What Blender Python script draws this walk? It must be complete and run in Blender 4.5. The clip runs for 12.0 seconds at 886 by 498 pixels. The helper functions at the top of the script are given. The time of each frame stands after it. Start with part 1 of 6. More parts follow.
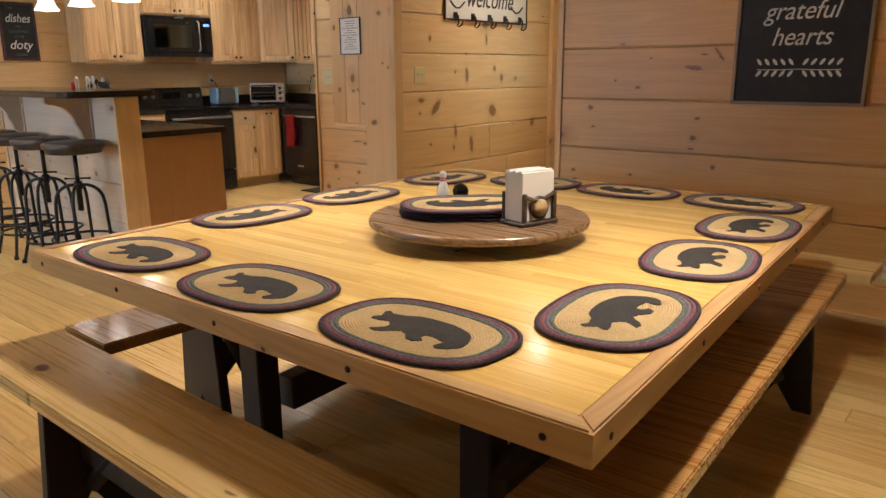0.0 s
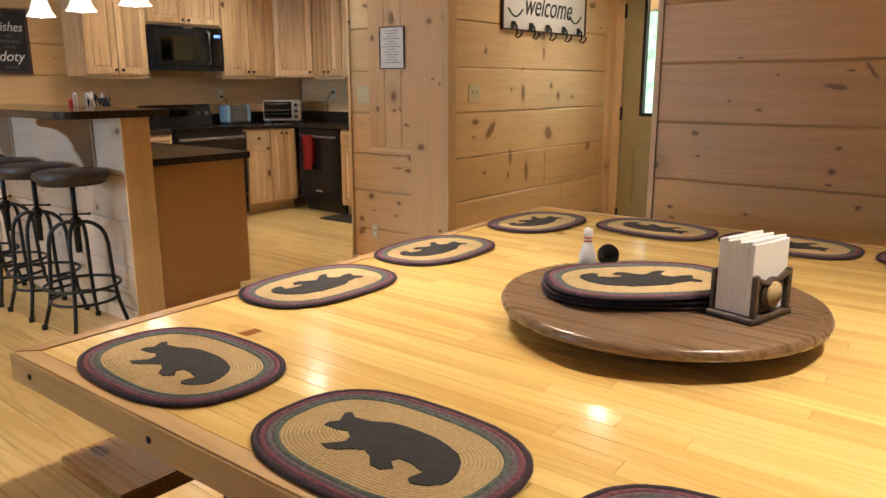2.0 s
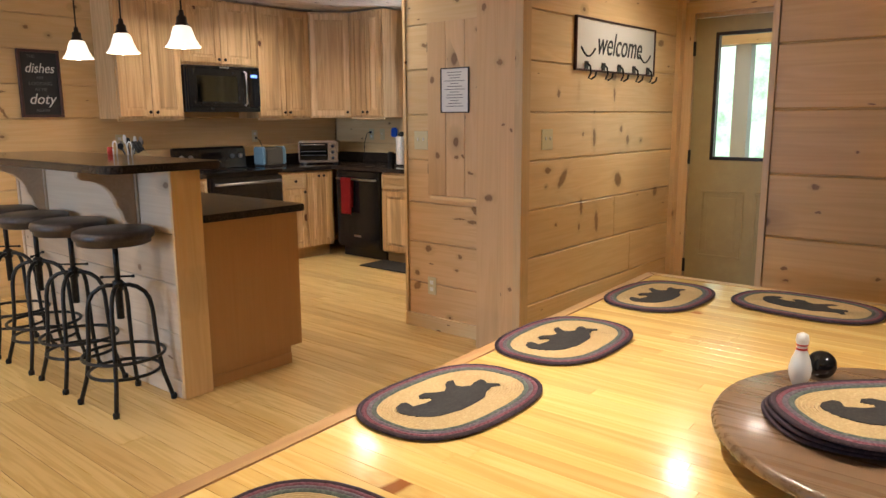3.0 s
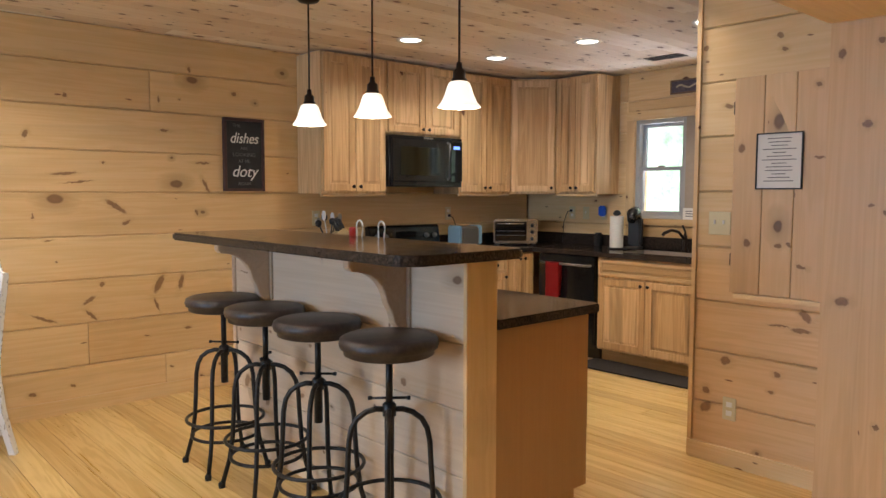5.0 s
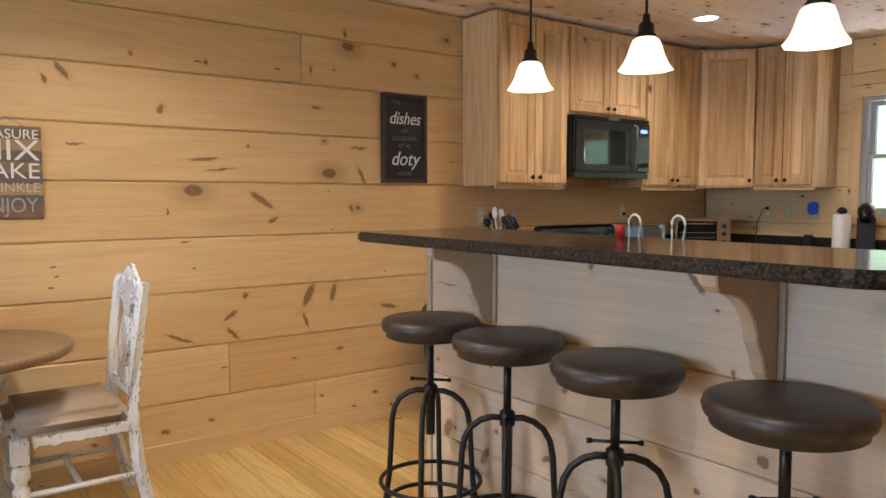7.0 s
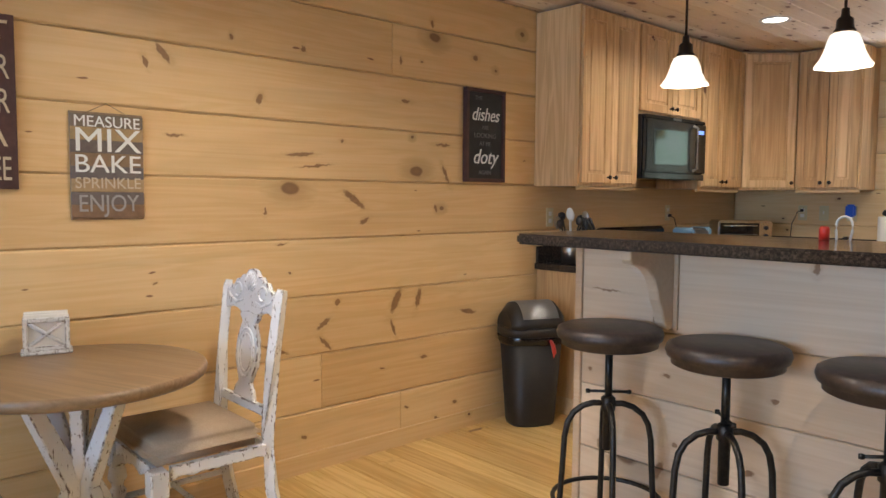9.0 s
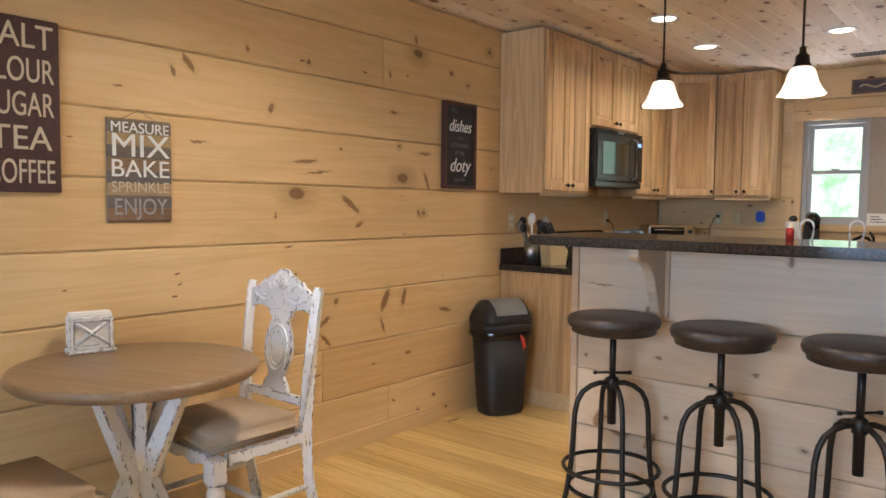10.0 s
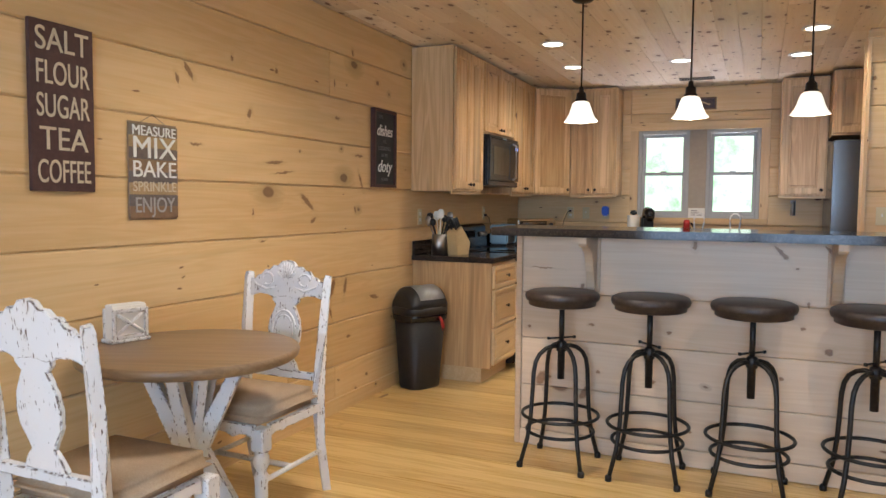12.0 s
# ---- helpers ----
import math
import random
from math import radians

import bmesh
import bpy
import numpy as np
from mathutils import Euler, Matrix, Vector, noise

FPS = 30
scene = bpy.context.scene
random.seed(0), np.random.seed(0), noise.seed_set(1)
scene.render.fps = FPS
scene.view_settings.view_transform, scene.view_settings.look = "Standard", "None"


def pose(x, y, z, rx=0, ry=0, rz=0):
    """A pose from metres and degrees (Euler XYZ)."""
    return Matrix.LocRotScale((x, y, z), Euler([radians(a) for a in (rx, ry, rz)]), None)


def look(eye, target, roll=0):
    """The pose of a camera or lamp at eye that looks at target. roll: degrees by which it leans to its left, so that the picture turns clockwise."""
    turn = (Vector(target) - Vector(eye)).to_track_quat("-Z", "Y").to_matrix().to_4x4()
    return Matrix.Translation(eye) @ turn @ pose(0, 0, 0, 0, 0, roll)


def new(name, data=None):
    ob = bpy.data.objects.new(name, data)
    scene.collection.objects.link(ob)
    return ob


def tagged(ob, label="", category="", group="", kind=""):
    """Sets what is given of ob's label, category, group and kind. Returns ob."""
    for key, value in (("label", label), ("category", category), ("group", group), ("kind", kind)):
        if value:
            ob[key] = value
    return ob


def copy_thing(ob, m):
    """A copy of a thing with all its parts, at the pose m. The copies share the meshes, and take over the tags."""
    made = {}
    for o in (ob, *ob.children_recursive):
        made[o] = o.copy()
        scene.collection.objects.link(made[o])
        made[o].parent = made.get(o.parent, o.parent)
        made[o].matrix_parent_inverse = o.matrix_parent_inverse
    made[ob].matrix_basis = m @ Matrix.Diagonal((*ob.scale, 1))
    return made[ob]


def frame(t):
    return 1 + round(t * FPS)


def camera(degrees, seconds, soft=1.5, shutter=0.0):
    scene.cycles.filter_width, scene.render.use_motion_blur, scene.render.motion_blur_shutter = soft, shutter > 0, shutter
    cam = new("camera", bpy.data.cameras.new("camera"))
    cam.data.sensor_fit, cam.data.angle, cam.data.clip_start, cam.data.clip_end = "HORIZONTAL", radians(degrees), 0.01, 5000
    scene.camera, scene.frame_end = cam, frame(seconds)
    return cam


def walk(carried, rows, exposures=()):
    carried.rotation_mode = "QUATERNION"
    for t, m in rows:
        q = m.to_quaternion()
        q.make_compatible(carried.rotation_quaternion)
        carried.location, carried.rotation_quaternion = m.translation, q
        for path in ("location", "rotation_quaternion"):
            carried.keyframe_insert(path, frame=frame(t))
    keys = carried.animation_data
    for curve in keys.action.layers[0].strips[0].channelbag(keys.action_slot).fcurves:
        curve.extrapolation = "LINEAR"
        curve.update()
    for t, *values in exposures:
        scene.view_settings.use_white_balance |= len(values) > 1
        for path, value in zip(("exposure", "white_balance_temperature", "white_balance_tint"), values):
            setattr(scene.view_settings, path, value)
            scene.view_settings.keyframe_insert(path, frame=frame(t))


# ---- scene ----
cam = camera(62.5, 12.0)
PATH = [
    (0, (1.52, 0.646, 1.279), (0.273, 2.134, 0.8), -0.4),
    (0.5, (1.354, 0.749, 1.27), (0.109, 2.238, 0.785), -0.4),
    (1, (1.174, 0.824, 1.265), (-0.07, 2.317, 0.789), -0.3),
    (1.5, (0.94, 0.908, 1.26), (-0.297, 2.41, 0.801), -0.2),
    (2, (0.726, 0.972, 1.287), (-0.512, 2.48, 0.848), -0.1),
    (2.5, (0.482, 1.036, 1.34), (-0.756, 2.552, 0.93), -0.3),
    (4.5, (-0.786, 1.111, 1.379), (-2.226, 2.489, 1.211), -0.0),
    (5, (-1.108, 1.084, 1.365), (-2.595, 2.413, 1.214), 0.1),
    (5.5, (-1.399, 1.082, 1.348), (-2.938, 2.351, 1.204), 0.0),
    (6, (-1.729, 1.109, 1.342), (-3.306, 2.33, 1.194), 0.0),
    (6.5, (-2.059, 1.111, 1.32), (-3.65, 2.314, 1.173), 0.1),
    (7, (-2.364, 1.117, 1.299), (-3.963, 2.309, 1.156), 0.0),
    (7.5, (-2.629, 1.121, 1.292), (-4.237, 2.302, 1.143), 0.1),
    (9.5, (-3.162, 0.278, 1.29), (-4.536, 1.725, 1.16), 0.5),
    (10, (-3.249, 0.019, 1.281), (-4.506, 1.57, 1.161), 0.6),
    (10.5, (-3.362, -0.244, 1.287), (-4.487, 1.406, 1.165), 0.6),
    (11, (-3.506, -0.495, 1.279), (-4.483, 1.246, 1.16), 0.6),
    (11.5, (-3.581, -0.684, 1.277), (-4.455, 1.111, 1.157), 0.5),
    (12, (-3.653, -0.832, 1.283), (-4.444, 1.0, 1.156), 0.5),
]
walk(cam, [(t, look(eye, target, roll)) for t, eye, target, roll in PATH])

# ---- light ----
def lamp(name, kind, energy, colour, m, **more):
    data = bpy.data.lights.new(name, kind)
    data.energy, data.color = energy, colour
    for key, value in more.items():
        setattr(data, key, value)
    ob = new(name, data)
    ob.matrix_world = m
    return ob

WARM, WARMER, DAY = (1.0, 0.90, 0.78), (1.0, 0.89, 0.77), (0.44, 0.66, 1.0)
CAN_W, PENDANT_W, DAY_W = 9.0, 2.2, 170.0
# the last two, at y -0.8, are unseen and added as fill
EAST_CANS_AND_FILL = [(-1.47, 5.40, 16), (0.92, 2.5, 29), (-0.95, 2.5, 27), (1.6, -0.8, 5), (-0.6, -0.8, 7)]
# the last three are unseen, added to brighten the walls south of the bar
KITCHEN_CANS_AND_FILL = [(-5.03, 4.29, 11), (-5.10, 5.20, 10), (-4.25, 5.22, 10), (-3.40, 5.28, 10), (-3.35, 4.42, 11), (-4.9, 1.8, 27), (-4.8, -1.0, 12), (-3.05, 1.5, 20)]

world = bpy.data.worlds.new("world")
scene.world = world
world.use_nodes = True
wt = world.node_tree
sky = wt.nodes.new("ShaderNodeTexSky")
sky.sky_type, sky.sun_disc, sky.sun_elevation, sky.sun_rotation = "NISHITA", False, radians(48), radians(200)
wt.links.new(sky.outputs[0], wt.nodes["Background"].inputs[0])
wt.nodes["Background"].inputs[1].default_value = 0.12
lamp("sun", "SUN", 2.5, (1, 0.95, 0.86), look((0, -20, 25), (0, 0, 0)), angle=radians(0.6))

# ---- materials ----
def mat(name, rough=0.5, metal=0.0, colour=(0.5, 0.5, 0.5)):
    m = bpy.data.materials.new(name)
    m.use_nodes = True
    b = m.node_tree.nodes["Principled BSDF"]
    b.inputs["Base Color"].default_value = (*colour, 1)
    b.inputs["Roughness"].default_value = rough
    b.inputs["Metallic"].default_value = metal
    return m

class Nodes:
    """Short hands for building a node tree."""
    def __init__(self, m):
        self.t = m.node_tree
        self.b = self.t.nodes["Principled BSDF"]
    def add(self, kind, **inputs):
        n = self.t.nodes.new("ShaderNode" + kind)
        for key, value in inputs.items():
            sock = n.inputs[int(key[1:])] if key[0] == "i" and key[1:].isdigit() else n.inputs[key]
            if hasattr(value, "links") or hasattr(value, "is_linked"):
                self.t.links.new(value, sock)
            else:
                sock.default_value = value
        return n
    def math(self, op, a, b=0.0, c=0.0, clamp=False):
        n = self.t.nodes.new("ShaderNodeMath")
        n.operation, n.use_clamp = op, clamp
        for k, v in enumerate((a, b, c)):
            if hasattr(v, "is_linked"):
                self.t.links.new(v, n.inputs[k])
            else:
                n.inputs[k].default_value = v
        return n.outputs[0]
    def mix(self, fac, a, b, blend="MIX"):
        n = self.t.nodes.new("ShaderNodeMix")
        n.data_type, n.blend_type = "RGBA", blend
        for k, v in ((0, fac), (6, a), (7, b)):
            if hasattr(v, "is_linked"):
                self.t.links.new(v, n.inputs[k])
            else:
                n.inputs[k].default_value = v if k == 0 else (*v, 1)
        return n.outputs[2]
    def ramp(self, fac, stops):
        n = self.t.nodes.new("ShaderNodeValToRGB")
        self.t.links.new(fac, n.inputs[0])
        el = n.color_ramp.elements
        while len(el) < len(stops):
            el.new(0.5)
        for e, (p, c) in zip(el, stops):
            e.position, e.color = p, (*c, 1) if len(c) == 3 else c
        return n.outputs[0]
    def noise(self, vec, scale, detail=3.0, rough=0.55, dist=0.0):
        n = self.add("TexNoise", Vector=vec, Scale=scale, Detail=detail, Roughness=rough, Distortion=dist)
        return n.outputs[0]
    def vscale(self, vec, s):
        n = self.t.nodes.new("ShaderNodeVectorMath")
        n.operation = "MULTIPLY"
        self.t.links.new(vec, n.inputs[0])
        n.inputs[1].default_value = s
        return n.outputs[0]
    def bump(self, h, strength=0.2, dist=0.002):
        n = self.add("Bump", Height=h, Strength=strength, Distance=dist)
        self.t.links.new(n.outputs[0], self.b.inputs["Normal"])
    def coords(self, island=False):
        tc = self.t.nodes.new("ShaderNodeTexCoord").outputs["Object"]
        if island:
            rnd = self.t.nodes.new("ShaderNodeNewGeometry").outputs["Random Per Island"]
        else:
            rnd = self.t.nodes.new("ShaderNodeObjectInfo").outputs["Random"]
        off = self.add("CombineXYZ", X=self.math("MULTIPLY", rnd, 37.0), Y=self.math("MULTIPLY", rnd, 91.0), Z=self.math("MULTIPLY", rnd, 53.0)).outputs[0]
        v = self.t.nodes.new("ShaderNodeVectorMath")
        self.t.links.new(tc, v.inputs[0])
        self.t.links.new(off, v.inputs[1])
        return v.outputs[0], rnd

def placed_knots(n, placed, along):
    """How far a point lies inside a knot of the list, and inside the grain that bends round it."""
    raw = n.t.nodes.new("ShaderNodeTexCoord").outputs["Object"]
    wob = n.add("TexNoise", Vector=raw, Scale=45.0, Detail=2.0)
    shake = n.t.nodes.new("ShaderNodeVectorMath")
    shake.operation = "MULTIPLY_ADD"
    n.t.links.new(wob.outputs["Color"], shake.inputs[0])
    shake.inputs[1].default_value = (0.022, 0.022, 0.022)
    n.t.links.new(raw, shake.inputs[2])
    parts = n.t.nodes.new("ShaderNodeSeparateXYZ")
    n.t.links.new(shake.outputs[0], parts.inputs[0])
    plane = n.add("CombineXYZ", X=parts.outputs[along], Y=parts.outputs[2]).outputs[0]
    best = None
    for u, v, a, b, angle in placed:
        mp = n.t.nodes.new("ShaderNodeMapping")
        mp.vector_type = "TEXTURE"
        n.t.links.new(plane, mp.inputs["Vector"])
        mp.inputs["Location"].default_value = (u + 0.011, v + 0.011, 0)
        mp.inputs["Rotation"].default_value = (0, 0, angle)
        mp.inputs["Scale"].default_value = (a * 1.0, b * 0.95, 1)
        length = n.t.nodes.new("ShaderNodeVectorMath")
        length.operation = "LENGTH"
        n.t.links.new(mp.outputs[0], length.inputs[0])
        best = length.outputs["Value"] if best is None else n.math("MINIMUM", best, length.outputs["Value"])
    mark = n.math("MULTIPLY", n.math("SUBTRACT", 1.12, best, clamp=True), 3.0, clamp=True)
    around = n.math("POWER", n.math("MULTIPLY", n.math("SUBTRACT", 3.0, best, clamp=False), 0.5, clamp=True), 2.0)
    return mark, n.math("MULTIPLY", around, 0.42)

def wood(name, axis, light, dark, knot=(0.12, 0.04, 0.015), knots=0.5, knot_scale=2.2, rough=0.42, island=False, vary=0.12, streaks=0.0, grain=1.0, coat=0.0, rings=0.35, flat=None, placed=(), knot_size=1.0, stretch=1.0):
    """Boards whose grain runs along axis (0, 1, 2); knots: how many of the cells hold one; placed: knots of a known (along, up, half length, half width, angle) on a wall."""
    m = mat(name, rough)
    n = Nodes(m)
    vec, rnd = n.coords(island)
    long = [9.0, 9.0, 9.0]
    long[axis] = 0.55
    fine = [90.0, 90.0, 90.0]
    fine[axis] = 1.6
    cell = [1.5, 1.5, 1.5]
    cell[axis] = 1.0 / stretch
    kv = n.vscale(vec, [c * knot_scale for c in cell])
    wob = n.add("TexNoise", Vector=vec, Scale=9.0, Detail=2.0)
    kv2 = n.t.nodes.new("ShaderNodeVectorMath")
    kv2.operation = "MULTIPLY_ADD"
    n.t.links.new(wob.outputs["Color"], kv2.inputs[0])
    kv2.inputs[1].default_value = [0.10 for c in cell]
    n.t.links.new(kv, kv2.inputs[2])
    parts = n.t.nodes.new("ShaderNodeSeparateXYZ")
    n.t.links.new(kv2.outputs[0], parts.inputs[0])
    off = flat if flat is not None else (1 if axis != 1 else 0)
    keep = [k for k in range(3) if k != off]
    plane = n.add("CombineXYZ", X=parts.outputs[keep[0]], Y=parts.outputs[keep[1]])
    vo = n.add("TexVoronoi", Scale=1.0)
    vo.voronoi_dimensions = "2D"
    n.t.links.new(plane.outputs[0], vo.inputs["Vector"])
    sep = n.t.nodes.new("ShaderNodeSeparateColor")
    n.t.links.new(vo.outputs["Color"], sep.inputs[0])
    has = n.math("LESS_THAN", sep.outputs[0], knots)
    size = n.math("MULTIPLY_ADD", n.math("POWER", sep.outputs[1], 4.0), 0.085 * knot_size, 0.022 * knot_size)
    near = n.math("MULTIPLY", n.math("SUBTRACT", 1.0, n.math("DIVIDE", vo.outputs["Distance"], size), clamp=True), has)
    core = n.math("MULTIPLY", near, 3.0, clamp=True)
    halo = n.math("MULTIPLY", n.math("SUBTRACT", 1.0, n.math("DIVIDE", vo.outputs["Distance"], n.math("MULTIPLY", size, 3.4)), clamp=True), has)
    fleck = n.add("TexVoronoi", Scale=2.6)
    fleck.voronoi_dimensions = "2D"
    n.t.links.new(n.vscale(plane.outputs[0], [0.4 if k == axis else 1.0 for k in keep] + [1.0]), fleck.inputs["Vector"])
    fsep = n.t.nodes.new("ShaderNodeSeparateColor")
    n.t.links.new(fleck.outputs["Color"], fsep.inputs[0])
    fhas = n.math("LESS_THAN", fsep.outputs[0], 0.45 * knots)
    fsize = n.math("MULTIPLY_ADD", fsep.outputs[1], 0.04, 0.022)
    spot = n.math("MULTIPLY", n.math("MULTIPLY", n.math("SUBTRACT", 1.0, n.math("DIVIDE", fleck.outputs["Distance"], fsize), clamp=True), fhas), 2.0, clamp=True)
    broad = n.noise(n.vscale(vec, long), 1.0, 3.0, 0.6, 0.6)
    mark, ring_round = None, halo
    if placed:
        mark, ring_round = placed_knots(n, placed, 1 if flat == 0 else 0)
        ring_round = n.math("ADD", ring_round, halo)
    ring = n.math("SINE", n.math("ADD", n.math("MULTIPLY", broad, 42.0), n.math("MULTIPLY", ring_round, 9.0)))
    ring = n.math("MULTIPLY_ADD", ring, 0.5 * rings, n.math("SUBTRACT", 0.5, 0.0))
    hair = n.noise(n.vscale(vec, fine), 1.0, 3.0, 0.6)
    t = n.math("ADD", n.math("MULTIPLY", ring, 0.55), n.math("MULTIPLY", hair, 0.45 * grain), clamp=True)
    col = n.ramp(t, [(0.2, dark), (0.72, light)])
    tint = n.math("MULTIPLY_ADD", rnd, 2 * vary, 1.0 - vary)
    tintc = n.add("CombineColor", Red=tint, Green=n.math("POWER", tint, 1.4), Blue=n.math("POWER", tint, 1.9)).outputs[0]
    col = n.mix(1.0, col, tintc, "MULTIPLY")
    if streaks:
        st = [7.0, 7.0, 7.0]
        st[axis] = 0.5
        s = n.noise(n.vscale(vec, st), 1.0, 2.0, 0.5, 1.0)
        s = n.math("MULTIPLY", n.math("SUBTRACT", s, 0.56, clamp=True), 9.0, clamp=True)
        col = n.mix(n.math("MULTIPLY", s, streaks), col, tuple(c * 0.5 for c in dark))
    col = n.mix(n.math("MULTIPLY", halo, 0.45), col, tuple(0.6 * c for c in dark))
    col = n.mix(core, col, knot)
    col = n.mix(n.math("MULTIPLY", spot, 0.85), col, tuple(1.4 * c for c in knot))
    if placed:
        col = n.mix(n.math("MULTIPLY", ring_round, 0.5), col, tuple(0.55 * c for c in dark))
        tone = n.mix(n.noise(vec, 60.0, 2.0), (0.085, 0.03, 0.010), (0.30, 0.135, 0.05))
        col = n.mix(n.math("MULTIPLY", mark, 0.8), col, tone)
    n.t.links.new(col, n.b.inputs["Base Color"])
    n.t.links.new(n.math("MULTIPLY_ADD", hair, 0.16, rough - 0.08), n.b.inputs["Roughness"])
    n.b.inputs["Coat Weight"].default_value = coat
    n.b.inputs["Coat Roughness"].default_value = 0.12
    n.bump(n.math("ADD", hair, n.math("MULTIPLY", core, 1.2)), 0.12, 0.0012)
    return m

def speckled(name, base, flecks, rough, scale=90, metal=0.0, coat=0.0, bump=0.0):
    m = mat(name, rough, metal)
    n = Nodes(m)
    vec = n.t.nodes.new("ShaderNodeTexCoord").outputs["Object"]
    a = n.noise(vec, scale, 3.0, 0.7)
    b = n.noise(vec, scale * 0.12, 3.0, 0.6)
    c = n.ramp(a, [(0.42, base), (0.58, tuple(0.5 * (x + y) for x, y in zip(base, flecks))), (0.7, flecks)])
    c = n.mix(n.math("MULTIPLY", b, 0.5), c, tuple(0.6 * x for x in base))
    n.t.links.new(c, n.b.inputs["Base Color"])
    n.t.links.new(n.math("MULTIPLY_ADD", b, 0.15, rough - 0.07, clamp=True), n.b.inputs["Roughness"])
    n.b.inputs["Coat Weight"].default_value = coat
    if bump:
        n.bump(a, bump, 0.002)
    return m

def glow(name, colour, strength):
    m = mat(name, 0.4, 0, colour)
    b = m.node_tree.nodes["Principled BSDF"]
    b.inputs["Emission Color"].default_value = (*colour, 1)
    b.inputs["Emission Strength"].default_value = strength
    return m

PINE_L, PINE_D = (0.74, 0.53, 0.285), (0.64, 0.42, 0.188)
# knots of the boards by wall: (along, up, half length, half width, angle)
WEST_KNOTS_HIGH = [(1.72, 1.855, 0.045, 0.014, -0.9), (1.65, 1.81, 0.023, 0.008, -1.2), (2.14, 1.714, 0.024, 0.015, 1.2), (1.76, 1.535, 0.035, 0.006, 0.0), (2.34, 1.484, 0.076, 0.009, 0.1), (2.42, 1.435, 0.084, 0.005, 0.1), (2.57, 1.558, 0.01, 0.007, 0.0), (2.64, 1.279, 0.074, 0.017, -0.6), (2.7, 1.176, 0.032, 0.012, 0.5), (3.22, 1.573, 0.053, 0.008, 0.0), (3.24, 1.418, 0.054, 0.012, -1.1), (2.96, 1.781, 0.031, 0.008, -0.0), (2.36, 1.96, 0.016, 0.011, -1.6), (2.01, 1.963, 0.015, 0.01, -1.6), (2.93, 1.98, 0.023, 0.007, -1.6), (3.07, 1.993, 0.009, 0.006, 0.1), (3.46, 2.063, 0.021, 0.016, 0.1), (3.14, 2.199, 0.019, 0.012, -1.4), (2.16, 1.227, 0.017, 0.007, -1.6), (3.17, 1.234, 0.021, 0.012, -1.2)]
WEST_KNOTS_LOW = [(2.28, 0.944, 0.009, 0.007, -0.1), (1.67, 0.943, 0.007, 0.006, -0.1), (2.54, 0.787, 0.017, 0.012, 1.0), (2.46, 0.691, 0.044, 0.012, 0.6), (2.47, 0.598, 0.048, 0.011, -0.8), (2.2, 0.601, 0.073, 0.009, -0.4), (2.9, 0.763, 0.067, 0.022, 1.1), (3.05, 0.765, 0.052, 0.016, 1.3), (2.88, 0.625, 0.046, 0.009, -1.2), (3.42, 0.656, 0.063, 0.013, -0.2), (3.09, 0.444, 0.024, 0.01, -0.1), (2.81, 0.424, 0.017, 0.006, -0.1), (2.35, 0.165, 0.017, 0.009, -0.2), (2.12, 0.148, 0.023, 0.014, -0.2), (2.97, 0.192, 0.016, 0.008, -0.2), (3.32, 0.154, 0.018, 0.009, -0.2), (3.19, 0.082, 0.026, 0.012, -0.6), (1.8, 0.147, 0.014, 0.008, -0.2), (1.76, 1.174, 0.009, 0.008, -0.0), (2.24, 1.078, 0.025, 0.005, 0.1)]
WING_KNOTS_HIGH = [(-2.64, 2.103, 0.018, 0.012, -0.3), (-2.62, 2.037, 0.016, 0.01, -0.1), (-3.01, 2.094, 0.015, 0.015, -0.1), (-3.0, 2.029, 0.01, 0.008, -0.1), (-2.88, 1.796, 0.024, 0.013, -0.1)]
WING_KNOTS_LOW = [(-2.48, 0.802, 0.037, 0.018, -0.8), (-2.5, 0.733, 0.044, 0.014, -0.0), (-2.6, 0.742, 0.053, 0.005, 0.0), (-2.86, 0.53, 0.028, 0.023, 0.2), (-2.96, 0.361, 0.019, 0.02, -0.3), (-2.96, 0.274, 0.036, 0.024, 0.7), (-2.63, 0.417, 0.013, 0.009, 0.2), (-2.6, 0.506, 0.016, 0.015, 0.2), (-2.37, 0.704, 0.008, 0.01, 0.2), (-2.38, 0.646, 0.014, 0.01, 0.7)]
ENTRY_KNOTS = [(4.83, 1.001, 0.07, 0.03, 0.8), (4.67, 1.058, 0.036, 0.016, -0.0), (5.54, 0.948, 0.052, 0.046, -0.7), (4.77, 1.492, 0.023, 0.016, -1.6), (5.45, 1.499, 0.046, 0.015, -1.5), (5.06, 0.816, 0.051, 0.018, -1.5), (5.26, 0.701, 0.069, 0.024, -1.5), (5.2, 1.232, 0.055, 0.019, -1.5), (5.06, 1.257, 0.012, 0.013, -1.5), (5.66, 1.208, 0.032, 0.021, -1.5), (5.56, 1.278, 0.021, 0.021, -1.5), (6.13, 0.824, 0.037, 0.029, 0.7), (6.12, 1.864, 0.047, 0.024, 0.1), (5.04, 0.689, 0.021, 0.014, -1.5), (4.77, 0.732, 0.012, 0.013, -1.6), (5.2, 1.388, 0.018, 0.007, 0.0)]
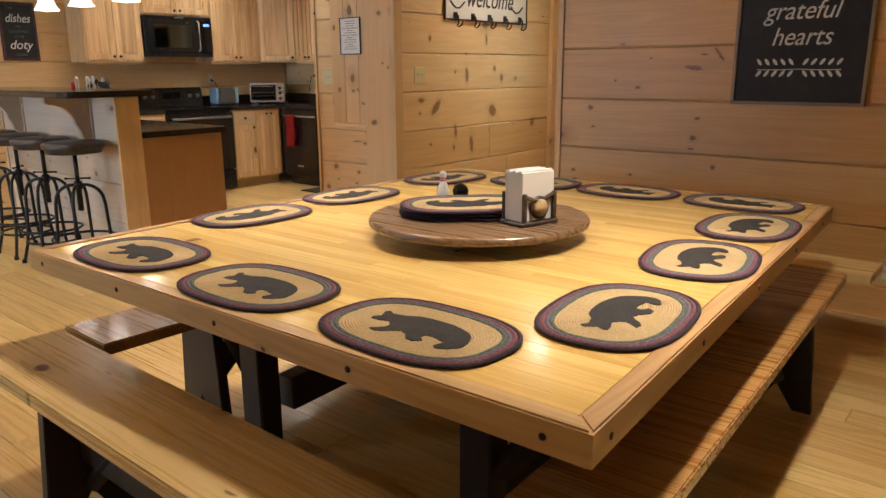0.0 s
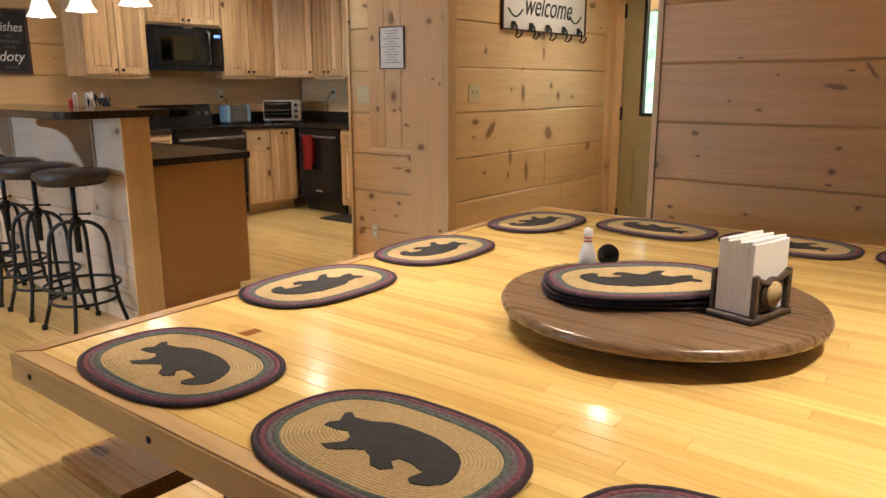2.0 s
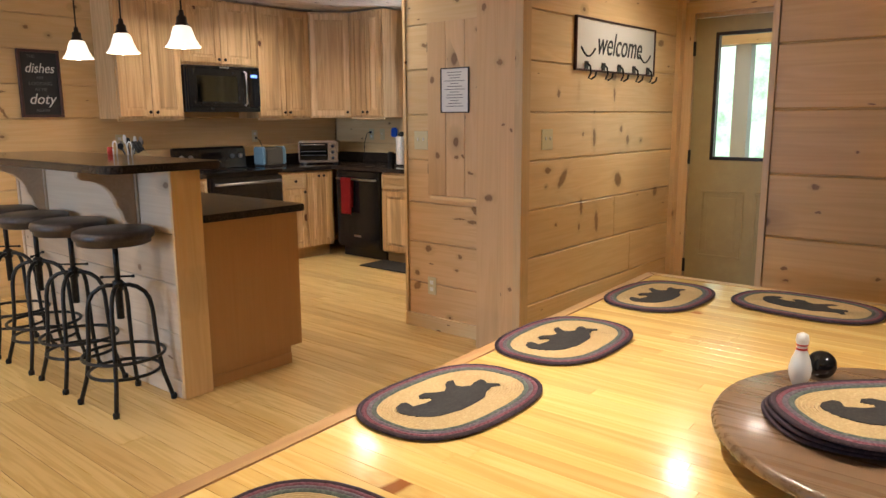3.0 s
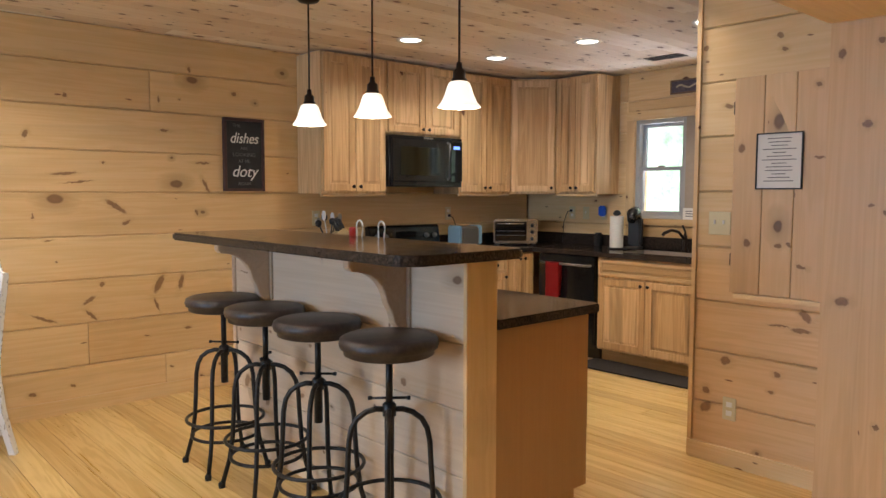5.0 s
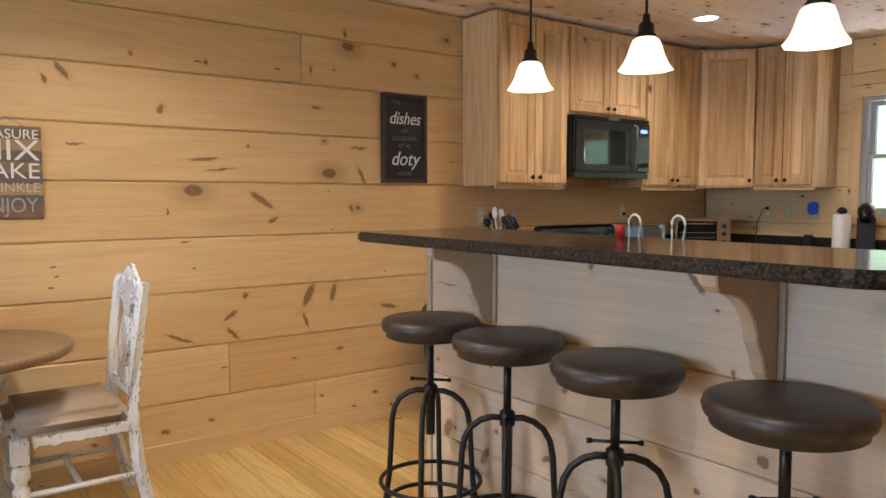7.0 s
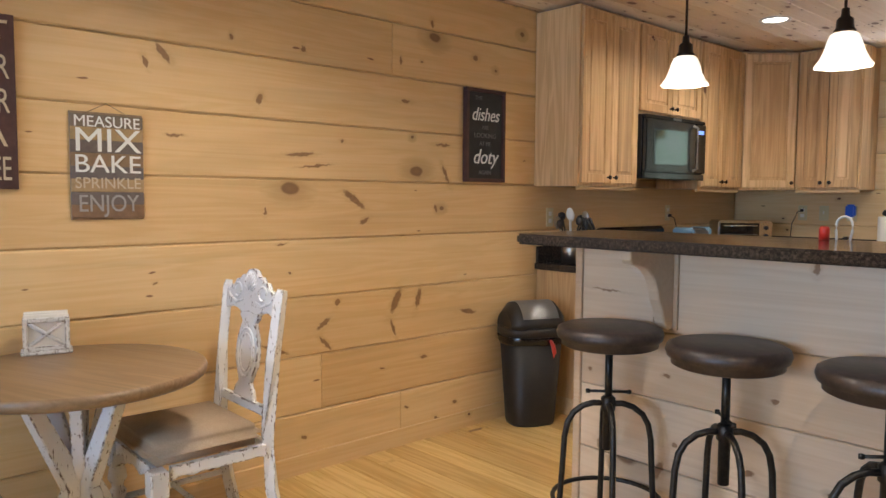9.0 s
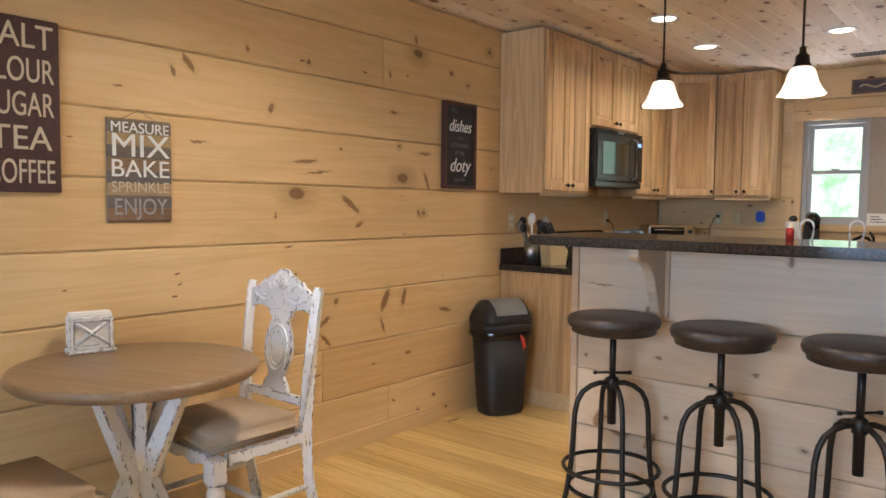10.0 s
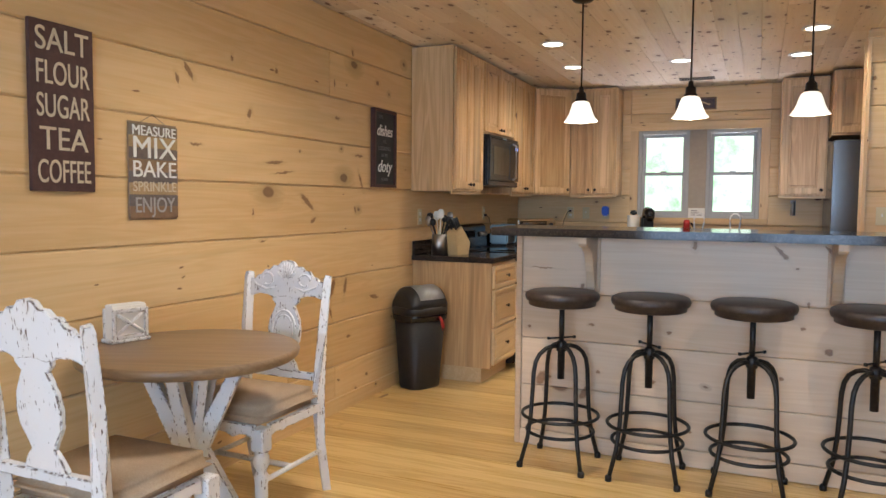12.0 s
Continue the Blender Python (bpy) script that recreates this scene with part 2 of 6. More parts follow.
HEARTS_KNOTS = [(-0.01, 1.275, 0.05, 0.012, -0.1), (0.12, 1.345, 0.045, 0.009, -0.9), (-0.25, 1.328, 0.01, 0.007, -0.0), (-0.32, 1.17, 0.013, 0.01, 0.0), (-0.46, 1.208, 0.009, 0.007, 0.0), (-0.61, 1.054, 0.015, 0.013, 0.0), (-0.59, 0.944, 0.013, 0.007, 0.1), (0.03, 1.012, 0.015, 0.008, 0.1), (0.01, 0.907, 0.017, 0.013, 0.1), (0.13, 0.76, 0.013, 0.01, 0.1), (-0.34, 0.68, 0.012, 0.007, 0.1), (-0.71, 0.677, 0.014, 0.008, 0.1), (-0.7, 0.628, 0.012, 0.008, 0.1)]
BAR_KNOTS = [(-4.68, 0.949, 0.06, 0.0035, -0.05), (-4.45, 0.312, 0.046, 0.018, 1.0), (-3.55, 1.063, 0.044, 0.01, -0.8), (-4.68, 0.365, 0.042, 0.025, 1.1), (-4.12, 0.397, 0.023, 0.012, 0.3), (-3.93, 1.085, 0.022, 0.01, -1.5), (-3.36, 1.087, 0.021, 0.007, -1.0), (-3.34, 0.619, 0.019, 0.015, -0.3), (-4.64, 0.377, 0.016, 0.01, 0.1), (-4.42, 0.668, 0.015, 0.009, 0.1), (-3.43, 0.83, 0.013, 0.007, -1.5), (-4.04, 0.655, 0.012, 0.009, 0.2), (-4.75, 0.635, 0.012, 0.008, 0.1), (-3.53, 0.476, 0.012, 0.01, 0.1), (-4.47, 0.865, 0.011, 0.01, -1.6), (-4.38, 0.425, 0.011, 0.009, 0.1), (-3.45, 0.72, 0.01, 0.01, 0.1), (-3.93, 0.174, 0.01, 0.009, 0.2), (-3.48, 0.992, 0.009, 0.006, 0.1)]
POST_KNOTS = [(-2.21, 1.657, 0.019, 0.016, -0.1), (-2.32, 1.956, 0.015, 0.021, -0.1), (-2.17, 1.991, 0.013, 0.015, -0.2), (-2.18, 1.32, 0.011, 0.008, 0.0), (-2.13, 1.29, 0.008, 0.012, 0.0), (-2.28, 0.908, 0.03, 0.02, 0.1), (-2.13, 0.394, 0.013, 0.013, 0.2), (-2.08, 1.114, 0.011, 0.012, 0.1)]
PANEL_KNOTS = [(-2.45, 1.857, 0.013, 0.012, -0.1), (-2.8, 1.587, 0.017, 0.022, -0.0), (-2.44, 1.532, 0.023, 0.007, -0.0), (-2.76, 1.128, 0.015, 0.022, 0.1), (-2.61, 1.122, 0.018, 0.011, 0.1), (-2.56, 1.13, 0.017, 0.011, -1.0), (-2.5, 1.031, 0.024, 0.009, -0.3)]
pine_x = wood("pine_boards_x", 0, PINE_L, PINE_D, knots=0.78, flat=1, streaks=0.14, vary=0.15)
pine_y = wood("pine_boards_y", 1, PINE_L, PINE_D, knots=0.78, flat=0, streaks=0.14, vary=0.15)
pine_z = wood("pine_boards_z", 2, (0.69, 0.485, 0.265), (0.595, 0.385, 0.185), knots=0.95, streaks=0.12, flat=1)
west_high = wood("west_boards_high", 1, PINE_L, PINE_D, knots=0.22, flat=0, streaks=0.14, vary=0.07, placed=WEST_KNOTS_HIGH)
west_low = wood("west_boards_low", 1, PINE_L, PINE_D, knots=0.22, flat=0, streaks=0.14, vary=0.07, placed=WEST_KNOTS_LOW)
wing_high = wood("wing_boards_high", 0, PINE_L, PINE_D, knots=0.2, flat=1, streaks=0.12, vary=0.07, placed=WING_KNOTS_HIGH)
wing_low = wood("wing_boards_low", 0, (0.72, 0.475, 0.25), (0.60, 0.365, 0.165), knots=0.2, flat=1, streaks=0.12, vary=0.12, placed=WING_KNOTS_LOW)
entry_pine = wood("entry_boards", 1, PINE_L, PINE_D, knots=0.3, flat=0, streaks=0.14, vary=0.08, placed=ENTRY_KNOTS)
hearts_pine = wood("hearts_boards", 0, (0.75, 0.475, 0.20), (0.63, 0.36, 0.125), knots=0.15, flat=1, streaks=0.14, vary=0.06, placed=HEARTS_KNOTS)
post_pine = wood("post_boards", 2, (0.70, 0.45, 0.23), (0.60, 0.36, 0.165), knots=0.1, flat=1, streaks=0.12, vary=0.08, placed=POST_KNOTS)
panel_pine = wood("panel_boards", 2, (0.69, 0.455, 0.245), (0.595, 0.365, 0.175), knots=0.15, flat=1, streaks=0.12, placed=[(u + 2.62, v - 1.403, a, b, g) for u, v, a, b, g in PANEL_KNOTS])
ceiling_pine = wood("ceiling_pine", 1, (0.85, 0.745, 0.625), (0.74, 0.615, 0.485), knots=1.0, knot_scale=5.2, knot_size=1.9, stretch=1.15, island=True, vary=0.16, flat=2, knot=(0.13, 0.045, 0.02), rough=0.33)
floor_pine = wood("floor_pine", 0, (0.67, 0.46, 0.19), (0.545, 0.345, 0.11), knots=0.06, rough=0.3, vary=0.14, rings=0.8, coat=0.2)
bar_pine = wood("bar_front_pine", 0, (0.65, 0.50, 0.36), (0.55, 0.395, 0.26), knots=0.1, rough=0.4, flat=1, placed=[(u + 3.895, v, a, b, g) for u, v, a, b, g in BAR_KNOTS])
hickory = wood("hickory", 2, (0.70, 0.48, 0.26), (0.50, 0.305, 0.14), knots=0.08, rough=0.36, vary=0.13, streaks=0.55, rings=0.5)
hickory_x = wood("hickory_crosswise", 0, (0.60, 0.44, 0.255), (0.47, 0.31, 0.15), knots=0.05, rough=0.36, vary=0.16, rings=0.3)
plywood = wood("cabinet_side_veneer", 2, (0.46, 0.265, 0.115), (0.39, 0.205, 0.08), knots=0.0, rough=0.4, rings=0.15, vary=0.03)
table_top = wood("tabletop_pine", 0, (0.83, 0.59, 0.215), (0.72, 0.45, 0.125), knots=0.05, rough=0.22, vary=0.10, rings=0.5, coat=0.5, knot=(0.3, 0.1, 0.02))
table_edge_x = wood("table_edge_x", 0, (0.60, 0.39, 0.165), (0.42, 0.235, 0.08), knots=0.6, rough=0.4, coat=0.2, flat=1)
table_edge_y = wood("table_edge_y", 1, (0.55, 0.34, 0.15), (0.38, 0.20, 0.075), knots=0.35, rough=0.4, coat=0.2)
# one bench pine twice: lamp light in the first colour, shade in the second
bench_lit_x = wood("bench_pine_lit_x", 0, (0.70, 0.50, 0.21), (0.56, 0.36, 0.13), knots=0.95, knot_size=1.05, flat=2, rough=0.28, coat=0.3)
bench_shaded_y = wood("bench_pine_shaded_y", 1, (0.50, 0.28, 0.09), (0.36, 0.18, 0.055), knots=0.6, flat=2, rough=0.28, coat=0.3)
dark_wood = wood("black_stained_wood", 2, (0.022, 0.013, 0.010), (0.012, 0.007, 0.006), knots=0.0, rough=0.5)
walnut = wood("brown_table_wood", 0, (0.25, 0.160, 0.088), (0.15, 0.088, 0.046), knots=0.03, rough=0.35, rings=0.4)
susan_wood = wood("turntable_wood", 0, (0.235, 0.145, 0.08), (0.13, 0.075, 0.04), knots=0.03, rough=0.28, coat=0.3, rings=0.4)
granite = speckled("dark_granite", (0.018, 0.014, 0.013), (0.10, 0.075, 0.06), 0.10, 120)
granite.node_tree.nodes["Principled BSDF"].inputs["Specular IOR Level"].default_value = 0.22
black_gloss = speckled("black_enamel", (0.012, 0.012, 0.013), (0.02, 0.02, 0.021), 0.18, 40)
tinted_mirror = mat("tinted_mirror_glass", 0.06, 1.0, (0.11, 0.13, 0.125))
black_glass = mat("black_glass", 0.04, 0, (0.006, 0.006, 0.007))
iron = speckled("dark_iron", (0.03, 0.028, 0.028), (0.06, 0.055, 0.05), 0.42, 60, metal=0.7, bump=0.1)
bronze = mat("dark_bronze", 0.35, 0.8, (0.04, 0.03, 0.025))
steel = mat("brushed_steel", 0.38, 1.0, (0.36, 0.35, 0.34))
chrome = mat("chrome", 0.08, 1.0, (0.8, 0.8, 0.8))
leather = speckled("dark_brown_leather", (0.026, 0.019, 0.018), (0.075, 0.052, 0.044), 0.42, 26, bump=0.25)
ivory = mat("ivory_plastic", 0.4, 0, (0.62, 0.55, 0.34))
white_plastic = mat("white_plastic", 0.4, 0, (0.75, 0.75, 0.72))
white_metal = mat("white_vinyl", 0.4, 0, (0.40, 0.41, 0.41))
rustic_dark = speckled("worn_dark_wood", (0.05, 0.032, 0.02), (0.14, 0.095, 0.06), 0.5, 35, bump=0.4)
linen = speckled("beige_linen", (0.42, 0.31, 0.21), (0.52, 0.40, 0.28), 0.85, 180, bump=0.3)
paper = mat("white_paper", 0.8, 0, (0.8, 0.78, 0.74))
straw = speckled("braided_straw", (0.52, 0.37, 0.17), (0.68, 0.52, 0.28), 0.8, 150, bump=0.5)
cord_green = speckled("braided_green", (0.07, 0.10, 0.085), (0.19, 0.21, 0.18), 0.85, 130, bump=0.5)
cord_red = speckled("braided_maroon", (0.15, 0.04, 0.06), (0.30, 0.13, 0.16), 0.85, 130, bump=0.5)
cord_grey = speckled("braided_lavender_grey", (0.11, 0.09, 0.11), (0.24, 0.20, 0.22), 0.85, 130, bump=0.5)
cord_dark = speckled("braided_charcoal", (0.032, 0.017, 0.026), (0.085, 0.05, 0.065), 0.85, 130, bump=0.5)
motif = speckled("charcoal_print", (0.022, 0.02, 0.02), (0.05, 0.045, 0.04), 0.85, 200, bump=0.4)
chalk_black = speckled("chalkboard_black", (0.012, 0.013, 0.014), (0.028, 0.028, 0.03), 0.6, 14)
chalk = mat("chalk_white", 0.8, 0, (0.75, 0.75, 0.72))
grey_ink = mat("grey_ink", 0.8, 0, (0.12, 0.12, 0.12))
sign_brown = speckled("brown_sign_board", (0.065, 0.025, 0.022), (0.095, 0.04, 0.035), 0.6, 30)
cream_paint = speckled("cream_lettering", (0.62, 0.52, 0.36), (0.7, 0.6, 0.44), 0.7, 40)
door_paint = speckled("khaki_door_paint", (0.40, 0.32, 0.15), (0.44, 0.36, 0.17), 0.45, 12)
black_plastic = speckled("black_plastic", (0.013, 0.013, 0.014), (0.022, 0.022, 0.023), 0.48, 90)
grey_plastic = mat("silver_grey_plastic", 0.35, 0.3, (0.36, 0.36, 0.36))
red_cloth = speckled("red_cloth", (0.42, 0.015, 0.02), (0.5, 0.03, 0.03), 0.9, 120, bump=0.3)
red_plastic = mat("red_plastic", 0.4, 0, (0.5, 0.03, 0.02))
pale_blue = mat("pale_blue_enamel", 0.25, 0, (0.22, 0.36, 0.46))
blue_plastic = mat("blue_plastic", 0.3, 0, (0.02, 0.12, 0.7))
rubber = speckled("dark_rubber", (0.02, 0.018, 0.018), (0.04, 0.035, 0.035), 0.8, 60)
shade_glass = glow("lit_frosted_glass", (1.0, 0.93, 0.82), 1.0)
lens_glow = glow("lit_lamp_lens", (1.0, 0.93, 0.82), 6.0)
glass = mat("window_glass", 0.0, 0, (1, 1, 1))
glass.node_tree.nodes["Principled BSDF"].inputs["Transmission Weight"].default_value = 1.0
glass.node_tree.nodes["Principled BSDF"].inputs["IOR"].default_value = 1.01

def chippy():
    m = mat("chipped_white_paint", 0.5)
    n = Nodes(m)
    vec, rnd = n.coords()
    a = n.noise(vec, 9.0, 5.0, 0.7)
    b = n.noise(n.vscale(vec, (150, 150, 34)), 1.0, 2.0, 0.5)
    dash = n.math("MULTIPLY", n.math("SUBTRACT", n.math("ADD", n.math("MULTIPLY", a, 0.4), n.math("MULTIPLY", b, 0.7)), 0.665, clamp=True), 30.0, clamp=True)
    # paint rubbed off along the edges and the carving
    round_normal = n.t.nodes.new("ShaderNodeBevel")
    round_normal.samples = 4
    round_normal.inputs["Radius"].default_value = 0.006
    true_normal = n.t.nodes.new("ShaderNodeNewGeometry").outputs["Normal"]
    dot = n.t.nodes.new("ShaderNodeVectorMath")
    dot.operation = "DOT_PRODUCT"
    n.t.links.new(round_normal.outputs[0], dot.inputs[0])
    n.t.links.new(true_normal, dot.inputs[1])
    edge = n.math("MULTIPLY", n.math("SUBTRACT", 0.985, dot.outputs["Value"], clamp=True), 14.0, clamp=True)
    worn = n.math("MULTIPLY", edge, n.math("MULTIPLY", n.math("SUBTRACT", n.noise(vec, 48.0, 3.0, 0.6), 0.475, clamp=True), 14.0, clamp=True))
    chip = n.math("MAXIMUM", dash, worn)
    col = n.mix(chip, (0.74, 0.74, 0.75), (0.10, 0.06, 0.04))
    col = n.mix(n.math("MULTIPLY", n.math("SUBTRACT", a, 0.5, clamp=True), 1.2), col, (0.66, 0.60, 0.48))
    n.t.links.new(col, n.b.inputs["Base Color"])
    n.bump(n.math("SUBTRACT", 1.0, chip), 0.5, 0.002)
    return m
chippy_white = chippy()

def foliage_backdrop():
    m = mat("sunlit_hillside", 1.0)
    n = Nodes(m)
    vec = n.t.nodes.new("ShaderNodeTexCoord").outputs["Object"]
    a = n.noise(vec, 2.2, 6.0, 0.75)
    b = n.noise(vec, 0.5, 3.0, 0.5)
    c = n.ramp(n.math("ADD", n.math("MULTIPLY", a, 0.6), n.math("MULTIPLY", b, 0.4)), [(0.36, (0.30, 0.58, 0.34)), (0.45, (0.58, 0.86, 0.64)), (0.57, (0.92, 1.0, 0.96))])
    n.t.links.new(c, n.b.inputs["Emission Color"])
    n.b.inputs["Base Color"].default_value = (0.1, 0.15, 0.08, 1)
    n.b.inputs["Emission Strength"].default_value = 1.4
    return m
hillside = foliage_backdrop()

# ---- mesh helpers ----
def box(bm, x0, x1, y0, y1, z0, z1, bevel=0.0, seg=1):
    """A box between two corners, its edges rounded by bevel."""
    part_bm = bmesh.new()
    bmesh.ops.create_cube(part_bm, size=1)
    for v in part_bm.verts:
        v.co = Vector(((x0 + x1) / 2 + v.co.x * (x1 - x0), (y0 + y1) / 2 + v.co.y * (y1 - y0), (z0 + z1) / 2 + v.co.z * (z1 - z0)))
    if bevel:
        bmesh.ops.bevel(part_bm, geom=part_bm.edges[:], offset=bevel, segments=seg, affect="EDGES", clamp_overlap=True)
    merge(bm, part_bm)
    return bm

def merge(bm, other, m=None):
    """Adds other to bm at the pose m, and frees it."""
    if m is not None:
        bmesh.ops.transform(other, matrix=m, verts=other.verts)
    verts = {v: bm.verts.new(v.co) for v in other.verts}
    for f in other.faces:
        g = bm.faces.new([verts[v] for v in f.verts])
        g.smooth = f.smooth
    other.free()

def lathe(bm, profile, at=(0, 0, 0), n=24, wave=0.0, lobes=0, m=None):
    """Turns a profile of (radius, height) round the z axis."""
    other = bmesh.new()
    rings = []
    for r, z in profile:
        row = []
        for k in range(n):
            a = 2 * math.pi * k / n
            rr = r * (1 + wave * math.cos(lobes * a) * (r / max(p[0] for p in profile)) ** 2)
            row.append(other.verts.new((at[0] + rr * math.cos(a), at[1] + rr * math.sin(a), at[2] + z)))
        rings.append(row)
    for a, b in zip(rings, rings[1:]):
        for k in range(n):
            f = other.faces.new((a[k], a[(k + 1) % n], b[(k + 1) % n], b[k]))
            f.smooth = True
    if profile[0][0] > 1e-4:
        other.faces.new(rings[0][::-1])
    if profile[-1][0] > 1e-4:
        other.faces.new(rings[-1])
    bmesh.ops.remove_doubles(other, verts=other.verts, dist=1e-5)
    merge(bm, other, m)
    return bm

def tube(bm, points, r, n=8, closed=False):
    """A round bar along the points; r is one radius or one for each point."""
    pts = [Vector(p) for p in points]
    rs = r if isinstance(r, (list, tuple)) else [r] * len(pts)
    rings = []
    up = Vector((0, 0, 1))
    for i, p in enumerate(pts):
        a = pts[i - 1] if i or closed else p
        b = pts[(i + 1) % len(pts)] if i < len(pts) - 1 or closed else p
        d = (b - a).normalized()
        side = d.cross(up)
        side = side.normalized() if side.length > 1e-3 else (rings and last or Vector((1, 0, 0)))
        side = (side - d * side.dot(d)).normalized()
        last = side
        other = d.cross(side)
        rings.append([bm.verts.new(p + (side * math.cos(2 * math.pi * k / n) + other * math.sin(2 * math.pi * k / n)) * rs[i]) for k in range(n)])
    pairs = list(zip(rings, rings[1:])) + ([(rings[-1], rings[0])] if closed else [])
    for a, b in pairs:
        for k in range(n):
            f = bm.faces.new((a[k], a[(k + 1) % n], b[(k + 1) % n], b[k]))
            f.smooth = True
    if not closed:
        bm.faces.new(rings[0][::-1])
        bm.faces.new(rings[-1])
    return bm

def slab(bm, outline, z0, z1, bevel=0.0, m=None):
    """A flat plate with an outline of (x, y)."""
    other = bmesh.new()
    f = other.faces.new([other.verts.new((x, y, z0)) for x, y in outline])
    if f.normal.z > 0 or sum(a[0] * b[1] - a[1] * b[0] for a, b in zip(outline, outline[1:] + outline[:1])) > 0:
        f.normal_flip()
    top = bmesh.ops.extrude_face_region(other, geom=[f])
    bmesh.ops.translate(other, vec=(0, 0, z1 - z0), verts=[v for v in top["geom"] if isinstance(v, bmesh.types.BMVert)])
    if bevel:
        edges = [e for e in other.edges if abs(e.verts[0].co.z - e.verts[1].co.z) < 1e-6]
        bmesh.ops.bevel(other, geom=edges, offset=bevel, segments=2, affect="EDGES", clamp_overlap=True)
    merge(bm, other, m)
    return bm

def part(name, bm, material, parent=None, label="", smooth=False):
    """Links a bmesh as one mesh object under a thing or a part."""
    me = bpy.data.meshes.new(name)
    bmesh.ops.recalc_face_normals(bm, faces=bm.faces)
    if smooth:
        for f in bm.faces:
            f.smooth = True
    bm.to_mesh(me)
    bm.free()
    me.materials.append(material)
    ob = new(name, me)
    ob.parent = parent
    return tagged(ob, label)

def thing(name, label, category, at=(0, 0, 0), turn=0, group=""):
    ob = new(name)
    ob.empty_display_size = 0.1
    ob.matrix_world = pose(*at, 0, 0, turn)
    return tagged(ob, label, category, group)

def lettering(name, text, size, m, material, parent, label="", depth=0.002, width=None, shear=0.0):
    """Words in the built-in font, centred at the pose m."""
    cu = bpy.data.curves.new(name, "FONT")
    cu.body, cu.size, cu.extrude, cu.align_x, cu.align_y, cu.shear = text, size, depth, "CENTER", "CENTER", shear
    tmp = bpy.data.objects.new(name, cu)
    scene.collection.objects.link(tmp)
    bpy.context.view_layer.update()
    me = bpy.data.meshes.new_from_object(tmp)
    bpy.data.objects.remove(tmp)
    if width:
        xs = [v.co.x for v in me.vertices]
        k = width / (max(xs) - min(xs))
        for v in me.vertices:
            v.co.x *= k
    me.transform(m)
    me.materials.clear()
    me.materials.append(material)
    ob = new(name, me)
    ob.parent = parent
    return tagged(ob, label)

WEST = Matrix(((0, 0, 1, 0), (1, 0, 0, 0), (0, 1, 0, 0), (0, 0, 0, 1)))      # a sheet that faces +x; its x runs along +y
NORTH = Matrix(((1, 0, 0, 0), (0, 0, -1, 0), (0, 1, 0, 0), (0, 0, 0, 1)))    # a sheet that faces -y; its x runs along +x

def on_west(x, y, z):
    return Matrix.Translation((x, y, z)) @ WEST

def on_north(x, y, z):
    return Matrix.Translation((x, y, z)) @ NORTH

# ---- structure ----
XW, YN, YP, XD, ZC = -5.986, 6.585, 4.555, -2.045, 2.408
XE, YS, YDOOR = 3.4, -3.4, 6.47

def shell(name, boxes, material, label="", **kw):
    bm = bmesh.new()
    for b in boxes:
        box(bm, *b)
    ob = part(name, bm, material, None, label)
    return tagged(ob, kind="structure", **kw)

floor = shell("floor", [(XW - 0.2, XE + 0.2, YS - 0.2, YN + 0.2, -0.12, -0.018)], floor_pine, "honey-coloured pine board floor")
W0 = 0.02   # thickness of the boards on the walls
wall_west = shell("wall_west", [(XW - 0.2, XW - W0, YS, YN, 0, ZC)], pine_y, "knotty pine board wall beside the small round table")
WX0, WX1, WZ0, WZ1 = -4.765, -3.655, 1.155, 2.0
wall_north = shell("wall_north", [(XW - 0.2, WX0, YN + W0, YN + 0.2, 0, ZC), (WX1, -2.37, YN + W0, YN + 0.2, 0, ZC), (WX0, WX1, YN + W0, YN + 0.2, 0, WZ0), (WX0, WX1, YN + W0, YN + 0.2, WZ1, ZC)], pine_x, "knotty pine kitchen wall round the window")
wall_wing = shell("wall_wing", [(-3.035, -2.37, YP + W0, YP + 0.14, 0, ZC)], pine_x, "short knotty pine wall with a panel door and switches")
wall_entry_west = shell("wall_entry_west", [(-2.37, XD - W0, YP + 0.005, YN + 0.2, 0, ZC)], pine_y, "knotty pine wall of the entry with hooks")
wall_hearts = shell("wall_hearts", [(-0.81, XE, 4.545 + W0, 4.685, 0, ZC)], pine_x, "knotty pine wall behind the dining table")
wall_entry_east = shell("wall_entry_east", [(-0.81, -0.70, 4.685, YDOOR, 0, ZC)], pine_y)
DX0, DX1, DZ = -1.935, -1.03, 2.05
wall_door = shell("wall_door", [(XD, DX0 - 0.01, YDOOR + 0.03, YDOOR + 0.2, 0, ZC), (DX1 + 0.01, -0.81, YDOOR + 0.03, YDOOR + 0.2, 0, ZC), (DX0 - 0.01, DX1 + 0.01, YDOOR + 0.03, YDOOR + 0.2, DZ + 0.01, ZC)], pine_z)
wall_east = shell("wall_east", [(XE, XE + 0.2, YS, 4.685, 0, ZC)], pine_y)
wall_south = shell("wall_south", [(XW, -5.0, YS - 0.2, YS, 0, ZC), (-2.4, XE, YS - 0.2, YS, 0, ZC), (-5.0, -2.4, YS - 0.2, YS, 0, 0.75), (-5.0, -2.4, YS - 0.2, YS, 2.1, ZC)], pine_x)

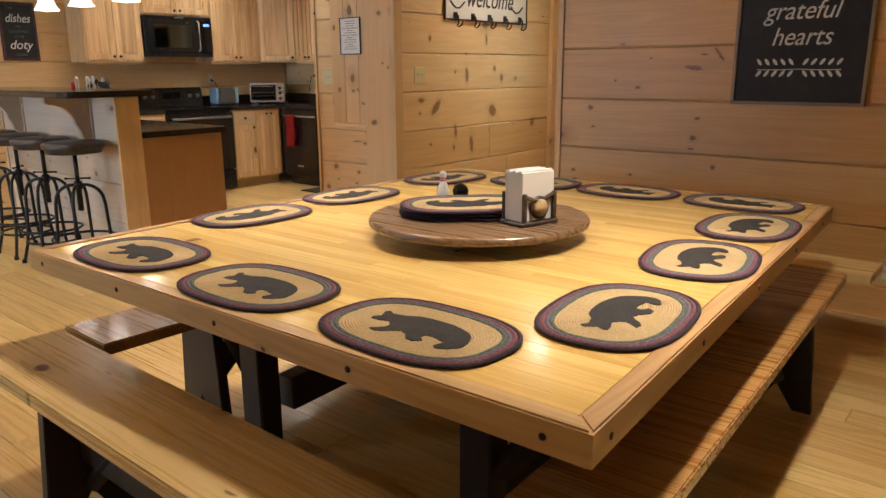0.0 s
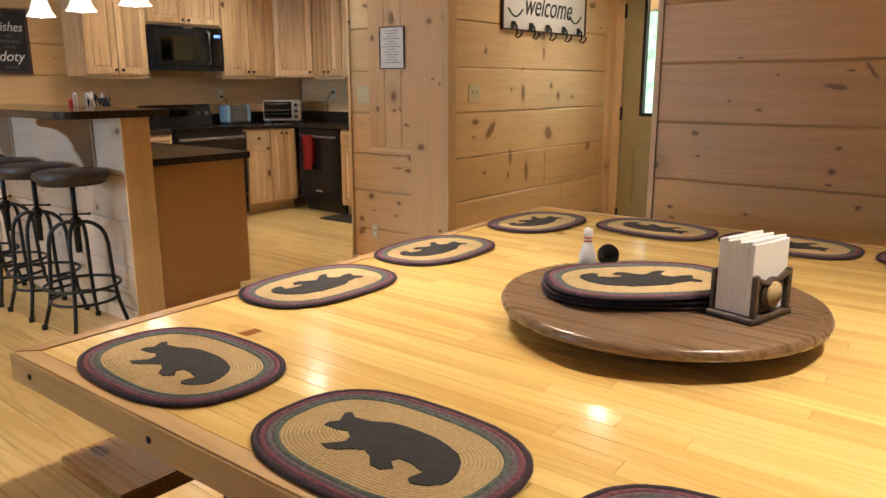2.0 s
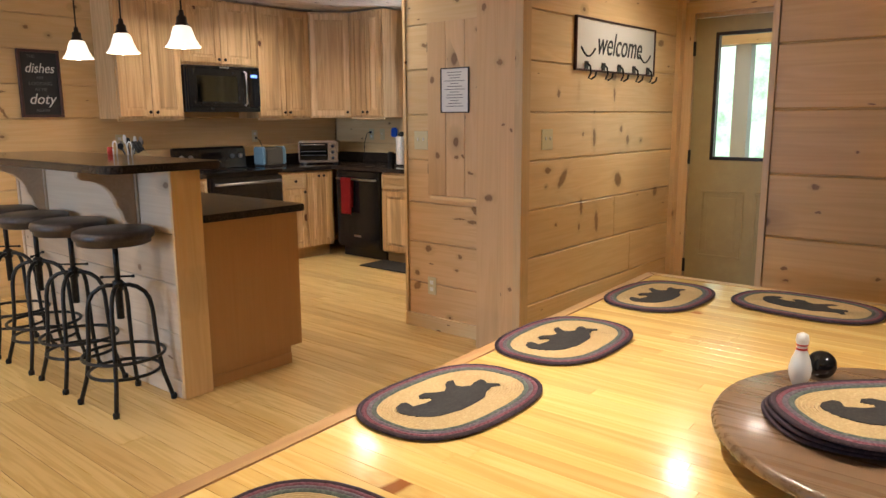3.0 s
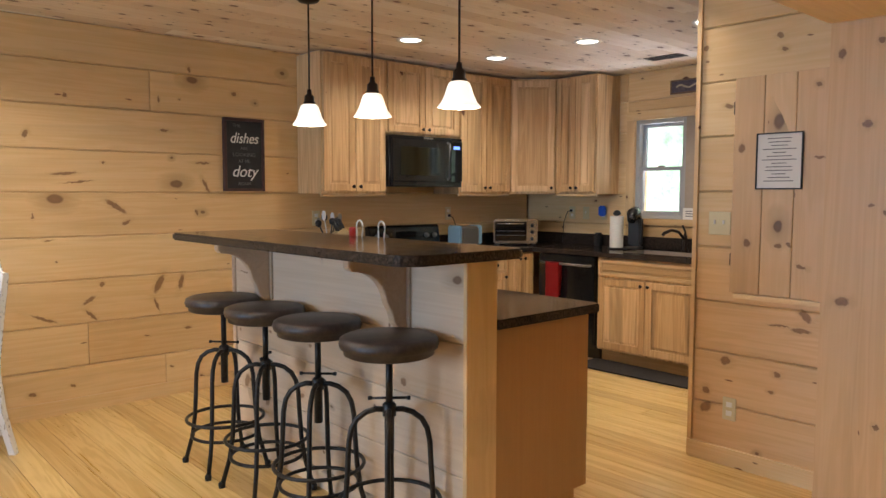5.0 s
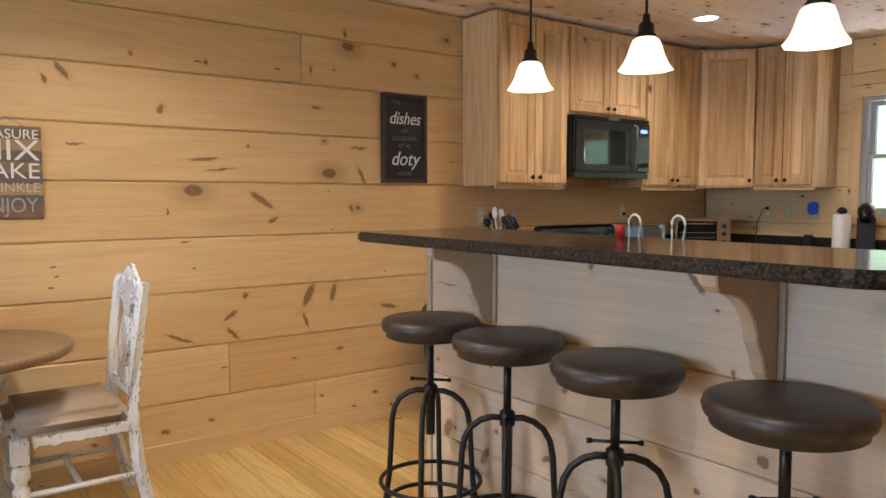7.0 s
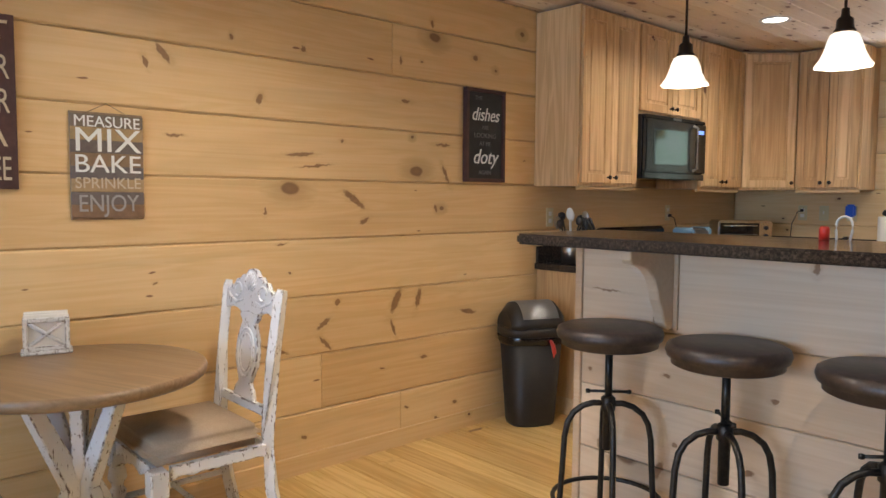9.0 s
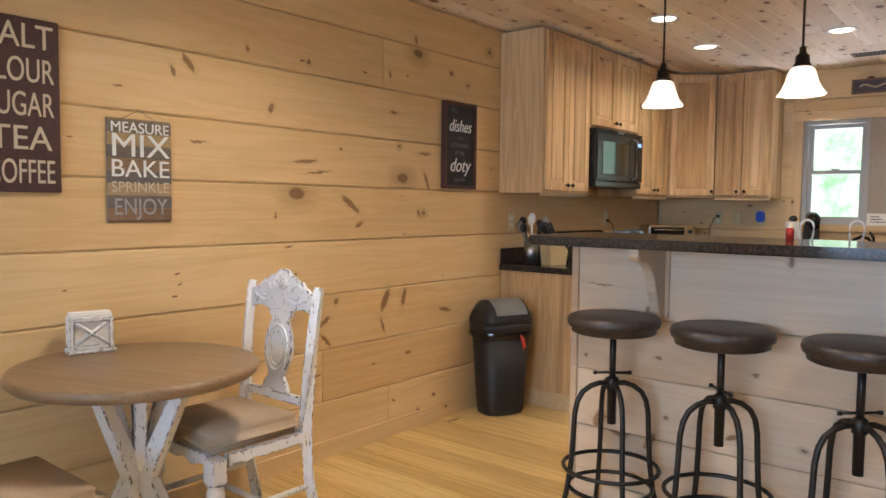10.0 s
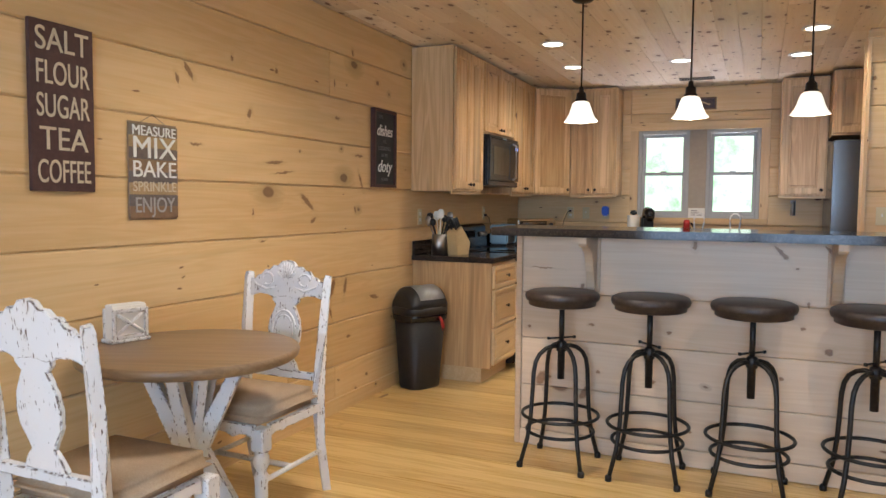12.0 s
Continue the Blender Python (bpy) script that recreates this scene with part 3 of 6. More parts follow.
def plank(name, fn, u0, u1, v0, v1, depth, chamfer, material, parent):
    """One board; fn takes (along, up, out) to the world."""
    c, e = chamfer, 0.0014
    a = [(u0 + e, v0 + e), (u1 - e, v0 + e), (u1 - e, v1 - e), (u0 + e, v1 - e)]
    b = [(u0 + e + 0.001, v0 + c), (u1 - e - 0.001, v0 + c), (u1 - e - 0.001, v1 - c), (u0 + e + 0.001, v1 - c)]
    verts = [fn(u, v, 0) for u, v in a] + [fn(u, v, depth - c * 0.8) for u, v in a] + [fn(u, v, depth) for u, v in b]
    faces = [(8, 9, 10, 11)]
    for k in range(4):
        j = (k + 1) % 4
        faces += [(k, j, 4 + j, 4 + k), (4 + k, 4 + j, 8 + j, 8 + k)]
    return verts, faces, name, material, parent

PENDING = []

def board_wall(parent, fn, material, runs, seams, depth, rng, chamfer=0.008, longest=3.6, joints=()):
    """Rows of boards between the seams; runs: (from, to, bottom, top) stretches of wall that are free of openings."""
    for v0, v1 in zip(seams, seams[1:]):
        for u0, u1, z0, z1 in runs:
            a, b = max(v0, z0), min(v1, z1)
            if b - a < 0.03:
                continue
            cuts = [u for u, v in joints if u0 < u < u1 and v0 <= v < v1]
            if not cuts and u1 - u0 > longest:
                cuts = [u0 + (u1 - u0) * rng.uniform(0.3, 0.7)]
            marks = [u0, *sorted(cuts), u1]
            for p, q in zip(marks, marks[1:]):
                PENDING.append(plank("plank", fn, p, q, a, b, depth, chamfer, material, parent))

def lay_planks():
    for verts, faces, name, material, parent in PENDING:
        me = bpy.data.meshes.new(name)
        me.from_pydata(verts, [], faces)
        bm = bmesh.new()
        bm.from_mesh(me)
        bmesh.ops.recalc_face_normals(bm, faces=bm.faces)
        bm.to_mesh(me)
        bm.free()
        me.materials.append(material)
        ob = new(name, me)
        ob.parent = parent

rng = random.Random(7)
SEAMS = [0.04, 0.283, 0.549, 0.826, 1.095, 1.37, 1.632, 1.90, 2.165, ZC]
west_fn = lambda u, v, w: (XW - W0 + w, u, v)
WEST_JOINTS = [(2.873, 1.95), (2.448, 0.45), (2.931, 0.1), (4.55, 1.5), (-0.6, 1.0), (0.2, 0.6), (-1.5, 1.5)]
for v0, v1, west_mat in ((0.0, 1.095, west_low), (1.095, ZC, west_high)):
    board_wall(wall_west, west_fn, west_mat, [(YS, YN - W0, v0, v1)], [0.0] + SEAMS, W0, rng, longest=99, joints=WEST_JOINTS)
north_fn = lambda u, v, w: (u, YN + W0 - w, v)
board_wall(wall_north, north_fn, pine_x, [(XW, WX0 - 0.075, 0, ZC), (WX1 + 0.075, -2.37, 0, ZC), (WX0 - 0.075, WX1 + 0.075, 0, WZ0 - 0.05), (WX0 - 0.075, WX1 + 0.075, WZ1 + 0.075, ZC)], [0.0] + SEAMS, W0, rng)
wing_fn = lambda u, v, w: (u, YP + W0 - w, v)
WING = [0.04, 0.301, 0.569, 0.826, 1.10, 1.378, 1.652, 1.92, 2.19, ZC]
for v0, v1, wing_mat in ((0.0, 1.10, wing_low), (1.10, ZC, wing_high)):
    board_wall(wall_wing, wing_fn, wing_mat, [(-3.03, -2.37, v0, v1)], [0.0] + WING, W0, rng)
entry_fn = lambda u, v, w: (XD - W0 + w, u, v)
ENTRY = [0.03, 0.30, 0.572, 0.844, 1.119, 1.387, 1.66, 1.93, 2.2, ZC]
board_wall(wall_entry_west, entry_fn, entry_pine, [(4.47, 6.38, 0, ZC)], ENTRY, W0, rng, joints=[(5.5, 0.7), (5.0, 1.8), (5.75, 0.4)])
hearts_fn = lambda u, v, w: (u, 4.545 + W0 - w, v)
HEARTS = [0.0, 0.25, 0.535, 0.82, 1.104, 1.388, 1.67, 1.95, 2.23, ZC]
board_wall(wall_hearts, hearts_fn, hearts_pine, [(-0.805, XE, 0, ZC)], HEARTS, W0, rng, longest=9)

# skirting and trim
def trim(name, boxes, material, label=""):
    return [shell(name, [b], material, label) for b in boxes]
trim("baseboard", [(XW, XW + 0.016, YS, 4.02, 0, 0.088), ], pine_y)
trim("baseboard", [(-3.05, -2.38, YP - 0.018, YP, 0, 0.088)], pine_x)
trim("baseboard", [(XD, XD + 0.018, 4.47, 6.37, 0, 0.10)], pine_y)
trim("baseboard", [(-0.805, XE, 4.527, 4.545, 0, 0.10)], pine_x)
trim("trim", [(-3.052, -3.030, YP - 0.012, YP + 0.16, 0.09, 2.35)], pine_z)
trim("trim", [(-3.052, -2.38, YP - 0.014, YP - 0.001, 2.35, 2.395)], pine_x)
trim("trim", [(-0.832, -0.805, 4.533, 4.70, 0, 2.39)], pine_z)
post = shell("opening_post", [(-2.368, -2.075, 4.42, YP + 0.004, 0, 2.395)], post_pine, "wide knotty pine jamb board of the cased opening")
trim("trim", [(-2.088, XD + 0.006, 4.39, 4.47, 0, 2.395)], pine_z)
header = shell("opening_header", [(-2.368, -2.075, -1.3, 4.408, 2.085, 2.395)], pine_y, "pine-clad beam over the wide opening")
post_s = shell("opening_post", [(-2.368, -2.075, YS, -1.3, 0, 2.395)], pine_z, "pine-clad wall end of the cased opening")
trim("trim", [(-2.078, XD + 0.004, -1.3, 4.39, 2.06, 2.15)], pine_y)

# ceiling of narrow boards, joined in one mesh
cb = bmesh.new()
x = XW - 0.1
while x < XE + 0.1:
    y = YS - 0.1 - rng.uniform(0, 1.6)
    while y < YN + 0.15:
        L = rng.uniform(1.6, 3.4)
        c = 0.003
        q = [(x + 0.0006, y + 0.0006), (x + 0.1334, y + 0.0006), (x + 0.1334, y + L - 0.0006), (x + 0.0006, y + L - 0.0006)]
        p = [(q[0][0] + c, q[0][1] + 0.001), (q[1][0] - c, q[1][1] + 0.001), (q[2][0] - c, q[2][1] - 0.001), (q[3][0] + c, q[3][1] - 0.001)]
        lo = [cb.verts.new((*a, ZC)) for a in p]
        mi = [cb.verts.new((*a, ZC + 0.002)) for a in q]
        hi = [cb.verts.new((*a, ZC + 0.018)) for a in q]
        cb.faces.new(lo[::-1])
        cb.faces.new(hi)
        for k in range(4):
            j = (k + 1) % 4
            cb.faces.new((lo[k], lo[j], mi[j], mi[k]))
            cb.faces.new((mi[k], mi[j], hi[j], hi[k]))
        y += L
    x += 0.134
ceiling = tagged(part("ceiling", cb, ceiling_pine, None, "ceiling of narrow knotty pine boards"), kind="structure")
roof = shell("roof_deck", [(XW - 0.2, XE + 0.2, YS - 0.2, YN + 0.35, ZC + 0.02, ZC + 0.12)], pine_x)

# kitchen window: two double-hung units with a mullion
def window_unit(name, x0, x1, z0, z1, y):
    w = bmesh.new()
    for b in ((x0, x0 + 0.035, y, y + 0.1, z0, z1), (x1 - 0.035, x1, y, y + 0.1, z0, z1), (x0 + 0.035, x1 - 0.035, y, y + 0.1, z1 - 0.035, z1), (x0 + 0.035, x1 - 0.035, y, y + 0.1, z0, z0 + 0.035)):
        box(w, *b, 0.003)
    root = tagged(part(name, w, white_metal, None, "white double-hung window in a pine frame"), kind="structure")
    zm = (z0 + z1) / 2
    for k, (a, b, yy) in enumerate(((z0 + 0.035, zm + 0.018, y + 0.02), (zm - 0.012, z1 - 0.035, y + 0.055))):
        s = bmesh.new()
        xa, xb = x0 + 0.035, x1 - 0.035
        for c in ((xa, xa + 0.03, a, b), (xb - 0.03, xb, a, b), (xa + 0.03, xb - 0.03, b - 0.03, b), (xa + 0.03, xb - 0.03, a, a + 0.03)):
            box(s, c[0], c[1], yy, yy + 0.03, c[2], c[3], 0.002)
        sash = part("window_sash", s, white_metal, root)
        g = bmesh.new()
        box(g, xa + 0.03, xb - 0.03, yy + 0.012, yy + 0.016, a + 0.03, b - 0.03)
        pane = part("pane", g, glass, sash)
        pane.visible_shadow = False
    l = bmesh.new()
    box(l, (x0 + x1) / 2 - 0.03, (x0 + x1) / 2 + 0.03, y + 0.012, y + 0.03, zm + 0.018, zm + 0.03, 0.003)
    part("sash_lock", l, steel, root)
    return root
window_unit("window_1", WX0, -4.285, WZ0, WZ1, YN + 0.02)
window_unit("window_2", -4.13, WX1, WZ0, WZ1, YN + 0.02)
trim("window_mullion", [(-4.285, -4.13, YN + 0.015, YN + 0.13, WZ0, WZ1)], speckled("taupe_mullion", (0.42, 0.35, 0.27), (0.48, 0.40, 0.31), 0.5, 20))
trim("window_trim", [(WX0 - 0.075, WX0, YN - 0.012, YN + W0 + 0.02, WZ0, WZ1), (WX1, WX1 + 0.075, YN - 0.012, YN + W0 + 0.02, WZ0, WZ1)], pine_z)
trim("window_trim", [(WX0 - 0.075, WX1 + 0.075, YN - 0.014, YN + W0 + 0.02, WZ1, WZ1 + 0.075)], pine_x)
trim("window_sill", [(WX0 - 0.075, WX1 + 0.075, YN - 0.03, YN + W0 + 0.02, WZ0 - 0.05, WZ0)], pine_x)

# entry door with a tall light
db = bmesh.new()
GX0, GX1, GZ0, GZ1 = -1.775, -1.19, 1.055, 1.935
yd = YDOOR
for b in ((DX0, GX0, yd, yd + 0.045, 0.01, DZ), (GX1, DX1, yd, yd + 0.045, 0.01, DZ), (GX0, GX1, yd, yd + 0.045, 0.01, GZ0), (GX0, GX1, yd, yd + 0.045, GZ1, DZ)):
    box(db, *b)
door = tagged(part("door_1", db, door_paint, None, "closed khaki-painted entry door with a glazed upper half"), kind="structure")
fr = bmesh.new()
for b in ((GX0 - 0.012, GX0 + 0.012, GZ0 - 0.012, GZ1 + 0.012), (GX1 - 0.012, GX1 + 0.012, GZ0 - 0.012, GZ1 + 0.012), (GX0 + 0.012, GX1 - 0.012, GZ0 - 0.012, GZ0 + 0.012), (GX0 + 0.012, GX1 - 0.012, GZ1 - 0.012, GZ1 + 0.012)):
    box(fr, b[0], b[1], yd - 0.006, yd + 0.05, b[2], b[3], 0.003)
part("glazing_frame", fr, bronze, door)
for px0, px1 in ((-1.83, -1.52), (-1.45, -1.13)):
    for pz0, pz1 in ((0.32, 0.82),):
        pb = bmesh.new()
        for b in ((px0, px1, pz1 - 0.02, pz1), (px0, px1, pz0, pz0 + 0.02), (px0, px0 + 0.02, pz0 + 0.02, pz1 - 0.02), (px1 - 0.02, px1, pz0 + 0.02, pz1 - 0.02)):
            box(pb, b[0], b[1], yd - 0.006, yd + 0.001, b[2], b[3], 0.004)
        box(pb, px0 + 0.05, px1 - 0.05, yd - 0.006, yd + 0.001, pz0 + 0.05, pz1 - 0.05, 0.005)
        part("door_panel", pb, door_paint, door)
gb = bmesh.new()
box(gb, GX0, GX1, yd + 0.02, yd + 0.026, GZ0, GZ1)
pane = part("pane", gb, glass, door)
pane.visible_shadow = False
for hz in (0.24, 1.06, 1.84):
    hb = bmesh.new()
    box(hb, DX0 - 0.012, DX0 + 0.006, yd - 0.008, yd + 0.004, hz - 0.05, hz + 0.05)
    tube(hb, [(DX0 - 0.004, yd - 0.012, hz - 0.052), (DX0 - 0.004, yd - 0.012, hz + 0.052)], 0.007)
    part("hinge", hb, black_plastic, door)
kb = bmesh.new()
lathe(kb, [(0.0, 0), (0.03, 0), (0.03, 0.008), (0.01, 0.012), (0.01, 0.04), (0.028, 0.05), (0.028, 0.065), (0.0, 0.07)], m=pose(DX1 - 0.07, yd, 0.95, 90, 0, 0))
part("door_handle", kb, bronze, door)
trim("door_trim", [(-2.01, -1.942, YDOOR - 0.015, YDOOR + 0.03, 0, 2.09), (DX1 + 0.004, DX1 + 0.09, YDOOR - 0.015, YDOOR + 0.03, 0, 2.09)], pine_z)
trim("door_trim", [(-2.01, DX1 + 0.09, YDOOR - 0.016, YDOOR + 0.03, 2.09, 2.17)], pine_x)
trim("door_trim", [(XD - 0.01, -2.011, 6.38, YDOOR + 0.03, 0, 2.39)], pine_z)
# porch beyond the door and hillside beyond the window
porch_post = shell("porch_post", [(-2.20, -2.06, 8.1, 8.22, -0.1, 2.0)], white_metal, "grey porch post")
porch_beam = shell("porch_beam", [(-3.5, 1.5, 8.05, 8.25, 2.0, 2.35)], pine_x)
porch = shell("porch_deck", [(-3.5, 1.5, YN + 0.22, 8.4, -0.25, -0.12)], pine_x)
bd = bmesh.new()
slab(bd, [(-16, -6), (12, -6), (12, 9), (-16, 9)], 0, 0.05, m=Matrix.Translation((0, 17, 0)) @ NORTH)
backdrop = tagged(part("backdrop", bd, hillside, None, "bright green wooded hillside in daylight"), kind="structure")
ground = shell("ground", [(-60, 60, -60, 80, -0.45, -0.3)], speckled("grass_ground", (0.05, 0.08, 0.03), (0.09, 0.12, 0.05), 0.9, 3))
# the sky's light at the openings, from above their sight lines, and at the great room's window behind
lamp("window_daylight", "AREA", 70, DAY, look((-4.2, 7.6, 3.0), (-4.2, 6.0, 1.2)), shape="RECTANGLE", size=1.6, size_y=0.9)
lamp("ground_bounce", "AREA", 95, (0.78, 0.84, 1.0), look((-4.2, 7.5, 0.45), (-4.2, 5.4, 2.2)), shape="RECTANGLE", size=1.6, size_y=0.8)
lamp("door_daylight", "AREA", 230, (0.90, 1.0, 0.84), look((-1.5, 7.5, 2.75), (-1.6, 6.3, 1.3)), shape="RECTANGLE", size=1.0, size_y=0.6)
SX0, SX1, SZ0, SZ1 = -5.0, -2.4, 0.75, 2.1
lamp("south_daylight", "AREA", DAY_W, DAY, look(((SX0 + SX1) / 2, YS - 0.10, (SZ0 + SZ1) / 2), ((SX0 + SX1) / 2, 0, 1.2)), shape="RECTANGLE", size=SX1 - SX0 - 0.1, size_y=SZ1 - SZ0 - 0.1)
trim("window_trim", [(SX0 - 0.08, SX0, YS - 0.02, YS + 0.015, SZ0, SZ1), (SX1, SX1 + 0.08, YS - 0.02, YS + 0.015, SZ0, SZ1), ((SX0 + SX1) / 2 - 0.06, (SX0 + SX1) / 2 + 0.06, YS - 0.06, YS + 0.015, SZ0, SZ1)], pine_z)
trim("window_trim", [(SX0 - 0.08, SX1 + 0.08, YS - 0.02, YS + 0.015, SZ1, SZ1 + 0.08), (SX0 - 0.08, SX1 + 0.08, YS - 0.02, YS + 0.03, SZ0 - 0.05, SZ0)], pine_x)

# ---- lights in the ceiling ----
def can_light(x, y, power):
    t = thing("recessed_ceiling_light", "lit recessed ceiling light with a white trim ring", "ceiling light", (x, y, ZC), group="recessed ceiling lights")
    b = bmesh.new()
    lathe(b, [(0.072, 0.0), (0.075, -0.006), (0.092, -0.007), (0.096, -0.002), (0.096, 0.0)], n=28)
    part("trim_ring", b, white_plastic, t)
    b = bmesh.new()
    lathe(b, [(0.0, -0.004), (0.05, -0.004), (0.071, -0.002), (0.071, 0.0)], n=28)
    part("lens", b, lens_glow, t)
    return t
first = can_light(-5.03, 4.29, 14)
# the added fill lights get the same fitting, out of view
for x, y, p in KITCHEN_CANS_AND_FILL[1:] + EAST_CANS_AND_FILL:
    copy_thing(first, pose(x, y, ZC))
for x, y, p in KITCHEN_CANS_AND_FILL + EAST_CANS_AND_FILL:
    lamp("can_lamp", "AREA", CAN_W * p / 14, WARMER if x > -2 and y < 4.4 else WARM, pose(x, y, ZC - 0.012), shape="DISK", size=0.13, spread=radians(108 if (x > -2 and 1 < y < 4) else 142))

def pendant(x, y):
    t = thing("pendant_lamp", "lit pendant lamp with a fluted frosted glass shade", "pendant lamp", (x, y, 0), group="pendant lamps over the bar")
    b = bmesh.new()
    lathe(b, [(0.0, ZC), (0.062, ZC), (0.062, ZC - 0.008), (0.05, ZC - 0.02), (0.012, ZC - 0.03), (0.0, ZC - 0.03)])
    part("canopy", b, bronze, t)
    b = bmesh.new()
    tube(b, [(0, 0, ZC - 0.03), (0, 0, 1.9)], 0.005)
    part("rod", b, bronze, t)
    b = bmesh.new()
    lathe(b, [(0.0, 1.93), (0.012, 1.925), (0.014, 1.90), (0.026, 1.89), (0.028, 1.86), (0.034, 1.855), (0.034, 1.845), (0.0, 1.845)])
    part("socket", b, bronze, t)
    b = bmesh.new()
    lathe(b, [(0.030, 1.848), (0.045, 1.838), (0.054, 1.815), (0.062, 1.787), (0.075, 1.758), (0.091, 1.735), (0.088, 1.735), (0.071, 1.760), (0.058, 1.788), (0.050, 1.815), (0.036, 1.836)], n=48, wave=0.045, lobes=8)
    part("shade", b, shade_glass, t)
    b = bmesh.new()
    lathe(b, [(0.0, 1.725), (0.025, 1.735), (0.035, 1.765), (0.028, 1.80), (0.012, 1.84), (0, 1.842)], n=16)
    part("bulb", b, lens_glow, t)
    return t
p0 = pendant(-4.575, 3.21)
for x, y in ((-4.0, 3.21), (-3.435, 3.255)):
    copy_thing(p0, pose(x, y, 0))
for x in (-4.575, -4.0, -3.43):
    lamp("pendant_bulb", "POINT", PENDANT_W, WARM, pose(x, 3.21, 1.70), shadow_soft_size=0.05)

# ---- dining table ----
TZ = 0.737
TABLE_CORNERS = [(-0.905, 1.516), (1.045, 1.566), (0.872, 3.845), (-1.045, 3.845)]
TCX, TCY = sum(c[0] for c in TABLE_CORNERS) / 4, sum(c[1] for c in TABLE_CORNERS) / 4
def dining_table():
    t = thing("dining_table", "large square varnished pine dining table on black-stained legs", "dining table", (TCX, TCY, 0))
    hx, hy, e = 0.9675, 1.15, 0.045
    y, n, br = -hy + e, 48, random.Random(11)
    w = (2 * hy - 2 * e) / n
    for k in range(n):
        cuts = [-hx + e, *sorted(br.uniform(-hx + 0.3, hx - 0.3) for _ in range(br.choice((1, 1, 2)))), hx - e]
        for x0, x1 in zip(cuts, cuts[1:]):
            if x1 - x0 < 0.02:
                continue
            b = bmesh.new()
            box(b, x0 + 0.0002, x1 - 0.0002, y + k * w + 0.0002, y + (k + 1) * w - 0.0002, TZ - 0.03, TZ, 0.0006)
            part("board", b, table_top, t)
    for s, m2 in ((1, table_edge_x), (-1, table_edge_x)):
        b = bmesh.new()
        slab(b, [(-hx, s * hy), (hx, s * hy), (hx - e, s * (hy - e)), (-hx + e, s * (hy - e))], TZ - 0.064, TZ + 0.002, 0.004)
        part("edge_board", b, m2, t)
        b = bmesh.new()
        slab(b, [(s * hx, -hy), (s * hx, hy), (s * (hx - e), hy - e), (s * (hx - e), -hy + e)], TZ - 0.064, TZ + 0.002, 0.004)
        part("edge_board", b, table_edge_y, t)
    for sx in (-1, 1):
        for sy in (-1, 1):
            b = bmesh.new()
            box(b, sx * 0.46 - 0.05, sx * 0.46 + 0.05, sy * 0.68 - 0.045, sy * 0.68 + 0.045, 0, TZ - 0.03, 0.006)
            part("leg", b, dark_wood, t)
            b = bmesh.new()
            tube(b, [(sx * 0.46 - 0.0 + sx * 0.05, sy * 0.68, 0.28), (sx * 0.86, sy * 0.68, TZ - 0.05)], 0.035, 4)
            part("brace", b, dark_wood, t)
        b = bmesh.new()
        box(b, sx * 0.46 - 0.04, sx * 0.46 + 0.04, -0.575, 0.575, 0.12, 0.24, 0.006)
        part("stretcher", b, dark_wood, t)
        b = bmesh.new()
        box(b, sx * 0.62 - 0.04, sx * 0.62 + 0.04, -0.9, 0.9, TZ - 0.12, TZ - 0.03, 0.004)
        part("bearer", b, dark_wood, t)
    for k in range(5):
        pl = bmesh.new()
        lathe(pl, [(0, 0), (0.0072, 0), (0.0068, 0.0016), (0, 0.0016)], n=10, m=pose(-0.88 + 0.44 * k, -hy - 0.001, TZ - 0.032, 90, 0, 0))
        part("wood_plug", pl, dark_wood, t)
        pl = bmesh.new()
        lathe(pl, [(0, 0), (0.0072, 0), (0.0068, 0.0016), (0, 0.0016)], n=10, m=pose(hx + 0.001, -1.08 + 0.5 * k, TZ - 0.032, 90, 0, 90))
        part("wood_plug", pl, dark_wood, t)
    # the table is a little out of square
    for ob in t.children_recursive:
        for v in ob.data.vertices:
            u, w = (v.co.x / hx + 1) / 2, (v.co.y / hy + 1) / 2
            for i in (0, 1):
                c = [p[i] for p in TABLE_CORNERS]
                v.co[i] = (c[0] * (1 - u) + c[1] * u) * (1 - w) + (c[3] * (1 - u) + c[2] * u) * w - (TCX, TCY)[i]
    return t
dining_table()

def bench(name_turn, cx, cy, L, material, turn, label):
    t = thing("bench", label, "bench", (cx, cy, 0), turn, group="benches round the dining table")
    b = bmesh.new()
    box(b, -L / 2, L / 2, -0.138, 0.138, 0.415, 0.455, 0.004, 2)
    part("seat", b, material, t)
    for s in (-1, 1):
        x = s * (L / 2 - 0.42)
        b = bmesh.new()
        slab(b, [(-0.13, 0), (-0.065, 0), (0.0, 0.10), (0.065, 0), (0.13, 0), (0.10, 0.415), (-0.10, 0.415)], -0.02, 0.02, 0.003, m=Matrix.Translation((x, 0, 0)) @ WEST)
        part("leg", b, dark_wood, t)
        b = bmesh.new()
        tube(b, [(x - s * 0.02, 0, 0.12), (x - s * 0.36, 0, 0.41)], 0.03, 4)
        part("brace", b, dark_wood, t)
    b = bmesh.new()
    box(b, -L / 2 + 0.44, L / 2 - 0.44, -0.02, 0.02, 0.20, 0.29, 0.003)
    part("stretcher", b, dark_wood, t)
    return t
lab = "heavy knotty pine bench on black-stained board legs beside the dining table"
bench(0, 0.065, 1.442, 1.97, bench_lit_x, 0, lab)
bench(0, 0.04, 4.06, 1.97, bench_lit_x, 0, lab)
# side benches take the pine whose colour is darkened for the table's shade
bench(0, -0.795, 2.75, 2.30, bench_shaded_y, 90, lab)
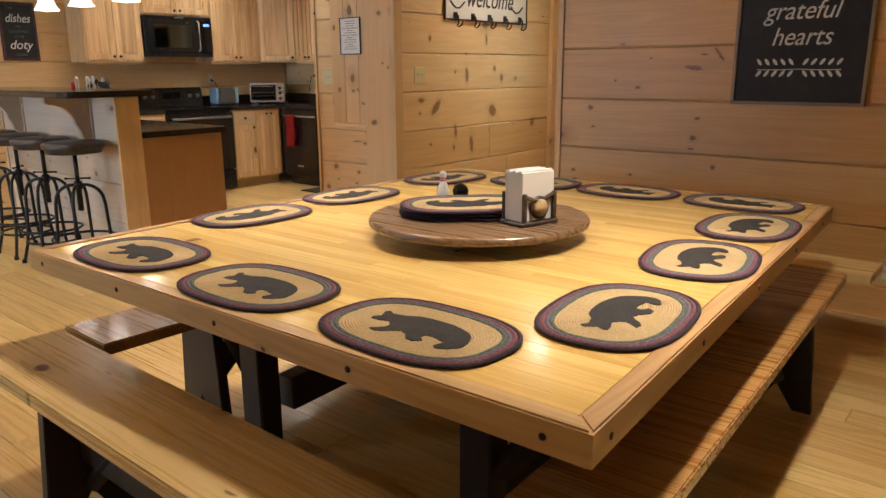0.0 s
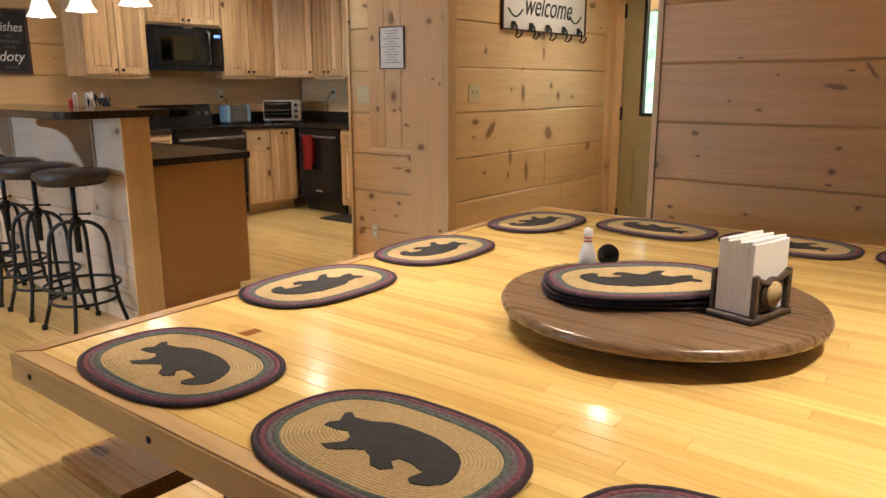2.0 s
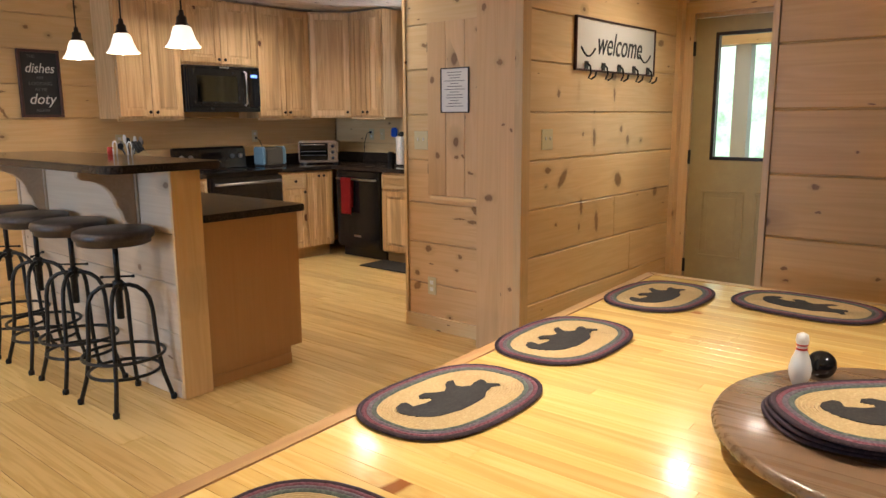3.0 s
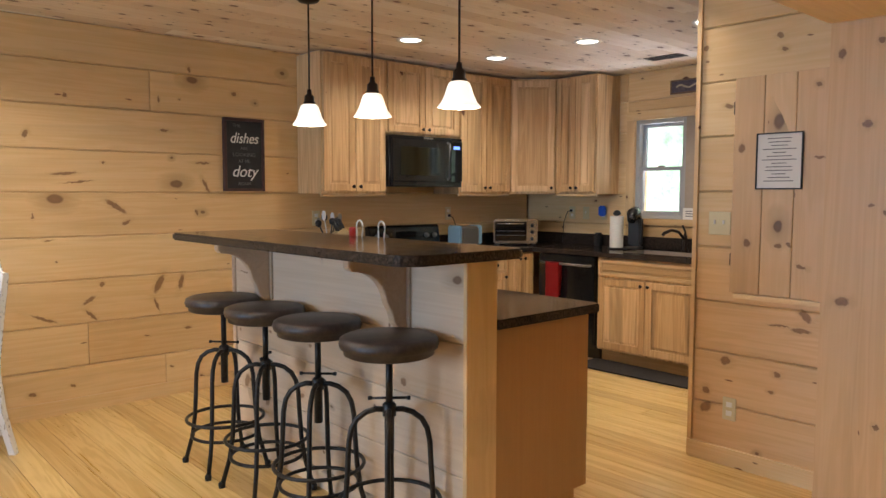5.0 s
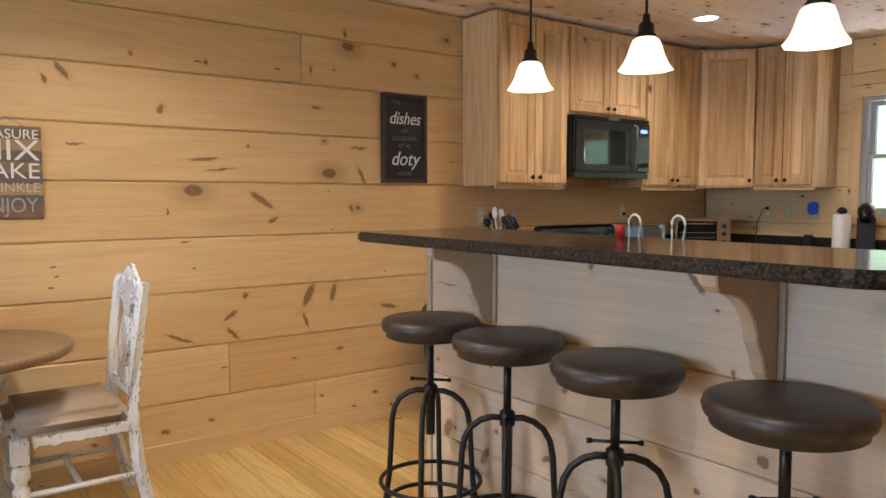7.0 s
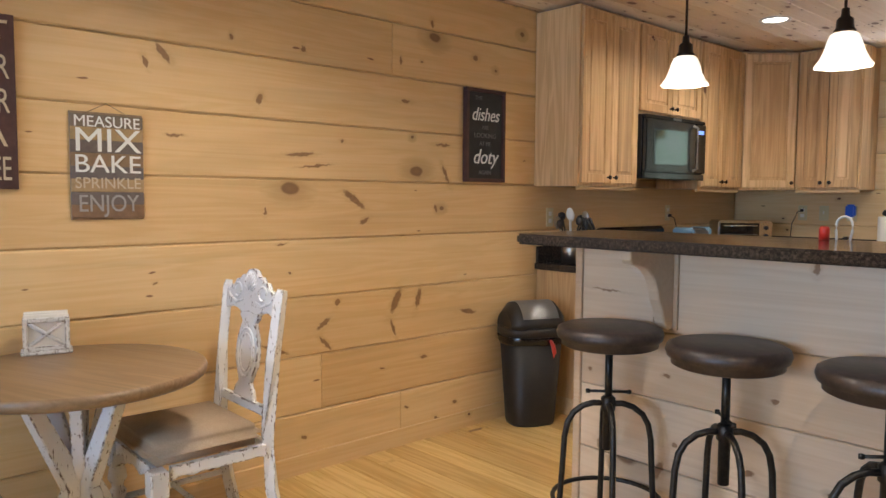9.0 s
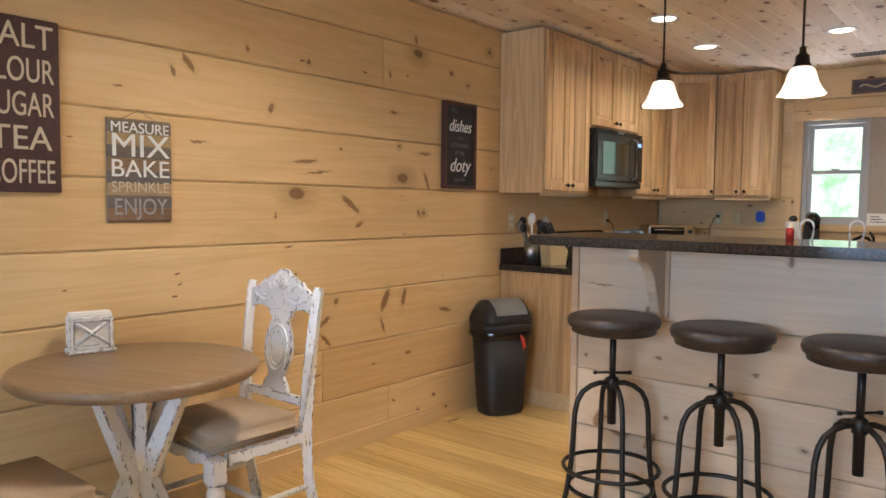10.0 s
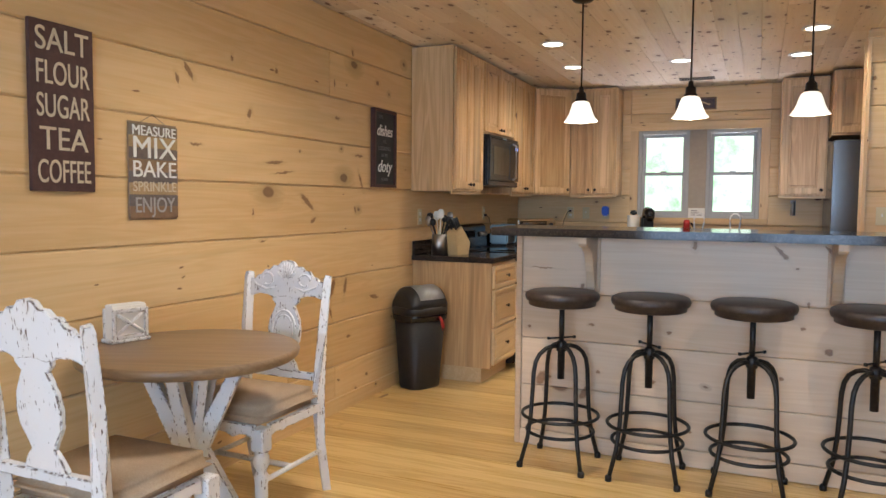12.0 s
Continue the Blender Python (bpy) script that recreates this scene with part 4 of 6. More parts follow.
bench(0, 0.865, 2.75, 2.30, bench_shaded_y, 93, lab)

# ---- braided place mats ----
BEAR = [(-0.128, -0.025), (-0.13, -0.014), (-0.119, 0.002), (-0.134, 0.028), (-0.126, 0.038), (-0.107, 0.027), (-0.074, 0.034), (-0.047, 0.051), (-0.016, 0.057), (0.015, 0.058), (0.049, 0.057), (0.079, 0.05), (0.109, 0.039), (0.129, 0.021), (0.142, -0.003), (0.148, -0.024), (0.146, -0.046), (0.132, -0.062), (0.106, -0.071), (0.096, -0.064), (0.098, -0.053), (0.103, -0.037), (0.069, -0.028), (0.046, -0.03), (0.042, -0.042), (0.06, -0.056), (0.047, -0.071), (0.026, -0.071), (0.005, -0.051), (-0.014, -0.043), (-0.032, -0.054), (-0.048, -0.07), (-0.064, -0.078), (-0.082, -0.073), (-0.07, -0.06), (-0.058, -0.044), (-0.062, -0.028), (-0.08, -0.016), (-0.103, -0.024)]

def oval(rx, ry, n=64):
    """A flattened oval: its ends are rounder than an ellipse's."""
    out = []
    for k in range(n):
        a = 2 * math.pi * k / n
        c, s = math.cos(a), math.sin(a)
        out.append((rx * math.copysign(abs(c) ** 0.72, c), ry * math.copysign(abs(s) ** 0.78, s)))
    return out

def rope(bm, rx, ry, r, z=0.0, n=64, lump=0.05):
    rows = []
    for i, (x, y) in enumerate(oval(rx, ry, n)):
        a = 2 * math.pi * i / n
        d = Vector((x / rx ** 2, y / ry ** 2, 0)).normalized()
        rr = r * (1 + lump * math.sin(i * 2.1))
        rows.append([bm.verts.new((x + d.x * rr * math.cos(p), y + d.y * rr * math.cos(p), z + rr * 0.8 * (math.sin(p) + 0.25))) for p in (-0.4, 0.5, 1.57, 2.64, 3.5)])
    for a, b in zip(rows, rows[1:] + rows[:1]):
        for k in range(4):
            f = bm.faces.new((a[k], b[k], b[k + 1], a[k + 1]))
            f.smooth = True

def place_mat(x, y, turn, lift=0.0, flip=1):
    t = thing("place_mat", "oval braided straw place mat with a dark bear motif", "place mat", (x, y, TZ + 0.0025 + lift), turn, group="place mats")
    b = bmesh.new()
    slab(b, oval(0.219, 0.149), 0.0, 0.003)
    part("backing", b, cord_dark, t)
    b = bmesh.new()
    rx, ry = 0.187, 0.117
    while ry > 0.004:
        rope(b, rx, ry, 0.0034, 0.003, 40)
        rx, ry = rx - 0.0062, ry - 0.0062
    tagged(part("straw_coil", b, straw, t), kind="stuff")
    for nm, k, m2 in (("green_braid", 0, cord_green), ("grey_braid", 1, cord_grey), ("maroon_braid", 2, cord_red), ("dark_braid", 3, cord_dark)):
        b = bmesh.new()
        rope(b, 0.1945 + 0.0100 * k, 0.1245 + 0.0100 * k, 0.0061, 0.003, 64)
        part(nm, b, m2, t)
    b = bmesh.new()
    s = 0.97
    f = slab(b, [(px * s * flip, py * s + 0.006) for px, py in (BEAR if flip > 0 else BEAR[::-1])], 0.0035, 0.0072)
    part("bear_motif", b, motif, t)
    return t
m0 = place_mat(-0.561, 1.707, 0)
MATS = [(0.002, 1.717, 0), (0.537, 1.733, -1), (0.823, 2.094, 97), (0.781, 2.683, 101), (0.745, 3.214, 95), (0.58, 3.655, 178), (0.082, 3.645, 177), (-0.396, 3.631, 176), (-0.829, 3.473, 270), (-0.824, 2.824, 273), (-0.789, 2.279, 270)]
for x, y, a in MATS:
    copy_thing(m0, pose(x, y, TZ + 0.0025, 0, 0, a))

# ---- turntable and what stands on it ----
SX, SY, SZ = 0.076, 2.555, TZ
t = thing("lazy_susan", "round dark-stained wooden turntable in the middle of the dining table", "lazy susan", (SX, SY, SZ))
b = bmesh.new()
lathe(b, [(0.0, 0.0), (0.16, 0.0), (0.16, 0.043), (0.0, 0.043)], n=32)
part("base", b, dark_wood, t)
b = bmesh.new()
lathe(b, [(0.0, 0.043), (0.353, 0.043), (0.363, 0.047), (0.366, 0.057), (0.361, 0.067), (0.353, 0.07), (0.0, 0.07)], n=72)
part("turntable_top", b, susan_wood, t)
ST = SZ + 0.0705
for k in range(3):
    copy_thing(m0, pose(0.025 + 0.006 * k, 2.56 - 0.004 * k, ST + 0.0025 + 0.0125 * k, 0, 0, 215 + 5 * k))

def napkin_holder(name, x, y, z, turn, label, holder, h=0.16, w=0.125, d=0.06, rustic=True):
    t = thing("napkin_holder", label, "napkin holder", (x, y, z), turn)
    b = bmesh.new()
    box(b, -w / 2 - 0.008, w / 2 + 0.008, -d / 2 - 0.014, d / 2 + 0.014, 0, 0.014, 0.004)
    part("base", b, holder, t)
    for s in (-1, 1):
        b = bmesh.new()
        yy = s * (d / 2 + 0.006)
        hh = h * (0.62 if rustic else 0.92)
        for x0 in (-w / 2, w / 2 - 0.016):
            box(b, x0, x0 + 0.016, yy - 0.006, yy + 0.006, 0.014, hh, 0.003)
        if rustic:
            lathe(b, [(0.0, -0.004), (0.036, -0.004), (0.036, 0.004), (0, 0.004)], n=20, m=pose(0, yy, 0.055, 90, 0, 0))
            tube(b, [(-w / 2 + 0.01, yy, hh - 0.01), (0, yy, hh - 0.03), (w / 2 - 0.01, yy, hh - 0.008)], 0.007, 6)
        else:
            box(b, -w / 2 + 0.016, w / 2 - 0.016, yy - 0.006, yy + 0.006, hh - 0.016, hh, 0.002)
            box(b, -w / 2 + 0.016, w / 2 - 0.016, yy - 0.006, yy + 0.006, 0.014, 0.03, 0.002)
            for q in (-1, 1):
                tube(b, [(-q * (w / 2 - 0.016), yy, 0.03), (q * (w / 2 - 0.016), yy, hh - 0.016)], 0.007, 4)
        part("side_frame", b, holder, t)
    if rustic:
        b = bmesh.new()
        lathe(b, [(0.0, -0.003), (0.027, -0.003), (0.027, 0.003), (0, 0.003)], n=20, m=pose(0, -d / 2 - 0.012, 0.055, 90, 0, 0))
        part("medallion", b, straw, t)
    for k in range(12):
        b = bmesh.new()
        yy = -d / 2 + d * (k + 0.5) / 12
        box(b, -w / 2 + 0.004, w / 2 - 0.004 - 0.002 * (k % 3), yy - d / 25, yy + d / 25, 0.0145, h + 0.002 * ((k * 7) % 4), 0.0015)
        part("napkin", b, paper, t)
    return t
napkin_holder("", 0.282, 2.545, ST, 76, "rustic dark napkin holder filled with white napkins", rustic_dark, h=0.165, w=0.14, d=0.08)

t = thing("salt_shaker", "white bowling pin shaker with red stripes", "shaker", (-0.173, 2.67, ST))
b = bmesh.new()
lathe(b, [(0.0, 0), (0.014, 0), (0.021, 0.02), (0.0225, 0.036), (0.018, 0.056), (0.011, 0.074), (0.0095, 0.082), (0.013, 0.096), (0.0115, 0.108), (0.0, 0.114)])
part("pin_body", b, white_plastic, t)
for z in (0.076, 0.085):
    b = bmesh.new()
    lathe(b, [(0.0112, z), (0.0118, z + 0.001), (0.0118, z + 0.003), (0.0108, z + 0.004)])
    part("stripe", b, red_plastic, t)
t = thing("pepper_shaker", "glossy black bowling ball shaker", "shaker", (-0.148, 2.74, ST))
b = bmesh.new()
lathe(b, [(0.03 * math.sin(a * math.pi / 16), 0.03 - 0.03 * math.cos(a * math.pi / 16)) for a in range(17)], n=28)
part("ball", b, black_glass, t)

# ---- bar ----
def bar():
    t = thing("breakfast_bar", "raised breakfast bar clad in whitewashed pine with a dark granite top", "bar counter", (-3.895, 2.96, 0))
    X0, X1, Y0, Y1, H = -0.915, 0.925, -0.09, 0.06, 1.125
    b = bmesh.new()
    box(b, X0, X1 - 0.02, Y0 + 0.018, Y1, 0, H)
    part("core", b, pine_x, t)
    z, k = 0.0, 0
    for z0, z1 in ((0.0, 0.085), (0.085, 0.325), (0.325, 0.575), (0.575, 0.82), (0.82, H)):
        b = bmesh.new()
        box(b, X0 + 0.02, X1 - 0.02, Y0 if z0 else Y0 - 0.012, Y0 + 0.018, z0 + 0.001, z1 - 0.001, 0.004)
        part("board", b, bar_pine, t)
    for x0, x1 in ((X0 - 0.012, X0 + 0.02), (X1 - 0.02, X1)):
        b = bmesh.new()
        box(b, x0, x1, Y0 - 0.008, Y1, 0, H, 0.003)
        part("corner_board", b, bar_pine if x0 < 0 else pine_z, t)
    b = bmesh.new()
    pts = []
    def arc(cx, cy, r, a0, a1, n=6):
        return [(cx + r * math.cos(radians(a0 + (a1 - a0) * i / n)), cy + r * math.sin(radians(a0 + (a1 - a0) * i / n))) for i in range(n + 1)]
    tx0, tx1, ty0, ty1 = -0.985, 0.975, -0.415, 0.17
    pts = arc(tx0 + 0.06, ty0 + 0.06, 0.06, 180, 270) + arc(tx1 - 0.10, ty0 + 0.10, 0.10, 270, 360) + arc(tx1 - 0.05, ty1 - 0.05, 0.05, 0, 90) + arc(tx0 + 0.05, ty1 - 0.05, 0.05, 90, 180)
    slab(b, pts, H, H + 0.038, 0.008)
    part("granite_top", b, granite, t, "polished dark speckled granite top")
    # curved corbels under the overhang
    for x in (-0.52, 0.57):
        b = bmesh.new()
        prof = [(0.0, 0.0), (0.27, 0.0), (0.27, -0.03), (0.255, -0.045)] + [(0.235 - 0.16 * math.sin(radians(9 * i)) ** 1.0 * 0.9, -0.05 - 0.15 * (1 - math.cos(radians(9 * i)))) for i in range(1, 10)] + [(0.07, -0.215), (0.055, -0.26), (0.03, -0.285), (0.0, -0.285)]
        slab(b, prof, -0.02, 0.02, 0.003, m=Matrix.Translation((x, Y0 - 0.012, H)) @ Matrix(((0, 0, 1, 0), (-1, 0, 0, 0), (0, 1, 0, 0), (0, 0, 0, 1))))
        part("corbel", b, bar_pine, t, "curved pine corbel")
        b = bmesh.new()
        box(b, x - 0.035, x + 0.035, Y0 - 0.012, Y0 - 0.0005, H - 0.29, H - 0.001, 0.002)
        part("corbel_backing", b, bar_pine, t)
    return t
bar()

def cabinet_door(parent, w, h, m, material=None, knob=None, drawer=False):
    """A raised-panel front, w wide and h high, its lower left corner at m, facing local z."""
    material = material or hickory
    b = bmesh.new()
    s = 0.055 if not drawer else 0.028
    for x0, x1, y0, y1 in ((0, s, 0, h), (w - s, w, 0, h), (s, w - s, 0, s), (s, w - s, h - s, h)):
        box(b, x0, x1, y0, y1, 0, 0.02, 0.003)
    bmesh.ops.transform(b, matrix=m, verts=b.verts)
    d = part("drawer_front" if drawer else "door", b, material, parent)
    b = bmesh.new()
    box(b, s - 0.001, w - s + 0.001, s - 0.001, h - s + 0.001, 0.001, 0.010)
    box(b, s + 0.016, w - s - 0.016, s + 0.016, h - s - 0.016, 0.0095, 0.0185, 0.008)
    bmesh.ops.transform(b, matrix=m, verts=b.verts)
    part("panel", b, material, d)
    if knob:
        b = bmesh.new()
        lathe(b, [(0.0, 0.0), (0.006, 0.0), (0.005, 0.012), (0.013, 0.017), (0.014, 0.022), (0.008, 0.027), (0.0, 0.028)], n=14)
        bmesh.ops.transform(b, matrix=m @ Matrix.Translation((knob[0], knob[1], 0.02)), verts=b.verts)
        part("knob", b, bronze, d, "dark round knob")
    return d

def faced(x, y, z, turn):
    """Faces: turn 0 looks along -y, 90 along +x."""
    return Matrix.Translation((x, y, z)) @ Matrix.Rotation(radians(turn), 4, "Z") @ NORTH

def cabinet(label, x, y, turn, w, d, z0, z1, doors=2, drawers=(), toe=False, knob_low=True, name="wall_cabinet", side=None, falsefront=False):
    """A cabinet whose front lower left corner stands at (x, y); fronts look along turn."""
    t = thing(name, label, "kitchen cabinet", (x, y, 0), turn, group="kitchen cabinets")
    b = bmesh.new()
    zt = z0 + (0.105 if toe else 0)
    box(b, 0, w, 0.002, d, zt, z1, 0.001)
    part("body", b, side or hickory, t)
    if name == "wall_cabinet" and z0 < 1.5:
        b = bmesh.new()
        box(b, 0.0, w, 0.004, 0.022, z0 - 0.022, z0, 0.004)
        part("light_rail", b, hickory_x, t)
    if toe:
        b = bmesh.new()
        box(b, 0.0, w, 0.07, d, z0, zt)
        part("toe_kick", b, hickory_x, t)
    top = z1 - 0.018
    if falsefront:
        cabinet_door(t, w - 0.02, 0.13, Matrix.Translation((0.01, 0, top - 0.13)) @ NORTH, hickory_x, None, True)
        top -= 0.15
    base = zt + 0.018
    if drawers:
        span = top - base
        zz = top
        for i, share in enumerate(drawers):
            hh = span * share
            cabinet_door(t, w - 0.024, hh - 0.012, Matrix.Translation((0.012, 0, zz - hh + 0.006)) @ NORTH, hickory_x, ((w - 0.024) / 2, (hh - 0.012) / 2), True)
            zz -= hh
        top = zz
    if doors:
        dw = (w - 0.024 - 0.006 * (doors - 1)) / doors
        for k in range(doors):
            hh = top - base
            right = (k % 2 == 0) if doors > 1 else True
            kx = dw - 0.028 if right else 0.028
            cabinet_door(t, dw, hh, Matrix.Translation((0.012 + k * (dw + 0.006), 0, base)) @ NORTH, hickory, (kx, 0.035 if knob_low else hh - 0.035))
    return t

UL = "hickory wall cabinet with raised-panel doors and dark knobs"
BL = "hickory base cabinet with raised-panel fronts and dark knobs"
UZ0, UZ1 = 1.365, 2.39
XF, YF = -5.655, 6.255     # fronts of the wall cabinets
cabinet(UL + " beside the microwave", XF, 3.965, 90, 0.585, 0.325, UZ0, UZ1)
cabinet("short hickory wall cabinet above the microwave", XF, 4.555, 90, 0.765, 0.325, 1.825, UZ1)
cabinet(UL, XF, 5.325, 90, 0.63, 0.325, UZ0, UZ1)
t = thing("corner_cabinet", "hickory corner wall cabinet with one raised-panel door set diagonally", "kitchen cabinet", (-5.655, 5.96, 0), 0, "kitchen cabinets")
b = bmesh.new()
slab(b, [(0.0, 0.0), (0.285, 0.295), (0.285, 0.62), (-0.325, 0.62), (-0.325, 0.0)], UZ0, UZ1)
part("body", b, hickory, t)
ang = math.degrees(math.atan2(0.295, 0.285))
cabinet_door(t, 0.385, UZ1 - UZ0 - 0.036, Matrix.Translation((0.009, 0.006, UZ0 + 0.018)) @ Matrix.Rotation(radians(ang), 4, "Z") @ NORTH, hickory, (0.357, 0.035))
cabinet(UL + " beside the window", -5.366, YF, 0, 0.445, 0.325, UZ0, UZ1, side=hickory)
cabinet("hickory wall cabinet with a raised-panel door beside the window", -3.50, YF, 0, 0.37, 0.325, UZ0, UZ1, doors=1)
cabinet("short hickory cabinet above the refrigerator", -3.125, 5.97, 0, 0.745, 0.60, 1.86, UZ1)
CT = 0.86
cabinet("hickory three-drawer base cabinet with dark knobs", -5.365, 4.0, 90, 0.55, 0.615, 0, CT, doors=0, drawers=(0.24, 0.38, 0.38), toe=True, name="base_cabinet")
cabinet("hickory base cabinet with a drawer over a door", -5.365, 5.325, 90, 0.29, 0.615, 0, CT, doors=1, drawers=(0.2,), toe=True, name="base_cabinet", knob_low=False)
cabinet("hickory corner base cabinet with narrow doors", -5.365, 5.617, 90, 0.335, 0.615, 0, CT, doors=2, toe=True, name="base_cabinet", knob_low=False)
cabinet("hickory sink base cabinet with two doors and a false front", -4.665, 5.955, 0, 0.90, 0.62, 0, CT, doors=2, toe=True, name="base_cabinet", knob_low=False, falsefront=True)
cabinet("hickory base cabinet beside the sink", -3.76, 5.955, 0, 0.61, 0.62, 0, CT, doors=1, drawers=(0.2,), toe=True, name="base_cabinet", knob_low=False)

t = thing("peninsula_cabinet", "low cabinet behind the bar with a plain orange-brown veneered end", "kitchen cabinet", (-3.895, 3.30, 0))
b = bmesh.new()
box(b, -0.86, 0.878, -0.275, 0.32, 0.10, CT, 0.001)
box(b, -0.86, 0.878, -0.275, 0.25, 0.0, 0.10)
part("body", b, plywood, t)
b = bmesh.new()
box(b, 0.878, 0.884, -0.272, 0.325, 0.10, CT - 0.002)
part("end_panel", b, plywood, t)
b = bmesh.new()
box(b, 0.878, 0.886, -0.272, 0.25, 0.0, 0.06, 0.002)
part("shoe_moulding", b, plywood, t)
b = bmesh.new()
slab(b, [(-0.88, -0.277), (0.93, -0.277), (0.925, 0.345), (0.89, 0.365), (-0.88, 0.365)], CT, 0.898, 0.004)
part("granite_top", b, granite, t)
for k in range(3):
    cabinet_door(t, 0.54, CT - 0.14, Matrix.Translation((0.80 - 0.56 * k, 0.32, 0.12)) @ Matrix.Rotation(math.pi, 4, "Z") @ NORTH, hickory, (0.03, 0.66))

def counter(name, at, pieces, label):
    t = thing(name, label, "worktop", at)
    for nm, boxes in pieces:
        b = bmesh.new()
        for c in boxes:
            box(b, *c, 0.004)
        part(nm, b, granite, t)
    return t
counter("worktop", (-5.675, 4.27, 0.86), [("slab", [(-0.305, 0.335, -0.295, 0.27, 0, 0.038)]), ("upstand", [(-0.307, -0.287, -0.28, 0.265, 0.038, 0.14)])], "dark polished granite worktop beside the range")
counter("worktop", (-4.565, 6.25, 0.86), [
    ("slab", [(-1.415, -0.775, -0.925, 0.33, 0, 0.038), (-0.775, 0.0, -0.33, 0.33, 0, 0.038), (0.70, 1.42, -0.33, 0.33, 0, 0.038), (0.0, 0.70, -0.33, -0.19, 0, 0.038), (0.0, 0.70, 0.19, 0.33, 0, 0.038)]),
    ("upstand", [(-1.417, -1.397, -0.925, 0.31, 0.038, 0.14), (-1.397, 1.42, 0.31, 0.33, 0.038, 0.14)])], "long dark polished granite worktop with a sink below the window")
t = thing("sink", "stainless steel kitchen sink in the dark worktop", "sink", (-4.215, 6.25, 0.897))
b = bmesh.new()
for c in ((-0.35, 0.35, -0.19, -0.18, -0.16, -0.001), (-0.35, 0.35, 0.18, 0.19, -0.16, -0.001), (-0.35, -0.34, -0.18, 0.18, -0.16, -0.001), (0.34, 0.35, -0.18, 0.18, -0.16, -0.001), (-0.34, 0.34, -0.18, 0.18, -0.165, -0.155), (-0.01, 0.01, -0.18, 0.18, -0.155, -0.03)):
    box(b, *c)
part("bowl", b, steel, t)
t = thing("faucet", "dark bronze kitchen faucet with a curved spout behind the sink", "faucet", (-4.215, 6.50, 0.8985))
b = bmesh.new()
lathe(b, [(0, 0), (0.03, 0), (0.03, 0.01), (0.018, 0.02), (0.017, 0.13), (0.0, 0.135)], n=16)
part("body", b, bronze, t)
b = bmesh.new()
tube(b, [(0, -0.01, 0.10), (-0.03, -0.05, 0.16), (-0.07, -0.09, 0.175), (-0.11, -0.13, 0.15), (-0.12, -0.14, 0.13)], [0.012, 0.012, 0.013, 0.014, 0.015])
part("spout", b, bronze, t)
b = bmesh.new()
tube(b, [(0, 0, 0.13), (0.0, 0.0, 0.16), (-0.03, 0.01, 0.21)], [0.014, 0.01, 0.008])
part("lever", b, bronze, t)

# microwave
t = thing("microwave", "black over-the-range microwave with a steel handle", "microwave", (-5.61, 4.938, 1.42), 90)
b = bmesh.new()
box(b, -0.378, 0.378, 0.012, 0.37, 0, 0.4, 0.003)
part("case", b, black_gloss, t)
b = bmesh.new()
box(b, -0.37, 0.235, -0.02, 0.011, 0.045, 0.375, 0.006, 2)
dr = part("door", b, black_gloss, t)
b = bmesh.new()
box(b, -0.29, 0.12, -0.0225, -0.0201, 0.09, 0.315, 0.001)
part("window", b, tinted_mirror, dr)
b = bmesh.new()
tube(b, [(0.20, -0.02, 0.06), (0.20, -0.05, 0.075), (0.20, -0.05, 0.345), (0.20, -0.02, 0.36)], 0.009)
part("handle", b, steel, dr)
b = bmesh.new()
box(b, 0.24, 0.37, -0.018, 0.011, 0.045, 0.375, 0.004)
cp = part("control_panel", b, black_glass, t)
b = bmesh.new()
box(b, 0.27, 0.34, -0.0195, -0.0182, 0.31, 0.335)
part("clock_display", b, glow("blue_display", (0.15, 0.3, 1.0), 1.5), cp)
b = bmesh.new()
box(b, -0.37, 0.37, -0.01, 0.011, 0.0, 0.042, 0.004)
box(b, -0.37, 0.37, -0.012, 0.011, 0.378, 0.4, 0.003)
part("vent_grille", b, black_gloss, t)
b = bmesh.new()
box(b, -0.05, 0.05, -0.014, -0.0125, 0.381, 0.396)
part("badge", b, steel, t)

# range
t = thing("kitchen_range", "black electric range with a raised control panel and steel handle", "stove", (-5.345, 4.938, 0), 90)
b = bmesh.new()
box(b, -0.375, 0.375, 0.03, 0.635, 0.03, 0.89, 0.003)
part("body", b, black_gloss, t)
b = bmesh.new()
box(b, -0.375, 0.375, -0.005, 0.60, 0.89, 0.903, 0.004)
ck = part("cooktop", b, black_glass, t)
for x, y, r in ((-0.19, 0.17, 0.10), (0.19, 0.17, 0.085), (-0.19, 0.42, 0.085), (0.19, 0.42, 0.10)):
    b = bmesh.new()
    lathe(b, [(r - 0.004, 0.9031), (r - 0.003, 0.9037), (r, 0.9037), (r + 0.001, 0.9031)], at=(x, y, 0), n=32)
    part("burner_ring", b, iron, ck)
b = bmesh.new()
box(b, -0.375, 0.375, -0.02, 0.03, 0.24, 0.85, 0.008, 2)
dr = part("oven_door", b, black_gloss, t)
b = bmesh.new()
box(b, -0.27, 0.27, -0.023, -0.0201, 0.38, 0.70, 0.001)
part("window", b, black_glass, dr)
b = bmesh.new()
tube(b, [(-0.33, -0.02, 0.80), (-0.33, -0.06, 0.80), (0.33, -0.06, 0.80), (0.33, -0.02, 0.80)], 0.012)
part("handle", b, steel, dr)
b = bmesh.new()
box(b, -0.375, 0.375, -0.015, 0.03, 0.04, 0.23, 0.006)
part("drawer", b, black_gloss, t)
b = bmesh.new()
